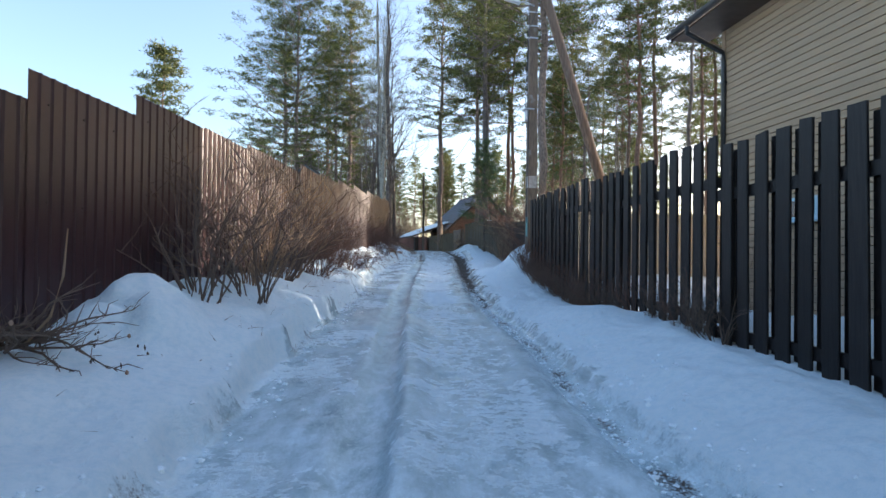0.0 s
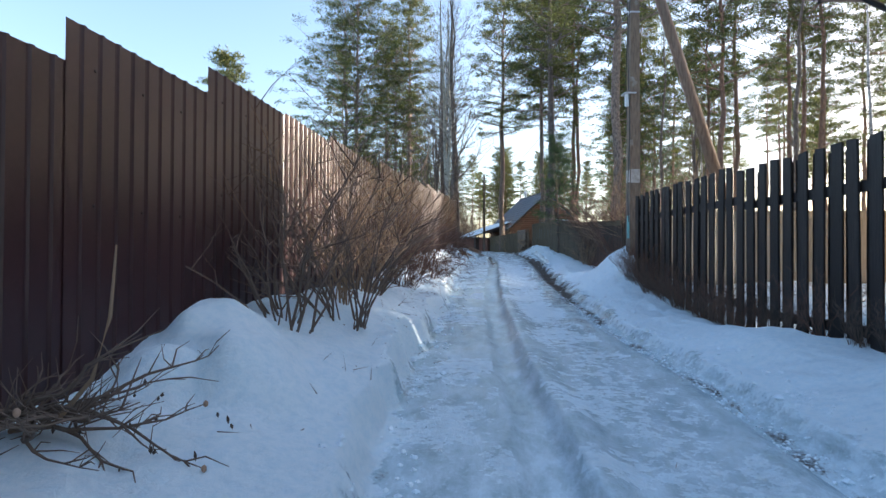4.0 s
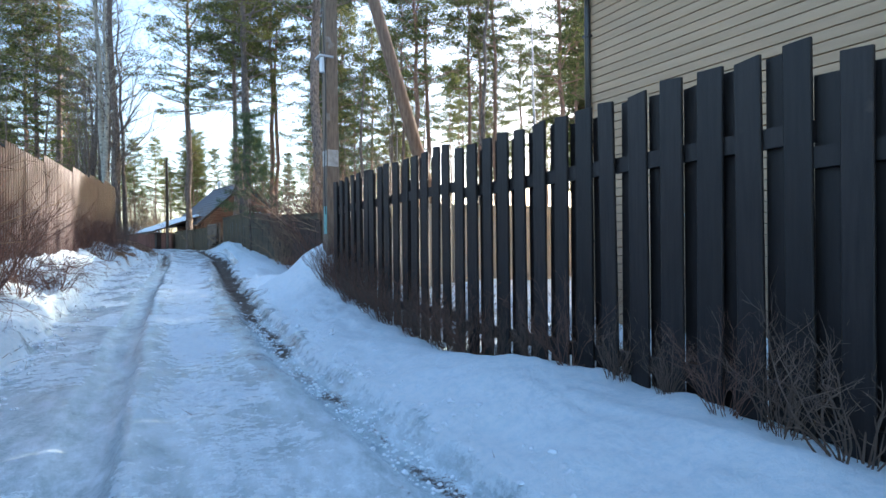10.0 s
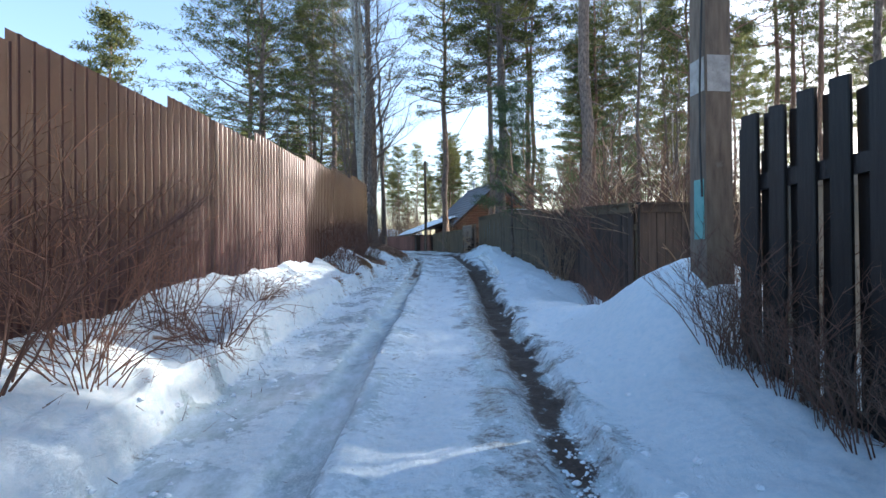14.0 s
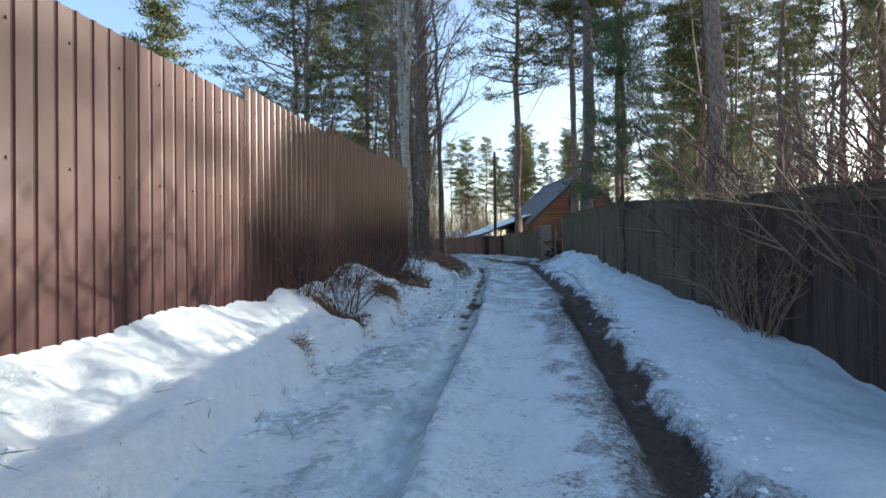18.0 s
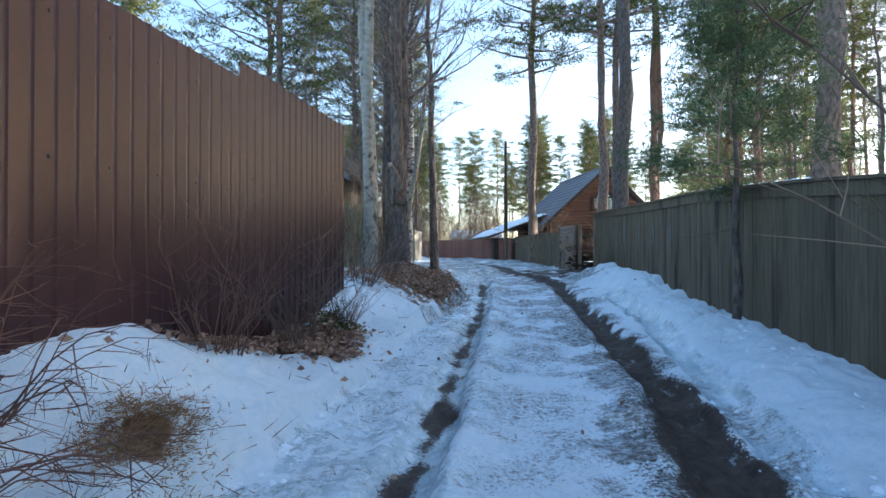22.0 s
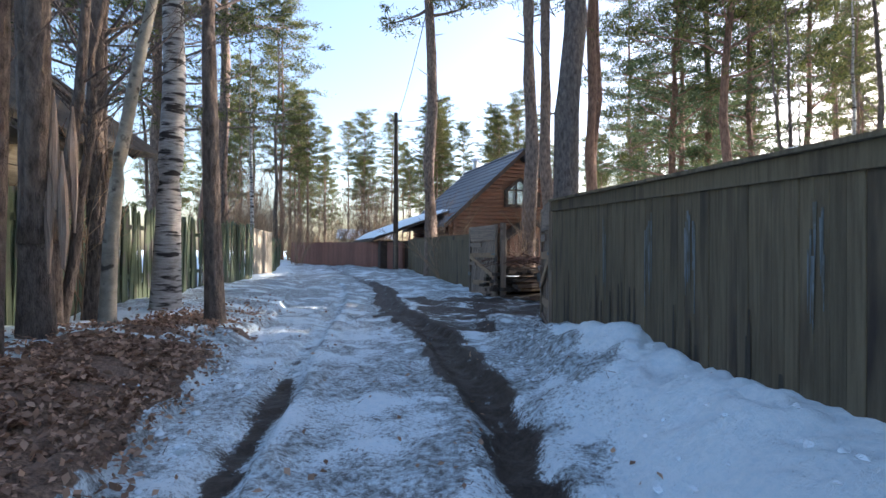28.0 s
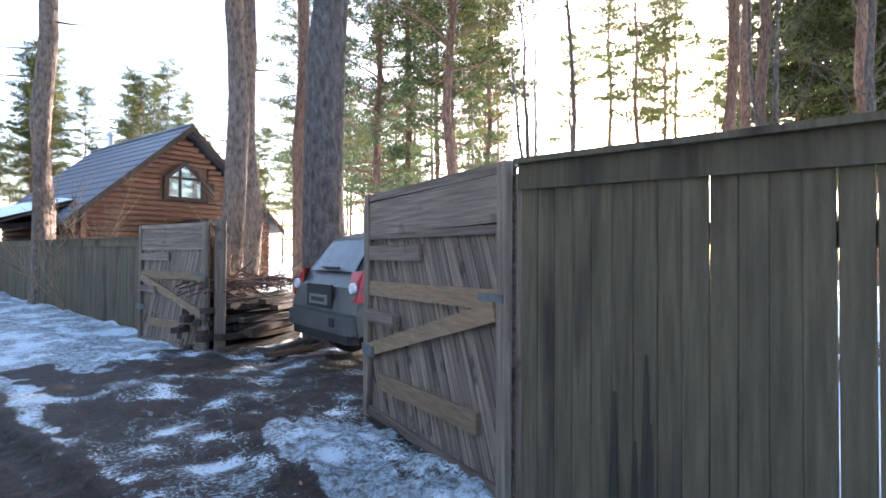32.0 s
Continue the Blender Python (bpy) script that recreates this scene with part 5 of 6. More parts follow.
# ---- cottage ----
def cottage():
    H = thing("old_cottage", at(-5.65, 34.95, 1.5), "old grey-blue weatherboard cottage with sagging mossy roof", "cottage")
    W, L, ev, ap = 5.7, 3.85, 3.05, 5.1
    core = Buf().add([(0, 0.03, 0), (-W, 0.03, 0), (-W, 0.03, ev), (-W / 2, 0.03, ap), (0, 0.03, ev), (0, L, 0), (-W, L, 0), (-W, L, ev), (-W / 2, L, ap), (0, L, ev)],
                     [(0, 1, 2, 3, 4)[::-1], (5, 6, 7, 8, 9), (0, 5, 9, 4), (1, 2, 7, 6)])
    wall = part("wall", core, M_COTTAGE, H)
    h = 0.135
    lap = Buf().box((-W / 2, 0, h / 2), (W, 0.03, h - 0.008), Matrix.Rotation(radians(-5), 3, "X")).mesh("weatherboard", M_COTTAGE)
    side = Buf().box((0.02, L / 2, h), (0.03, L, 2 * h - 0.008), Matrix.Rotation(radians(-4), 3, "Y")).mesh("side_board", M_OCHRE)
    for i in range(int(ev / h)):
        piece("weatherboard", lap, wall, pose(0, 0, i * h))
    for i in range(int(ev / h / 2)):
        piece("side_board", side, wall, pose(0, 0, i * 2 * h))
    for s in (-1, 1):   # slanting boards in the gable
        n = 13
        for i in range(n):
            x = s * (i + 0.5) / n * W / 2
            top = ap - (ap - ev) * abs(x) / (W / 2)
            if top - ev > 0.2:
                part("gable_board", Buf().box((-W / 2 + x, 0.004, (ev + top) / 2 + 0.02), (0.21, 0.02, (top - ev) * 1.0), Matrix.Rotation(radians(s * 24), 3, "Y")), M_COTTAGE, wall)
    part("corner_board", Buf().box((0.02, 0.0, ev / 2), (0.13, 0.13, ev)), M_OCHRE, H)
    part("belt_board", Buf().box((-W / 2, -0.1, ev + 0.02), (W + 0.5, 0.2, 0.09)), M_COTTAGE, H)
    sl = (ap - ev) / (W / 2)
    for s in (-1, 1):
        x1, z1 = -W / 2 + s * (W / 2 + 0.6), ap - sl * (W / 2 + 0.6)
        rf = Buf()
        rs = random.Random(9)
        n = 10
        for j in range(n + 1):
            y = -0.5 + (L + 1.0) * j / n
            d = -0.1 * math.sin(math.pi * j / n) + rs.uniform(-0.02, 0.02)
            rf.v += [(-W / 2, y, ap + 0.05 + d), (x1 + rs.uniform(-0.05, 0.05), y, z1 + 0.05 + d), (-W / 2, y, ap + 0.17 + d), (x1, y, z1 + 0.15 + d)]
        for j in range(n):
            k = 4 * j
            rf.f += [(k, k + 1, k + 5, k + 4), (k + 3, k + 2, k + 6, k + 7), (k + 1, k + 3, k + 7, k + 5)]
        rf.f += [(0, 2, 3, 1), (4 * n, 4 * n + 1, 4 * n + 3, 4 * n + 2)]
        part("roof", rf, M_DARKROOF, H, "sagging dark mossy roof")
        part("barge_board", Buf().add([(-W / 2, -0.54, ap - 0.08), (x1, -0.54, z1 - 0.08), (x1, -0.54, z1 + 0.1), (-W / 2, -0.54, ap + 0.1), (-W / 2, -0.5, ap - 0.08), (x1, -0.5, z1 - 0.08), (x1, -0.5, z1 + 0.1), (-W / 2, -0.5, ap + 0.1)],
                                      [(0, 1, 2, 3), (7, 6, 5, 4), (0, 4, 5, 1), (3, 2, 6, 7)]), M_COTTAGE, H)
    for i in range(9):
        part("rafter_end", Buf().box((0.32, 0.1 + i * 0.42, ev - 0.28), (0.6, 0.07, 0.09), Matrix.Rotation(math.atan(sl), 3, "Y")), M_DARKTRIM, H)
    win = part("window", Buf().box((-W / 2 - 0.3, -0.03, 1.75), (0.9, 0.06, 1.0)), M_COTTAGE, H)
    part("pane", Buf().box((-W / 2 - 0.3, -0.064, 1.75), (0.7, 0.01, 0.8)), M_GLASS, win)


cottage()


# ---- car, woodpile ----
def car():
    C = thing("parked_car", pose(4.35, 41.0, 1.42, 0, 0, 0), "dusty grey hatchback SUV parked behind the gate", "car")
    # side profile from the rear (x=-2.1) to the front, for half widths
    prof = [(-2.08, 0.45), (-2.12, 0.7), (-2.06, 0.98), (-1.93, 1.12), (-1.62, 1.56), (-1.3, 1.66), (0.2, 1.66), (0.95, 1.15), (1.95, 0.98), (2.1, 0.7), (2.08, 0.4)]
    n = len(prof)
    rings = []
    for k, (y, sc) in enumerate(((-0.88, 0.0), (-0.9, 0.25), (-0.8, 1.0), (0.8, 1.0), (0.9, 0.25), (0.88, 0.0))):
        for x, z in prof:
            tuck = 1 - (0.2 if z > 1.2 else 0.0) * 1.0
            rings.append((x * (0.985 + 0.015 * sc), y * tuck, 0.42 + (z - 0.42) * (0.965 + 0.035 * sc)))
    fs = [(k * n + i, k * n + i + 1, (k + 1) * n + i + 1, (k + 1) * n + i) for k in range(5) for i in range(n - 1)] + [tuple(range(n - 1, -1, -1)), tuple(range(5 * n, 6 * n))]
    body = part("body", Buf().add(rings, fs), M_CAR, C, smooth=False)
    part("rear_window", Buf().add([(-1.955, -0.6, 1.16), (-1.955, 0.6, 1.16), (-1.69, 0.52, 1.53), (-1.69, -0.52, 1.53)], [(0, 3, 2, 1)]).add([(-1.94, -0.6, 1.15), (-1.94, 0.6, 1.15), (-1.67, 0.52, 1.52), (-1.67, -0.52, 1.52)], [(0, 1, 2, 3)]), M_DUSTYGLASS, body)
    for s in (-1, 1):
        part("side_window", Buf().box((-0.35, s * 0.79, 1.37), (1.9, 0.02, 0.3), Matrix.Rotation(radians(s * 12), 3, "X")), M_GLASS, body)
        part("tail_light", Buf().add([(-2.09, s * 0.66, 0.83), (-2.09, s * 0.9, 0.83), (-1.92, s * 0.93, 0.83), (-2.02, s * 0.66, 1.16), (-1.98, s * 0.85, 1.18), (-1.84, s * 0.88, 1.18)],
                                     [(0, 1, 4, 3), (1, 2, 5, 4), (0, 3, 5, 2)] if s < 0 else [(3, 4, 1, 0), (4, 5, 2, 1), (2, 5, 3, 0)]), M_TAIL, body, "red tail light")
        part("lamp_lens", Buf().tube([(-2.06, s * 0.79, 0.98), (-2.1, s * 0.79, 0.98)], [0.065, 0.06], 10), M_WHITEPLASTIC, body)
        for x in (-1.3, 1.3):
            wheel = part("wheel", Buf().tube([(x, s * 0.68, 0.34), (x, s * 0.9, 0.34)], [0.34, 0.33], 20), M_TYRE, C)
            part("rim", Buf().tube([(x, s * 0.88, 0.34), (x, s * 0.915, 0.34)], [0.21, 0.19], 12), M_METAL, wheel)
    part("bumper", Buf().box((-2.09, 0, 0.56), (0.16, 1.74, 0.2), chamfer=0.05), M_CAR, C)
    part("lower_bumper", Buf().box((-2.05, 0, 0.42), (0.16, 1.6, 0.14), chamfer=0.04), M_BLACKPLASTIC, C)
    part("number_plate", Buf().box((-2.135, 0, 0.82), (0.012, 0.5, 0.115)), M_PLATE, C, "grimy number plate")
    part("plate_marks", Buf().box((-2.143, 0, 0.82), (0.004, 0.38, 0.05)), M_INK, C)
    part("plate_recess", Buf().box((-2.118, 0, 0.86), (0.02, 0.7, 0.28)), M_BLACKPLASTIC, C)
    part("wiper", Buf().box((-1.95, 0.05, 1.2), (0.02, 0.5, 0.02)), M_BLACKPLASTIC, C)
    part("tow_cover", Buf().box((-2.175, -0.45, 0.58), (0.01, 0.12, 0.1)), M_BLACKPLASTIC, C)


car()


def woodpile():
    rnd = random.Random(31)
    W = thing("woodpile", pose(2.25, 43.5, 1.42, 0, 0, 40), "dark stack of old planks and firewood under brushwood", "woodpile")
    for i in range(46):
        layer = i // 8
        l = rnd.uniform(1.2, 2.3)
        part("plank", Buf().box((rnd.uniform(-0.35, 0.35), -0.5 + (i % 8) * 0.15 + rnd.uniform(-0.04, 0.04), 0.06 + layer * 0.125), (l, rnd.uniform(0.08, 0.15), rnd.uniform(0.05, 0.1)),
                              Euler((0, radians(rnd.uniform(-3, 3)), radians(rnd.uniform(-10, 10)))).to_matrix()), M_FIREWOOD, W)
    br = Buf()
    for i in range(150):
        p = Vector((rnd.uniform(-1.2, 1.2), rnd.uniform(-0.6, 0.7), 0.82 + rnd.uniform(0, 0.16)))
        d = Vector((rnd.uniform(-1, 1), rnd.uniform(-0.6, 0.6), rnd.uniform(-0.12, 0.15))).normalized() * rnd.uniform(0.4, 1.0)
        br.tube([p - d / 2, p + d / 2 * 0.2 + Vector((0, 0, 0.03)), p + d / 2], [0.012, 0.009, 0.004], 4)
    part("brushwood", br, M_REDTWIG, W, "tangled brushwood on top")
    for i in range(7):
        part("loose_plank", Buf().box((-0.9 + 0.3 * i, -0.95 - rnd.uniform(0, 0.3), 0.05 + 0.04 * (i % 2)), (rnd.uniform(0.6, 1.3), 0.12, 0.05), Euler((0, radians(rnd.uniform(-4, 4)), radians(rnd.uniform(-30, 30)))).to_matrix()), M_FIREWOOD, W)


woodpile()


# ---- trees ----
def pine_proto(seed, H=18.0, r0=0.17, cs=0.5, spread=2.6, limbs=34, per=8, blades=54, lean=0.0, bark=None, needle=None, blade=(0.14, 0.3), wide=0.05, dead=9, tuft=1.0, flat=0.15):
    """A pine: trunk, limbs and a crown of many needle tufts. Returns the hidden-name meshes as a thing at the origin."""
    rnd, rs = random.Random(seed), np.random.RandomState(seed)
    T = thing("pine_tree", at(0, 0, 0), "tall pine with a bare reddish trunk and ragged green crown", "tree", "pines")
    trunk, wood, crown = Buf(), Buf(), Buf()
    sway = min(0.12, r0 * 0.7)
    wob = [(rnd.uniform(-sway, sway), rnd.uniform(-sway, sway)) for _ in range(12)]
    pts = [Vector((lean * H * (k / 11) ** 1.4 + wob[k][0] * (k > 0), wob[k][1] * (k > 0), H * k / 11)) for k in range(12)]
    trunk.tube([pts[0] - Vector((0, 0, 0.3))] + pts, [r0 * 1.35] + [r0 * (1.12 if k == 0 else 1) * (1 - 0.86 * (k / 11) ** 1.15) for k in range(12)], 12, 0.05, rnd)

    def on(f):
        a = min(10.999, f * 11)
        i = int(a)
        return pts[i].lerp(pts[i + 1], a - i)
    starts, ends = [], []
    azi = rnd.uniform(0, 6.28)
    for k in range(limbs + dead):
        isdead = k >= limbs
        f = rnd.uniform(cs * 0.45, cs) if isdead else cs + (0.97 - cs) * ((k + rnd.random()) / limbs)
        azi += 2.4 + rnd.uniform(-0.5, 0.5)
        g = (f - cs) / (1 - cs)
        ln = rnd.uniform(0.4, 1.3) if isdead else spread * (0.25 + 0.75 * math.sqrt(max(0, 1 - g))) * rnd.uniform(0.55, 1.1) * (0.7 + 0.3 * min(1, 4 * g + 0.4))
        elev = rnd.uniform(-0.35, 0.2) if isdead else rnd.uniform(-0.25, 0.2) + 0.75 * g
        base = on(f)
        d = Vector((math.cos(azi) * math.cos(elev), math.sin(azi) * math.cos(elev), math.sin(elev)))
        path = [base]
        for q in range(1, 5):
            d = (d + Vector((rnd.uniform(-0.25, 0.25), rnd.uniform(-0.25, 0.25), rnd.uniform(-0.06, 0.22)))).normalized()
            path.append(path[-1] + d * ln / 4)
        rr = r0 * (0.3 if not isdead else 0.13) * (1 - 0.6 * g)
        wood.tube(path, [rr, rr * 0.75, rr * 0.55, rr * 0.35, rr * 0.12], 5)
        if isdead:
            continue
        for c in range(per):
            t = 1.4 + 2.6 * (c + rnd.random()) / per
            i = min(3, int(t))
            p = path[i].lerp(path[i + 1], t - i)
            off = Vector((rnd.uniform(-1, 1), rnd.uniform(-1, 1), rnd.uniform(-0.1, 0.3))) * ln * 0.3
            q = p + off
            wood.tube([p, (p + q) / 2 + Vector((0, 0, 0.05)), q], [rr * 0.3, rr * 0.2, 0.006], 4)
            s = rnd.uniform(0.32, 0.62) * tuft
            ctr = np.array(q) + rs.normal(size=(blades, 3)) * (s * 0.55, s * 0.55, s * flat)
            dirs = rs.normal(size=(blades, 3)) + np.array([off.x, off.y, 0.3]) * 0.8
            dirs /= np.linalg.norm(dirs, axis=1)[:, None]
            starts.append(ctr)
            ends.append(ctr + dirs * rs.uniform(blade[0], blade[1], blades)[:, None])
    crown.blades(np.concatenate(starts), np.concatenate(ends), wide, rs)
    tr = part("trunk", trunk, bark or M_REDBARK, T, smooth=True)
    tagged(part("limb_work", wood, bark or M_REDBARK, tr), kind="stuff")
    tagged(part("crown", crown, needle or M_NEEDLE, T, "dark green needle tufts with gaps"), kind="stuff")
    return T


def bare_proto(seed, H, r0, first=0.3, n=16, spread=2.4, bark=None, name="bare_tree", label="bare leafless tree with fine grey twigs", lean=0.03, twig=None, n3=7, rise=0.7, forks=1, fork_at=0.0, flare=1.5, gnarl=0.06, wob=0.09, az=None, plates=0):
    """A leafless tree: trunk(s), branches and fine twigs."""
    rnd = random.Random(seed)
    T = thing(name, at(0, 0, 0), label, "tree", "bare trees")
    trunk, wood, bark_plates = Buf(), Buf(), []
    for fk in range(forks):
        a0 = rnd.uniform(0, 6.28) if az is None else az + fk
        hx, hy = math.cos(a0) * lean, math.sin(a0) * lean
        h = H * (1 - 0.12 * fk)
        rb = r0 * (1 - 0.2 * fk)
        ox, oy = (0.22 * math.cos(a0), 0.22 * math.sin(a0)) if forks > 1 else (0, 0)
        pts = [Vector((ox + hx * h * (k / 9) + rnd.uniform(-wob, wob) * (k > 0), oy + hy * h * (k / 9) + rnd.uniform(-wob, wob) * (k > 0), h * k / 9)) for k in range(10)]
        if fork_at and fk:        # the second stem leaves the first some way up
            pts = [first_stem.lerp(p + Vector((0.5 * k / 9, -0.7 * k / 9, fork_at * (1 - k / 9) - 0)), min(1, k / 3)) for k, p in enumerate(pts)]
        else:
            first_stem = pts[0].lerp(pts[1], fork_at / (h / 9))
        fine_pts = [pts[i].lerp(pts[i + 1], j / 4) for i in range(9) for j in range(4)] + [pts[9]]
        trunk.tube([pts[0] - Vector((0, 0, 0.3))] + fine_pts, [rb * flare] + [rb * (1 + 0.2 * math.exp(-k / 1.5)) * (1 - 0.9 * (k / 36)) + 0.008 for k in range(37)], 18, gnarl * 0.4, rnd, gnarl * 0.8)
        for k in range(plates if fk == 0 else 0):        # loose plates of old bark
            z = rnd.uniform(0.1, 3.6)
            i = min(8, int(z / h * 9))
            c, w = pts[i].lerp(pts[i + 1], z / h * 9 - i), rnd.uniform(0, 6.28)
            ln, wd = rnd.uniform(0.2, 0.6), rnd.uniform(0.03, 0.07)
            turn = Matrix.Rotation(w, 3, "Z") @ Matrix.Rotation(rnd.uniform(-0.12, 0.06), 3, "Y") @ Matrix.Rotation(rnd.uniform(-0.15, 0.15), 3, "X")
            bark_plates.append(Buf().box(c + Vector((math.cos(w), math.sin(w), 0)) * (rb * rnd.uniform(0.98, 1.1)), (0.018, wd, ln), turn, 0.005))
        azi = rnd.uniform(0, 6.28)
        for k in range(n):
            f = first + (0.97 - first) * (k + rnd.random()) / n
            i = min(8, int(f * 9))
            base = pts[i].lerp(pts[i + 1], f * 9 - i)
            azi += 2.4 + rnd.uniform(-0.6, 0.6)
            ln = spread * (1.1 - 0.75 * f) * rnd.uniform(0.6, 1.2)
            d = Vector((math.cos(azi), math.sin(azi), rise + rnd.uniform(-0.2, 0.35))).normalized()
            path = [base]
            for q in range(5):
                d = (d + Vector((rnd.uniform(-0.3, 0.3), rnd.uniform(-0.3, 0.3), rnd.uniform(-0.05, 0.25)))).normalized()
                path.append(path[-1] + d * ln / 5)
            rr = rb * 0.3 * (1.1 - f)
            wood.tube(path, [max(0.005, rr * w) for w in (1, 0.8, 0.62, 0.45, 0.3, 0.12)], 5)
            for c in range(n3):
                t = 1 + 3.9 * (c + rnd.random()) / n3
                i2 = min(4, int(t))
                p = path[i2].lerp(path[i2 + 1], t - i2)
                e = (d * 0.6 + Vector((rnd.uniform(-1, 1), rnd.uniform(-1, 1), rnd.uniform(-0.2, 0.8)))).normalized() * ln * rnd.uniform(0.15, 0.4)
                mid = p + e * 0.5 + Vector((rnd.uniform(-1, 1), rnd.uniform(-1, 1), 0)) * ln * 0.04
                wood.tube([p, mid, p + e], [max(0.005, rr * 0.3), max(0.004, rr * 0.2), 0.002], 3)
                for _ in range(2):
                    e2 = (e.normalized() + Vector((rnd.uniform(-1, 1), rnd.uniform(-1, 1), rnd.uniform(-0.3, 0.7)))).normalized() * ln * rnd.uniform(0.08, 0.2)
                    wood.tube([mid, mid + e2], [0.004, 0.002], 3)
    tr = part("trunk", trunk, bark or M_ALDER, T, smooth=True)
    for q in bark_plates:
        part("bark_plate", q, bark or M_ALDER, tr)
    tagged(part("bare_crown", wood, twig or bark or M_ALDER, tr, "fine bare branches"), kind="stuff")
    return T


def bush_proto(seed, n, h, spread, mat, label, r=0.008, twigs=5, name="bare_bush", arch=0.0):
    """A leafless shrub: stems from one root with side twigs."""
    rnd = random.Random(seed)
    T = thing(name, at(0, 0, 0), label, "bush", "bare bushes")
    for k in range(n):
        buf = Buf()
        a = rnd.uniform(0, 6.28)
        lean = rnd.uniform(0.1, 1.0) * spread
        d = Vector((math.cos(a) * lean, math.sin(a) * lean, h)).normalized()
        p = Vector((math.cos(a) * rnd.uniform(0, 0.14) * (0.6 + spread), math.sin(a) * rnd.uniform(0, 0.14) * (0.6 + spread), -0.05))
        ln = h * rnd.uniform(0.6, 1.15)
        path = [p]
        for q in range(6):
            d = (d + Vector((rnd.uniform(-0.3, 0.3), rnd.uniform(-0.3, 0.3), rnd.uniform(-0.2, 0.2) - arch * (q / 5) ** 1.0))).normalized()
            path.append(path[-1] + d * ln / 6)
        rr = r * rnd.uniform(0.7, 1.3)
        buf.tube(path, [rr * w for w in (1, 0.9, 0.78, 0.62, 0.48, 0.32, 0.15)], 5)
        for c in range(twigs):
            t = 1.5 + 4.2 * (c + rnd.random()) / twigs
            i = min(5, int(t))
            b = path[i].lerp(path[i + 1], t - i)
            e = (d * 0.7 + Vector((rnd.uniform(-1, 1), rnd.uniform(-1, 1), rnd.uniform(-0.1, 0.9) - arch))).normalized() * ln * rnd.uniform(0.12, 0.32)
            mid = b + e * 0.5 + Vector((rnd.uniform(-1, 1), rnd.uniform(-1, 1), 0)) * 0.03
            buf.tube([b, mid, b + e], [rr * 0.5, rr * 0.35, rr * 0.12], 4)
            for _ in range(2):
                e2 = (e.normalized() + Vector((rnd.uniform(-1, 1), rnd.uniform(-1, 1), rnd.uniform(-0.3, 0.7)))).normalized() * ln * rnd.uniform(0.06, 0.16)
                buf.tube([b + e * rnd.uniform(0.3, 0.9), b + e * 0.6 + e2], [rr * 0.28, rr * 0.1], 3)
        part("stem", buf, mat, T)
    return T


TALL = [pine_proto(s, H, r, cs, sp, lb) for s, H, r, cs, sp, lb in ((1, 23, 0.2, 0.42, 4.0, 40), (2, 24, 0.2, 0.5, 3.6, 36), (3, 20, 0.17, 0.33, 3.7, 44), (4, 25, 0.19, 0.58, 3.2, 30))]
DENSE = [pine_proto(s, H, r, cs, sp, lb, 7, 30, blade=(0.22, 0.44), wide=0.085) for s, H, r, cs, sp, lb in ((5, 13, 0.14, 0.16, 2.9, 46), (6, 16, 0.15, 0.24, 3.0, 46))]
BARE = [bare_proto(11, 13, 0.12, 0.3, 22, 2.6, label="slender bare tree with fine dark twigs"), bare_proto(12, 15, 0.13, 0.35, 22, 2.4, M_BIRCHBARK, "birch_tree", "bare birch with white black-marked bark", twig=M_ALDER),
        bare_proto(13, 11, 0.1, 0.22, 20, 2.5, label="bare alder with several fine limbs", forks=2, lean=0.1)]
BIG = [pine_proto(21, 25, 0.27, 0.42, 4.8, 60, bark=M_BROWNBARK), pine_proto(22, 24, 0.24, 0.45, 4.4, 54, bark=M_BROWNBARK)]
BROAD = pine_proto(23, 21, 0.24, 0.28, 7.2, 54, 9, 50, bark=M_BROWNBARK, flat=0.11)
SPRUCY = pine_proto(24, 19, 0.2, 0.18, 4.2, 52, 8, 46, needle=M_NEEDLE2, flat=0.11)
used = set()


def plant(proto, x, y, rz=0.0, s=1.0, z=None, label=""):
    """The prototype itself goes to its first place, copies to the others."""
    m = at(x, y, gz(x, y) - 0.05 if z is None else z, rz, s)
    if proto.name in used:
        ob = copy_thing(proto, m)
    else:
        used.add(proto.name)
        proto.matrix_basis = m
        ob = proto
    return tagged(ob, label) if label else ob


# pines that stand out singly
single_pines = [
    (BIG[0], -0.31, 52.0, 20, 1.0), (BIG[1], 2.8, 46.6, 130, 1.0), (BIG[1], 3.75, 48.5, 250, 0.98), (TALL[1], 5.75, 50.1, 70, 1.1), (TALL[3], 6.3, 51.5, 310, 1.05),
    (BIG[0], 5.85, 33.3, 200, 1.1), (BROAD, -11.8, 44.7, 40, 1.0), (BROAD, -13.2, 46.2, 160, 0.95), (BROAD, -9.2, 47.5, 250, 0.8), (TALL[0], 12.5, 36.0, 80, 1.0), (TALL[2], 14.4, 70.5, 140, 1.1),
    (SPRUCY, 10.6, 54.0, 0, 0.95), (SPRUCY, 13.2, 52.6, 120, 0.85), (SPRUCY, 12.2, 57.0, 240, 1.0), (TALL[1], 20.5, 44.5, 15, 0.95), (TALL[2], 28.5, 54.5, 75, 1.0), (BIG[0], -8.9, 52.5, 90, 0.95), (TALL[2], -11.5, 71.0, 30, 0.9), (DENSE[1], -27.6, 54.7, 10, 1.22),
]
for proto, x, y, rz, s in single_pines:
    plant(proto, x, y, rz, s)
rnd = random.Random(91)
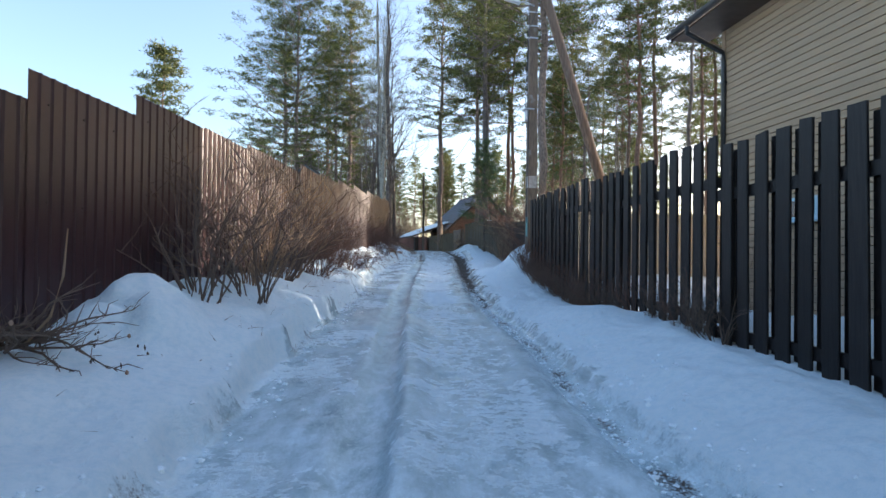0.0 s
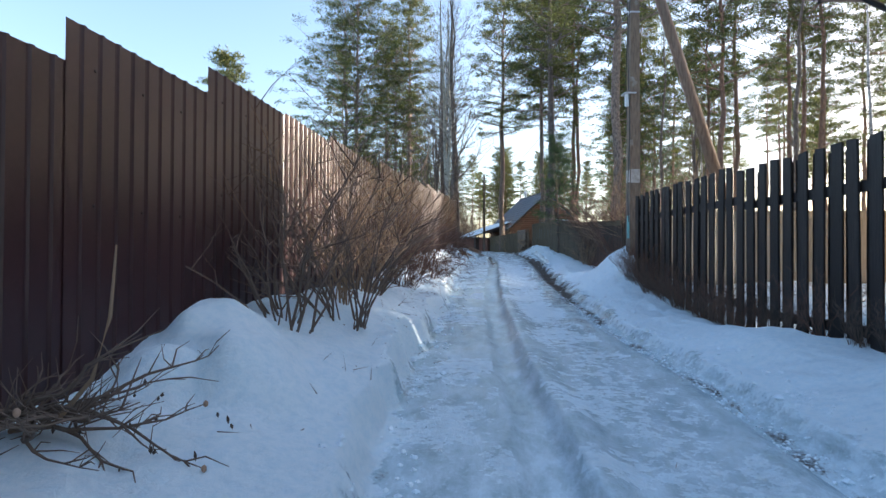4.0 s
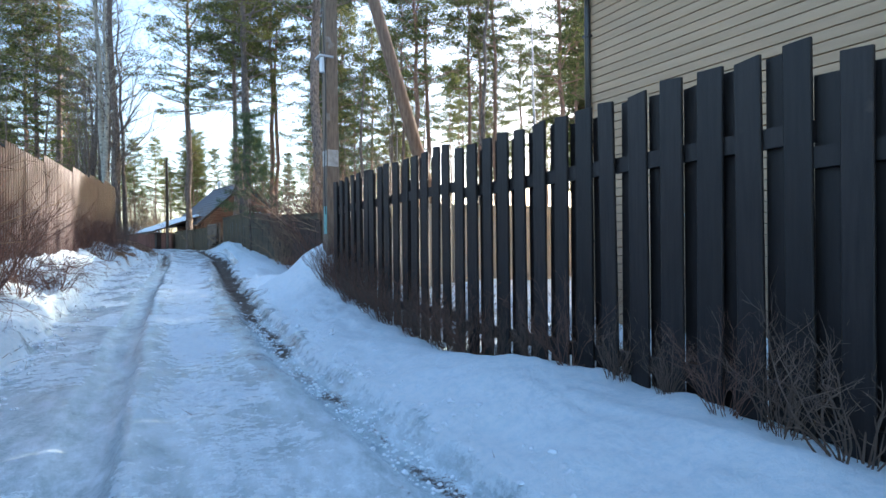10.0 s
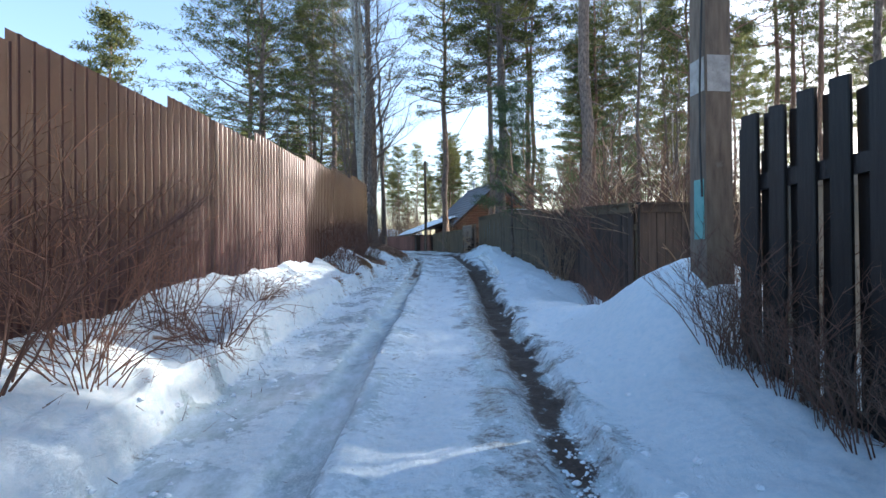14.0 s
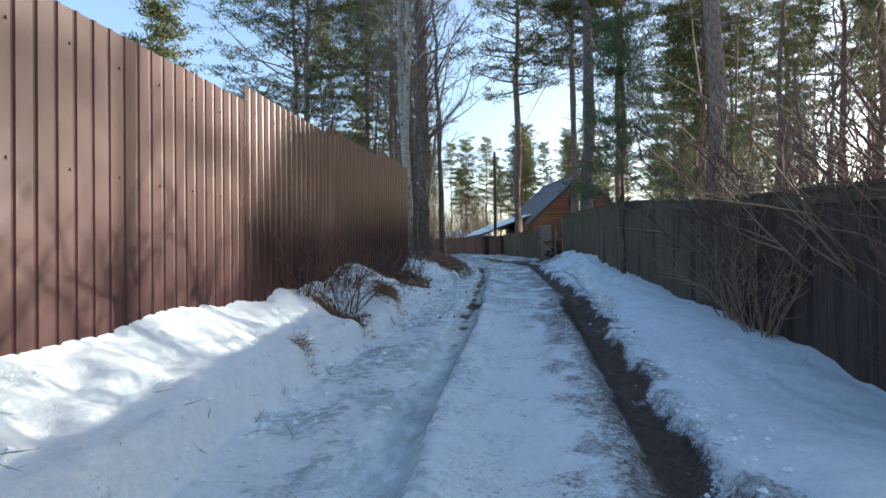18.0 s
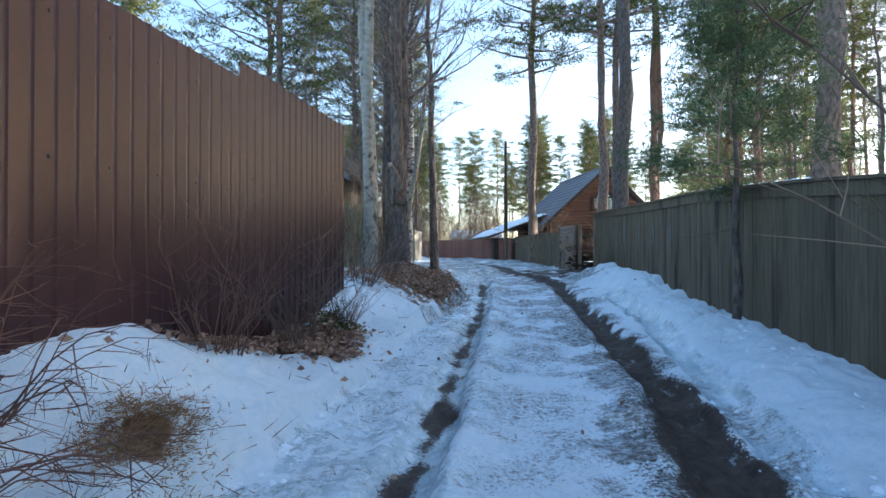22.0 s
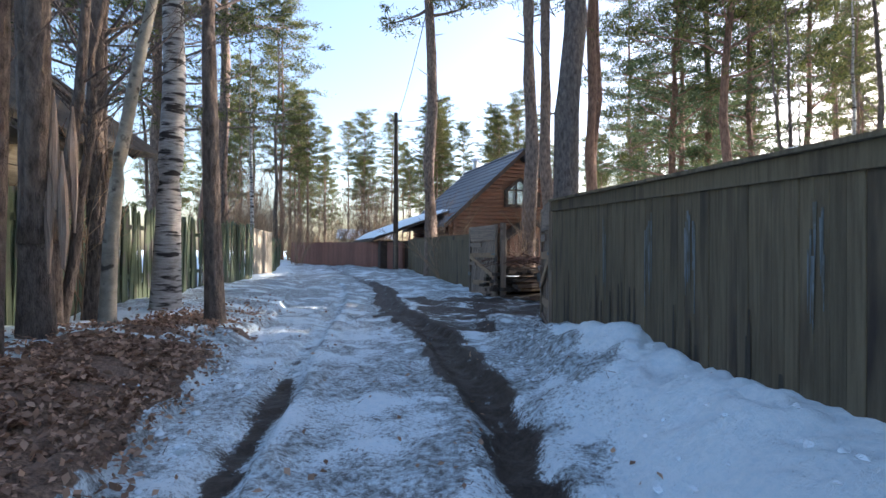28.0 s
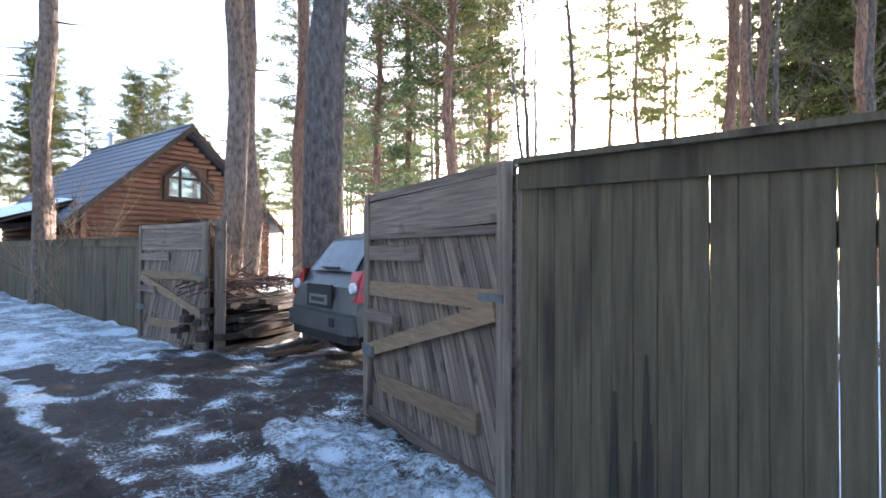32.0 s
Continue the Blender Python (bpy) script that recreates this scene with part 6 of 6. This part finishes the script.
for i in range(4):
    plant(SPRUCY if i % 3 else BROAD, 13.5 + 1.7 * i + rnd.uniform(-1, 1), rnd.uniform(60, 76), rnd.uniform(0, 360), rnd.uniform(0.5, 0.75))
thick = pine_proto(8, 25, 0.34, 0.5, 4.4, 40, bark=M_BARK)
tagged(thick, "very thick grey-barked pine beside the gate")
plant(thick, 3.13, 42.65, 0)

# woods all round, leaving the lanes and yards free
rnd = random.Random(77)
spots = []
RIDES = ((8.8, 11.4), (-17.4, -15.2), (-6.4, -5.1))


def grow(x0, x1, y0, y1, n, near):
    tries = 0
    made = 0
    while made < n and tries < n * 40:
        tries += 1
        x, y = rnd.uniform(x0, x1), rnd.uniform(y0, y1)
        if any((x - a) ** 2 + (y - b) ** 2 < near ** 2 for a, b in spots):
            continue
        if -2 < x - (-0.14 * (y - 50)) < 9 and 52 < y < 70:        # log house plot and bend
            continue
        across = (x + 2.7) * math.cos(radians(SUN_AZ)) - (y - 18.5) * math.sin(radians(SUN_AZ))
        clearing = x > 0 and -2.4 < across < 3.0        # the clearing through which the low sun reaches the fence
        if clearing and rnd.random() < 0.75:
            continue
        if y > 10 and x < -0.4 * y - 0.5:        # open sky over the fence
            continue
        if 5 < y < 75 and x < -0.1 * y - 3 and rnd.random() < 0.7:        # thin wood behind the cottage
            continue
        spots.append((x, y))
        made += 1
        q = rnd.random()
        proto = rnd.choice(BARE) if clearing else rnd.choice(BARE if q > 0.72 else TALL) if x > 8 and y > 8 else rnd.choice(TALL) if q < 0.55 else rnd.choice(DENSE) if q < 0.85 else rnd.choice(BARE)
        turn, size = rnd.uniform(0, 360), rnd.uniform(0.75, 1.1)
        if y > 10 and x < -0.33 * y:        # the wood ends here
            continue
        if x > 8 and y < 62 and 0.36 < x / max(1, y - 5) < 0.73 and made % 5 < 2:        # open strip of wood
            continue
        if x > 3 and any(a < across < b for a, b in RIDES):        # gaps that let the low sun through
            continue
        if y > 70 and -16 < x < 26:        # lower young wood beyond the bend
            proto, size = TALL[made % 4], size * 0.58
        plant(proto, x, y, turn, size)


# tall dense pines added out of view towards the low sun, to shade the lane
for x, foot, rz, s in ((33, 22.9, 200, 1.0), (32, 23.6, 80, 1.0), (33, 26.6, 300, 1.1), (32, 27.6, 70, 1.1), (39, 23.3, 280, 1.15), (38, 27.2, 20, 1.2), (39, 28.2, 100, 1.2), (36, 29.6, 40, 1.15), (40, 31.0, 140, 1.2)):
    plant(DENSE[1], x, foot + (x + 2.7) / math.tan(radians(SUN_AZ)), rz, s)
# two smaller, sparser pines added to shade the metal fence further back
plant(TALL[0], 15, 20.7, 40, 0.6)
plant(TALL[2], 18.5, 22.2, 140, 0.65)
grow(9, 26, 22, 62, 34, 2.6)
grow(26, 60, 10, 110, 62, 3.2)
grow(-16, 26, 72, 112, 46, 2.8)
grow(-40, -9, 46, 110, 26, 3.2)
grow(-40, -14, -30, 24, 10, 5)
grow(12, 50, -40, 8, 16, 5)
grow(-30, 30, -60, -20, 14, 5)

# lane-side trees
aspen = bare_proto(41, 14, 0.13, 0.35, 22, 2.8, M_ASPEN, "aspen_tree", "pale-barked aspen forking above the picket tops", lean=0.05, forks=2, fork_at=1.15, flare=1.25, gnarl=0.05)
plant(aspen, -3.14, 30.3, 0)
old = bare_proto(42, 16, 0.17, 0.2, 34, 4.4, M_ALDER, "old_tree", "thick rough-barked old tree forking above head height", lean=0.035, gnarl=0.16, flare=1.5, forks=2, fork_at=1.75, az=2.2, plates=60)
part("broken_stub", Buf().tube([(-0.1, -0.04, 1.75), (-0.2, -0.07, 2.05), (-0.3, -0.1, 2.25)], [0.09, 0.07, 0.06], 9, 0.12, random.Random(2)), M_ALDER, old)
part("stub_wood", Buf().tube([(-0.295, -0.1, 2.24), (-0.33, -0.11, 2.3), (-0.36, -0.115, 2.31)], [0.055, 0.05, 0.02], 8, 0.15, random.Random(4)), M_RAWWOOD, old, "pale torn end of a broken limb")
plant(old, -2.95, 31.95, 0)
plant(old, -4.75, 36.6, 200, 0.7)
torn = bare_proto(44, 15, 0.135, 0.2, 30, 4.0, M_ALDER, "torn_tree", "old tree with its bark torn off in pale strips", lean=0.02, gnarl=0.14, wob=0.02, az=3.4, forks=2, fork_at=1.2, plates=24)
rnd = random.Random(3)
for k in range(9):
    a, z0, ln = rnd.uniform(-2.6, -0.2), rnd.uniform(0.5, 1.5), rnd.uniform(0.5, 1.2)
    path = [Vector((0.13 * math.cos(a) - 0.02 * (z0 + ln * u), 0.13 * math.sin(a), z0 + ln * u)) for u in (0, 0.3, 0.7, 1)]
    part("torn_strip", Buf().tube(path, [0.012, 0.04, 0.035, 0.008], 6, 0.25, rnd), M_RAWWOOD, torn, "torn pale inner wood")
plant(torn, -3.68, 34.5, 0)
slant = bare_proto(45, 8.5, 0.075, 0.45, 14, 1.5, M_ASPEN, "young_aspen", "thin young aspen leaning over the bank", lean=0.13, az=0.1, flare=1.2)
plant(slant, -3.75, 35.3, 0)
birch = bare_proto(43, 16, 0.19, 0.35, 26, 3.2, M_BIRCHBARK, "birch_tree", "birch with white bark marked in black", lean=0.02, twig=M_ALDER)
plant(birch, -4.3, 37.8, 0)
plant(BARE[0], -3.19, 36.9, 10, 0.95)
plant(BARE[0], -3.45, 33.3, 200, 0.6)
plant(BARE[2], -4.0, 33.6, 40, 0.9)
plant(BARE[2], -4.5, 35.4, 250, 0.85)
plant(BARE[2], -6.5, 46.0, 160, 0.9)
plant(BARE[1], -7.5, 52.0, 60, 0.9)
plant(BARE[0], -8.0, 57.0, 290, 0.9)
for x, y, k, s in ((-9.5, 41.0, 2, 1.0), (-10.5, 50, 2, 1), (-8.8, 47.5, 0, 0.9), (9.5, 22.0, 0, 0.9), (12.5, 40, 2, 1.1), (9.2, 36.8, 0, 1.0)):
    plant(BARE[k], x, y, (x * 97 + y * 31) % 360, s)

# ---- bushes ----
BUSH_TAN = bush_proto(51, 20, 1.5, 0.65, M_TANTWIG, "tall tan leafless bush growing out of the snow", 0.008, 7, arch=0.06)
BUSH_BROWN = bush_proto(52, 20, 1.4, 1.0, M_TWIG, "brown leafless bush against the metal fence", 0.0085, 6, arch=0.14)
BUSH_RED = bush_proto(53, 26, 1.1, 0.8, M_REDTWIG, "dense reddish leafless bush on the snow bank", 0.005, 8)
BUSH_ARCH = bush_proto(54, 38, 1.0, 1.3, M_REDTWIG, "arching bramble stems bent over the snow", 0.005, 6, arch=0.4)
BUSH_LOW = bush_proto(55, 36, 0.8, 0.3, M_TWIG, "low dead stems along the fence foot", 0.0038, 4)
for b, x, y, rz, s in ((BUSH_BROWN, -2.45, 5.7, 0, 1.2), (BUSH_BROWN, -2.2, 6.4, 75, 1.0), (BUSH_TAN, -2.4, 7.1, 20, 1.1), (BUSH_TAN, -2.4, 7.8, 130, 1.15), (BUSH_BROWN, -2.5, 8.6, 200, 1.1), (BUSH_TAN, -2.6, 9.5, 250, 1.0), (BUSH_RED, -2.55, 10.2, 10, 1.05),
                       (BUSH_RED, -2.45, 11.1, 70, 1.1), (BUSH_RED, -2.4, 12.1, 160, 1.15), (BUSH_RED, -2.45, 13.0, 220, 1.1), (BUSH_RED, -2.5, 14.3, 300, 1.0), (BUSH_ARCH, -2.15, 12.6, 0, 0.95), (BUSH_ARCH, -2.05, 14.2, 100, 1.0), (BUSH_ARCH, -2.35, 10.4, 200, 1.0),
                       (BUSH_ARCH, -2.3, 16.0, 250, 0.8), (BUSH_ARCH, -2.3, 21.5, 40, 1.15), (BUSH_ARCH, -2.45, 22.1, 140, 1.0), (BUSH_RED, -2.6, 20.95, 60, 0.8), (BUSH_RED, -2.55, 21.6, 0, 0.75), (BUSH_RED, -2.4, 23.9, 0, 0.85), (BUSH_BROWN, -2.4, 25.2, 40, 0.8), (BUSH_LOW, -2.25, 26.1, 140, 0.8), (BUSH_LOW, -2.3, 24.8, 0, 0.85),
                       (BUSH_BROWN, -2.6, 27.8, 210, 0.8), (BUSH_LOW, -2.5, 29.0, 210, 1.0)):
    plant(b, x, y, rz, s, gz(x, y))
rnd = random.Random(8)
for i in range(34):
    if i < 12 and i % 2:
        continue
    y = 6.2 + i * 0.22
    x = 3.62 - (y + 2) * 0.0971 - 0.14 + rnd.uniform(-0.05, 0.05)
    plant(BUSH_LOW if i % 3 else BUSH_RED, x, y, rnd.uniform(0, 360), rnd.uniform(0.8, 1.2) * (1 if i % 3 else 0.75) * (0.75 + 0.35 * i / 33), gz(x, y))
for b, x, y, rz, s in ((BUSH_BROWN, 2.74, 5.6, 30, 0.5), (BUSH_LOW, 2.7, 5.9, 130, 1.0), (BUSH_RED, 2.2, 17.8, 30, 0.6), (BUSH_RED, 2.35, 18.4, 130, 0.65), (BUSH_TAN, 2.4, 21.3, 40, 0.95), (BUSH_TAN, 2.35, 22.1, 140, 0.85), (BUSH_RED, 3.4, 19.2, 0, 2.4), (BUSH_TAN, 3.5, 20.6, 90, 2.1), (BUSH_RED, 3.3, 21.8, 200, 2.2), (BUSH_BROWN, 3.4, 23.2, 10, 2.1), (BUSH_TAN, 4.2, 18.9, 150, 2.0), (BUSH_RED, 3.9, 19.9, 15, 2.3), (BUSH_RED, 5.2, 19.3, 75, 2.4), (BUSH_TAN, 5.8, 20.8, 195, 2.1), (BUSH_RED, 4.2, 22.3, 255, 2.3), (BUSH_RED, 6.4, 20.4, 315, 2.2), (BUSH_TAN, 3.6, 24.6, 45, 1.8),
                       (BUSH_RED, 4.6, 20.5, 60, 2.4), (BUSH_TAN, 0.35, 49.5, 60, 1.9), (BUSH_TAN, 2.6, 46.0, 200, 1.7), (BUSH_BROWN, 4.4, 40.5, 250, 1.4), (BUSH_TAN, 5.5, 44.5, 20, 1.8)):
    plant(b, x, y, rz, s, gz(x, y))

# thicket of shoots along the old pickets and at the bend
rnd = random.Random(91)
SHOOTS = bush_proto(58, 14, 1.3, 0.35, M_TANTWIG, "thicket of thin upright leafless shoots", 0.006, 7, "sapling_thicket")
for i in range(8):
    y = 51 + i * 1.3 + rnd.uniform(-0.5, 0.5)
    x = float(left_edge(y)) - rnd.uniform(1.3, 2.4)
    plant(SHOOTS, x, y, rnd.uniform(0, 360), rnd.uniform(1.2, 2.0), gz(x, y))
for x, y, s in ((-4.6, 33.0, 1.3), (-4.9, 36.6, 1.5)):
    plant(SHOOTS, x, y, x * 50 % 360, s, gz(x, y))
for i in range(30):
    x, y = rnd.uniform(-16, -3), rnd.uniform(62, 74)
    plant(SHOOTS, x, y, rnd.uniform(0, 360), rnd.uniform(2.2, 3.6), gz(x, y))
for i in range(8):
    x, y = rnd.uniform(-14, 6), rnd.uniform(74, 84)
    plant(TALL[i % 4], x, y, rnd.uniform(0, 360), rnd.uniform(0.4, 0.6))

# young soft pine standing at the grey fence
young = pine_proto(61, 5.4, 0.045, 0.28, 1.25, 36, 7, 60, 0.0, M_ALDER, M_NEEDLE2, (0.1, 0.2), 0.014, 2, 0.5)
tagged(young, "young slender pine with soft needles at the grey fence")
plant(young, 1.98, 27.1, 0)


# ---- small things on the ground ----
def litter(name, mat, cx, cy, sx, sy, n, size, label, category, seed, blades=False, lift=0.0, bank=False):
    rs = np.random.RandomState(seed)
    x, y = cx + rs.normal(size=n) * sx, cy + rs.normal(size=n) * sy
    if bank:
        keep = (x < left_edge(y) - 0.03 + 0.1 * rs.normal(size=n)) & (lattice(x, y, 0.5, 51) + 0.6 * lattice(x, y, 0.2, 52) + 0.3 * rs.normal(size=n) > -0.35) & (bump2(x, y, -3.5, 29.6, 0.5, 1.2) < 0.5) & (y > 28.3 + 0.5 * (x + 2.6) ** 2 + 0.25 * rs.normal(size=n))
        x, y = x[keep], y[keep]
        n = len(x)
    z = ground_z(x, y) + lift * rs.uniform(0, 1, n) + 0.008
    c = np.stack([x, y, z], 1) - np.array([cx, cy, 0])
    buf = Buf()
    if blades:
        e = c + rs.normal(size=(n, 3)) * np.array([1, 1, 0.45]) * size + np.array([0, 0, size * 0.4])
        buf.blades(c, e, 0.006, rs)
    else:
        buf.leaves(c, size, rs)
    single(name, buf, mat, at(cx, cy, 0), label, category, kind="stuff")


litter("leaf_litter", M_LEAF, -2.35, 30.6, 0.6, 1.3, 21000, 0.027, "dead brown leaves heaped on the bank", "leaves", 1, lift=0.05, bank=True)
litter("leaf_litter", M_LEAF, -2.24, 25.3, 0.16, 0.3, 3000, 0.032, "dead leaves caught under the bushes", "leaves", 2, lift=0.1)
litter("leaf_litter", M_LEAF, -3.5, 36.2, 0.35, 1.6, 1800, 0.034, "dead leaves under the trees", "leaves", 3, lift=0.03)
litter("leaf_litter", M_LEAF, -2.5, 24.8, 0.09, 0.55, 1500, 0.03, "dead leaves along the foot of the metal fence", "leaves", 35, lift=0.06)
litter("moss", M_MOSS, -2.35, 26.0, 0.12, 0.14, 500, 0.03, "green moss under the bushes", "moss", 36, lift=0.05)
litter("dry_grass", M_STRAW, -2.02, 22.65, 0.1, 0.2, 2600, 0.04, "tuft of dry straw-coloured grass", "grass", 4, True, 0.03)
litter("dry_grass", M_STRAW, -2.22, 21.25, 0.15, 0.1, 1700, 0.04, "matted dead grass in a melted hollow", "grass", 5, True, 0.03)
litter("dry_grass", M_STRAW, -2.05, 19.67, 0.05, 0.05, 160, 0.07, "small tuft of dry grass in a snow hollow", "grass", 6, True, 0.03)
litter("leaf_litter", M_LEAF, -2.75, 33.6, 0.32, 0.75, 4000, 0.034, "dead brown leaves between the trunks", "leaves", 32, lift=0.04, bank=True)
litter("leaf_litter", M_LEAF, -2.22, 21.25, 0.13, 0.1, 600, 0.028, "dead leaves in a melted hollow", "leaves", 31, lift=0.04)
litter("moss", M_MOSS, -1.95, 29.2, 0.1, 0.12, 500, 0.03, "green moss on the bank", "moss", 7)
litter("moss", M_MOSS, -2.1, 30.9, 0.14, 0.12, 500, 0.03, "green moss on the bank", "moss", 8)
litter("moss", M_MOSS, 2.62, 9.0, 0.05, 0.25, 500, 0.03, "yellow-green moss under the pickets", "moss", 9)
litter("scattered_leaves", M_LEAF, -0.8, 31.0, 1.1, 3.5, 260, 0.026, "single dead leaves strewn over the dirty snow", "leaves", 33)
litter("fallen_twigs", M_TWIG, -0.2, 24.0, 1.1, 7.0, 260, 0.05, "bits of twig and bark on the packed snow", "twigs", 34, True)
litter("fallen_twigs", M_TWIG, -1.6, 26.0, 0.5, 4.0, 260, 0.09, "scattered twigs on the snow", "twigs", 10, True)
litter("fallen_twigs", M_TWIG, -1.9, 12.0, 0.25, 5.0, 200, 0.09, "scattered twigs on the snow", "twigs", 11, True)


def branch_heap():
    """Cut thorny branches fanning out from a torn root over the snow, with dry hips."""
    rnd = random.Random(14)
    T = thing("branch_heap", at(-2.76, 3.5, gz(-2.76, 3.5)), "heap of cut dry branches lying on the snow", "branches")
    for k in range(34):
        root = k > 13
        a = rnd.uniform(-2.0, 2.0) if root else rnd.uniform(-0.9, 0.85)
        p = Vector((rnd.uniform(-0.1, 0.12), rnd.uniform(-0.12, 0.12), rnd.uniform(0, 0.1)))
        ln = rnd.uniform(0.15, 0.45) if root else rnd.uniform(0.45, 1.05)
        d = Vector((math.cos(a), math.sin(a), rnd.uniform(0.1, 0.9) if root else rnd.uniform(-0.05, 0.2))).normalized()
        path, n = [p], 8
        for q in range(n):
            d = (d + Vector((rnd.uniform(-0.5, 0.5), rnd.uniform(-0.5, 0.5), rnd.uniform(-0.26, 0.22)))).normalized()
            w = path[-1] + d * ln / n
            w.z = max(w.z, gz(w.x - 2.76, w.y + 3.5) - gz(-2.76, 3.5) + 0.015)
            path.append(w)
        r = rnd.uniform(0.006, 0.01)
        br = part("branch", Buf().tube(path, [r * (1.25 - u / n) for u in range(n + 1)], 6, 0.15, rnd), M_TWIG, T)
        for c in range(3 if root else 8):
            i = rnd.randint(2, n - 1)
            e = (d + Vector((rnd.uniform(-1, 1), rnd.uniform(-1, 1), rnd.uniform(-0.2, 0.9)))).normalized() * rnd.uniform(0.06, 0.26)
            bend = Vector((rnd.uniform(-1, 1), rnd.uniform(-1, 1), rnd.uniform(-1, 1))) * 0.03
            part("twig", Buf().tube([path[i], path[i] + e * 0.5 + bend, path[i] + e], [r * 0.5, r * 0.36, r * 0.15], 4), M_TWIG, br)
        if not root and k % 3 == 0:
            c = path[-1]
            part("rose_hip", Buf().tube([c - Vector((0, 0, 0.014)), c - Vector((0, 0, 0.006)), c + Vector((0, 0, 0.006)), c + Vector((0, 0, 0.014))], [0.004, 0.011, 0.011, 0.004], 7), M_LEAF, T, "shrivelled brown hip", True)
    # shrivelled leaves still hanging on the twigs
    for k in range(16):
        x, y = rnd.uniform(0.15, 0.75), rnd.uniform(-0.1, 0.45)
        c = Vector((x, y, gz(x - 2.76, y + 3.5) - gz(-2.76, 3.5) + rnd.uniform(0.02, 0.12)))
        d = Vector((rnd.uniform(-0.012, 0.012), rnd.uniform(-0.012, 0.012), -rnd.uniform(0.02, 0.04)))
        part("dry_leaf", Buf().tube([c, c + d * 0.5, c + d], [0.002, 0.008, 0.001], 5, 0.3, rnd), M_DARKTRIM, T)
    # one tall arching shoot
    part("shoot", Buf().tube([(0.16, 0.0, 0.05), (0.28, 0.05, 0.22), (0.35, 0.06, 0.48), (0.36, 0.08, 0.78)], [0.011, 0.01, 0.008, 0.004], 6), M_TANTWIG, T)


branch_heap()

# tall dry stalks close to the walker's turning place
stalk = bush_proto(57, 7, 0.95, 0.3, M_STALK, "few tall dry stalks with woody side shoots", 0.013, 1, "dry_stalks")
plant(stalk, -2.75, 2.55, 0, 1.0, gz(-2.75, 2.55))

plant(stalk, -2.74, 2.8, 75, 0.8, gz(-2.74, 2.8))

# crumbs of ice and snow along the gutter rut
rnd = random.Random(19)
lumps = Buf()
for k in range(900):
    y = rnd.uniform(1.5, 13)
    x = float(right_rut(y)) + rnd.gauss(-0.02, 0.08)
    s = rnd.uniform(0.004, 0.016) * (1.8 if rnd.random() < 0.06 else 1)
    c = Vector((x, y, gz(x, y) + s * 0.3))
    lumps.tube([c - Vector((0, 0, s * 0.5)), c + Vector((rnd.uniform(-0.4, 0.4) * s, 0, 0)), c + Vector((0, 0, s * 0.5))], [s * 0.7, s, s * 0.5], 5, 0.45, rnd)
single("ice_crumbs", lumps, M_SNOWLUMP, at(0, 0, 0), "broken crumbs of ice along the rut", "ice", kind="stuff")

# clods of old snow fallen from the banks
rnd = random.Random(29)
clods = Buf()
for k in range(1500):
    y = rnd.uniform(2.0, 37)
    if rnd.random() < 0.5:
        x = float(left_edge(y)) + rnd.gauss(0.06, 0.16)
    else:
        x = float(right_edge(y)) + (rnd.gauss(0.1, 0.15) if y < 24 else rnd.uniform(-0.1, 1.0))
    s = rnd.uniform(0.006, 0.024) * (1.9 if rnd.random() < 0.08 else 1)
    c = Vector((x, y, gz(x, y) + s * 0.25))
    clods.tube([c - Vector((0, 0, s * 0.5)), c + Vector((rnd.uniform(-0.4, 0.4) * s, 0, 0)), c + Vector((0, 0, s * 0.5))], [s * 0.8, s, s * 0.45], 6, 0.4, rnd)
single("snow_clods", clods, M_SNOWLUMP, at(0, 0, 0), "crumbled clods of old snow along the bank edges", "snow", kind="stuff")
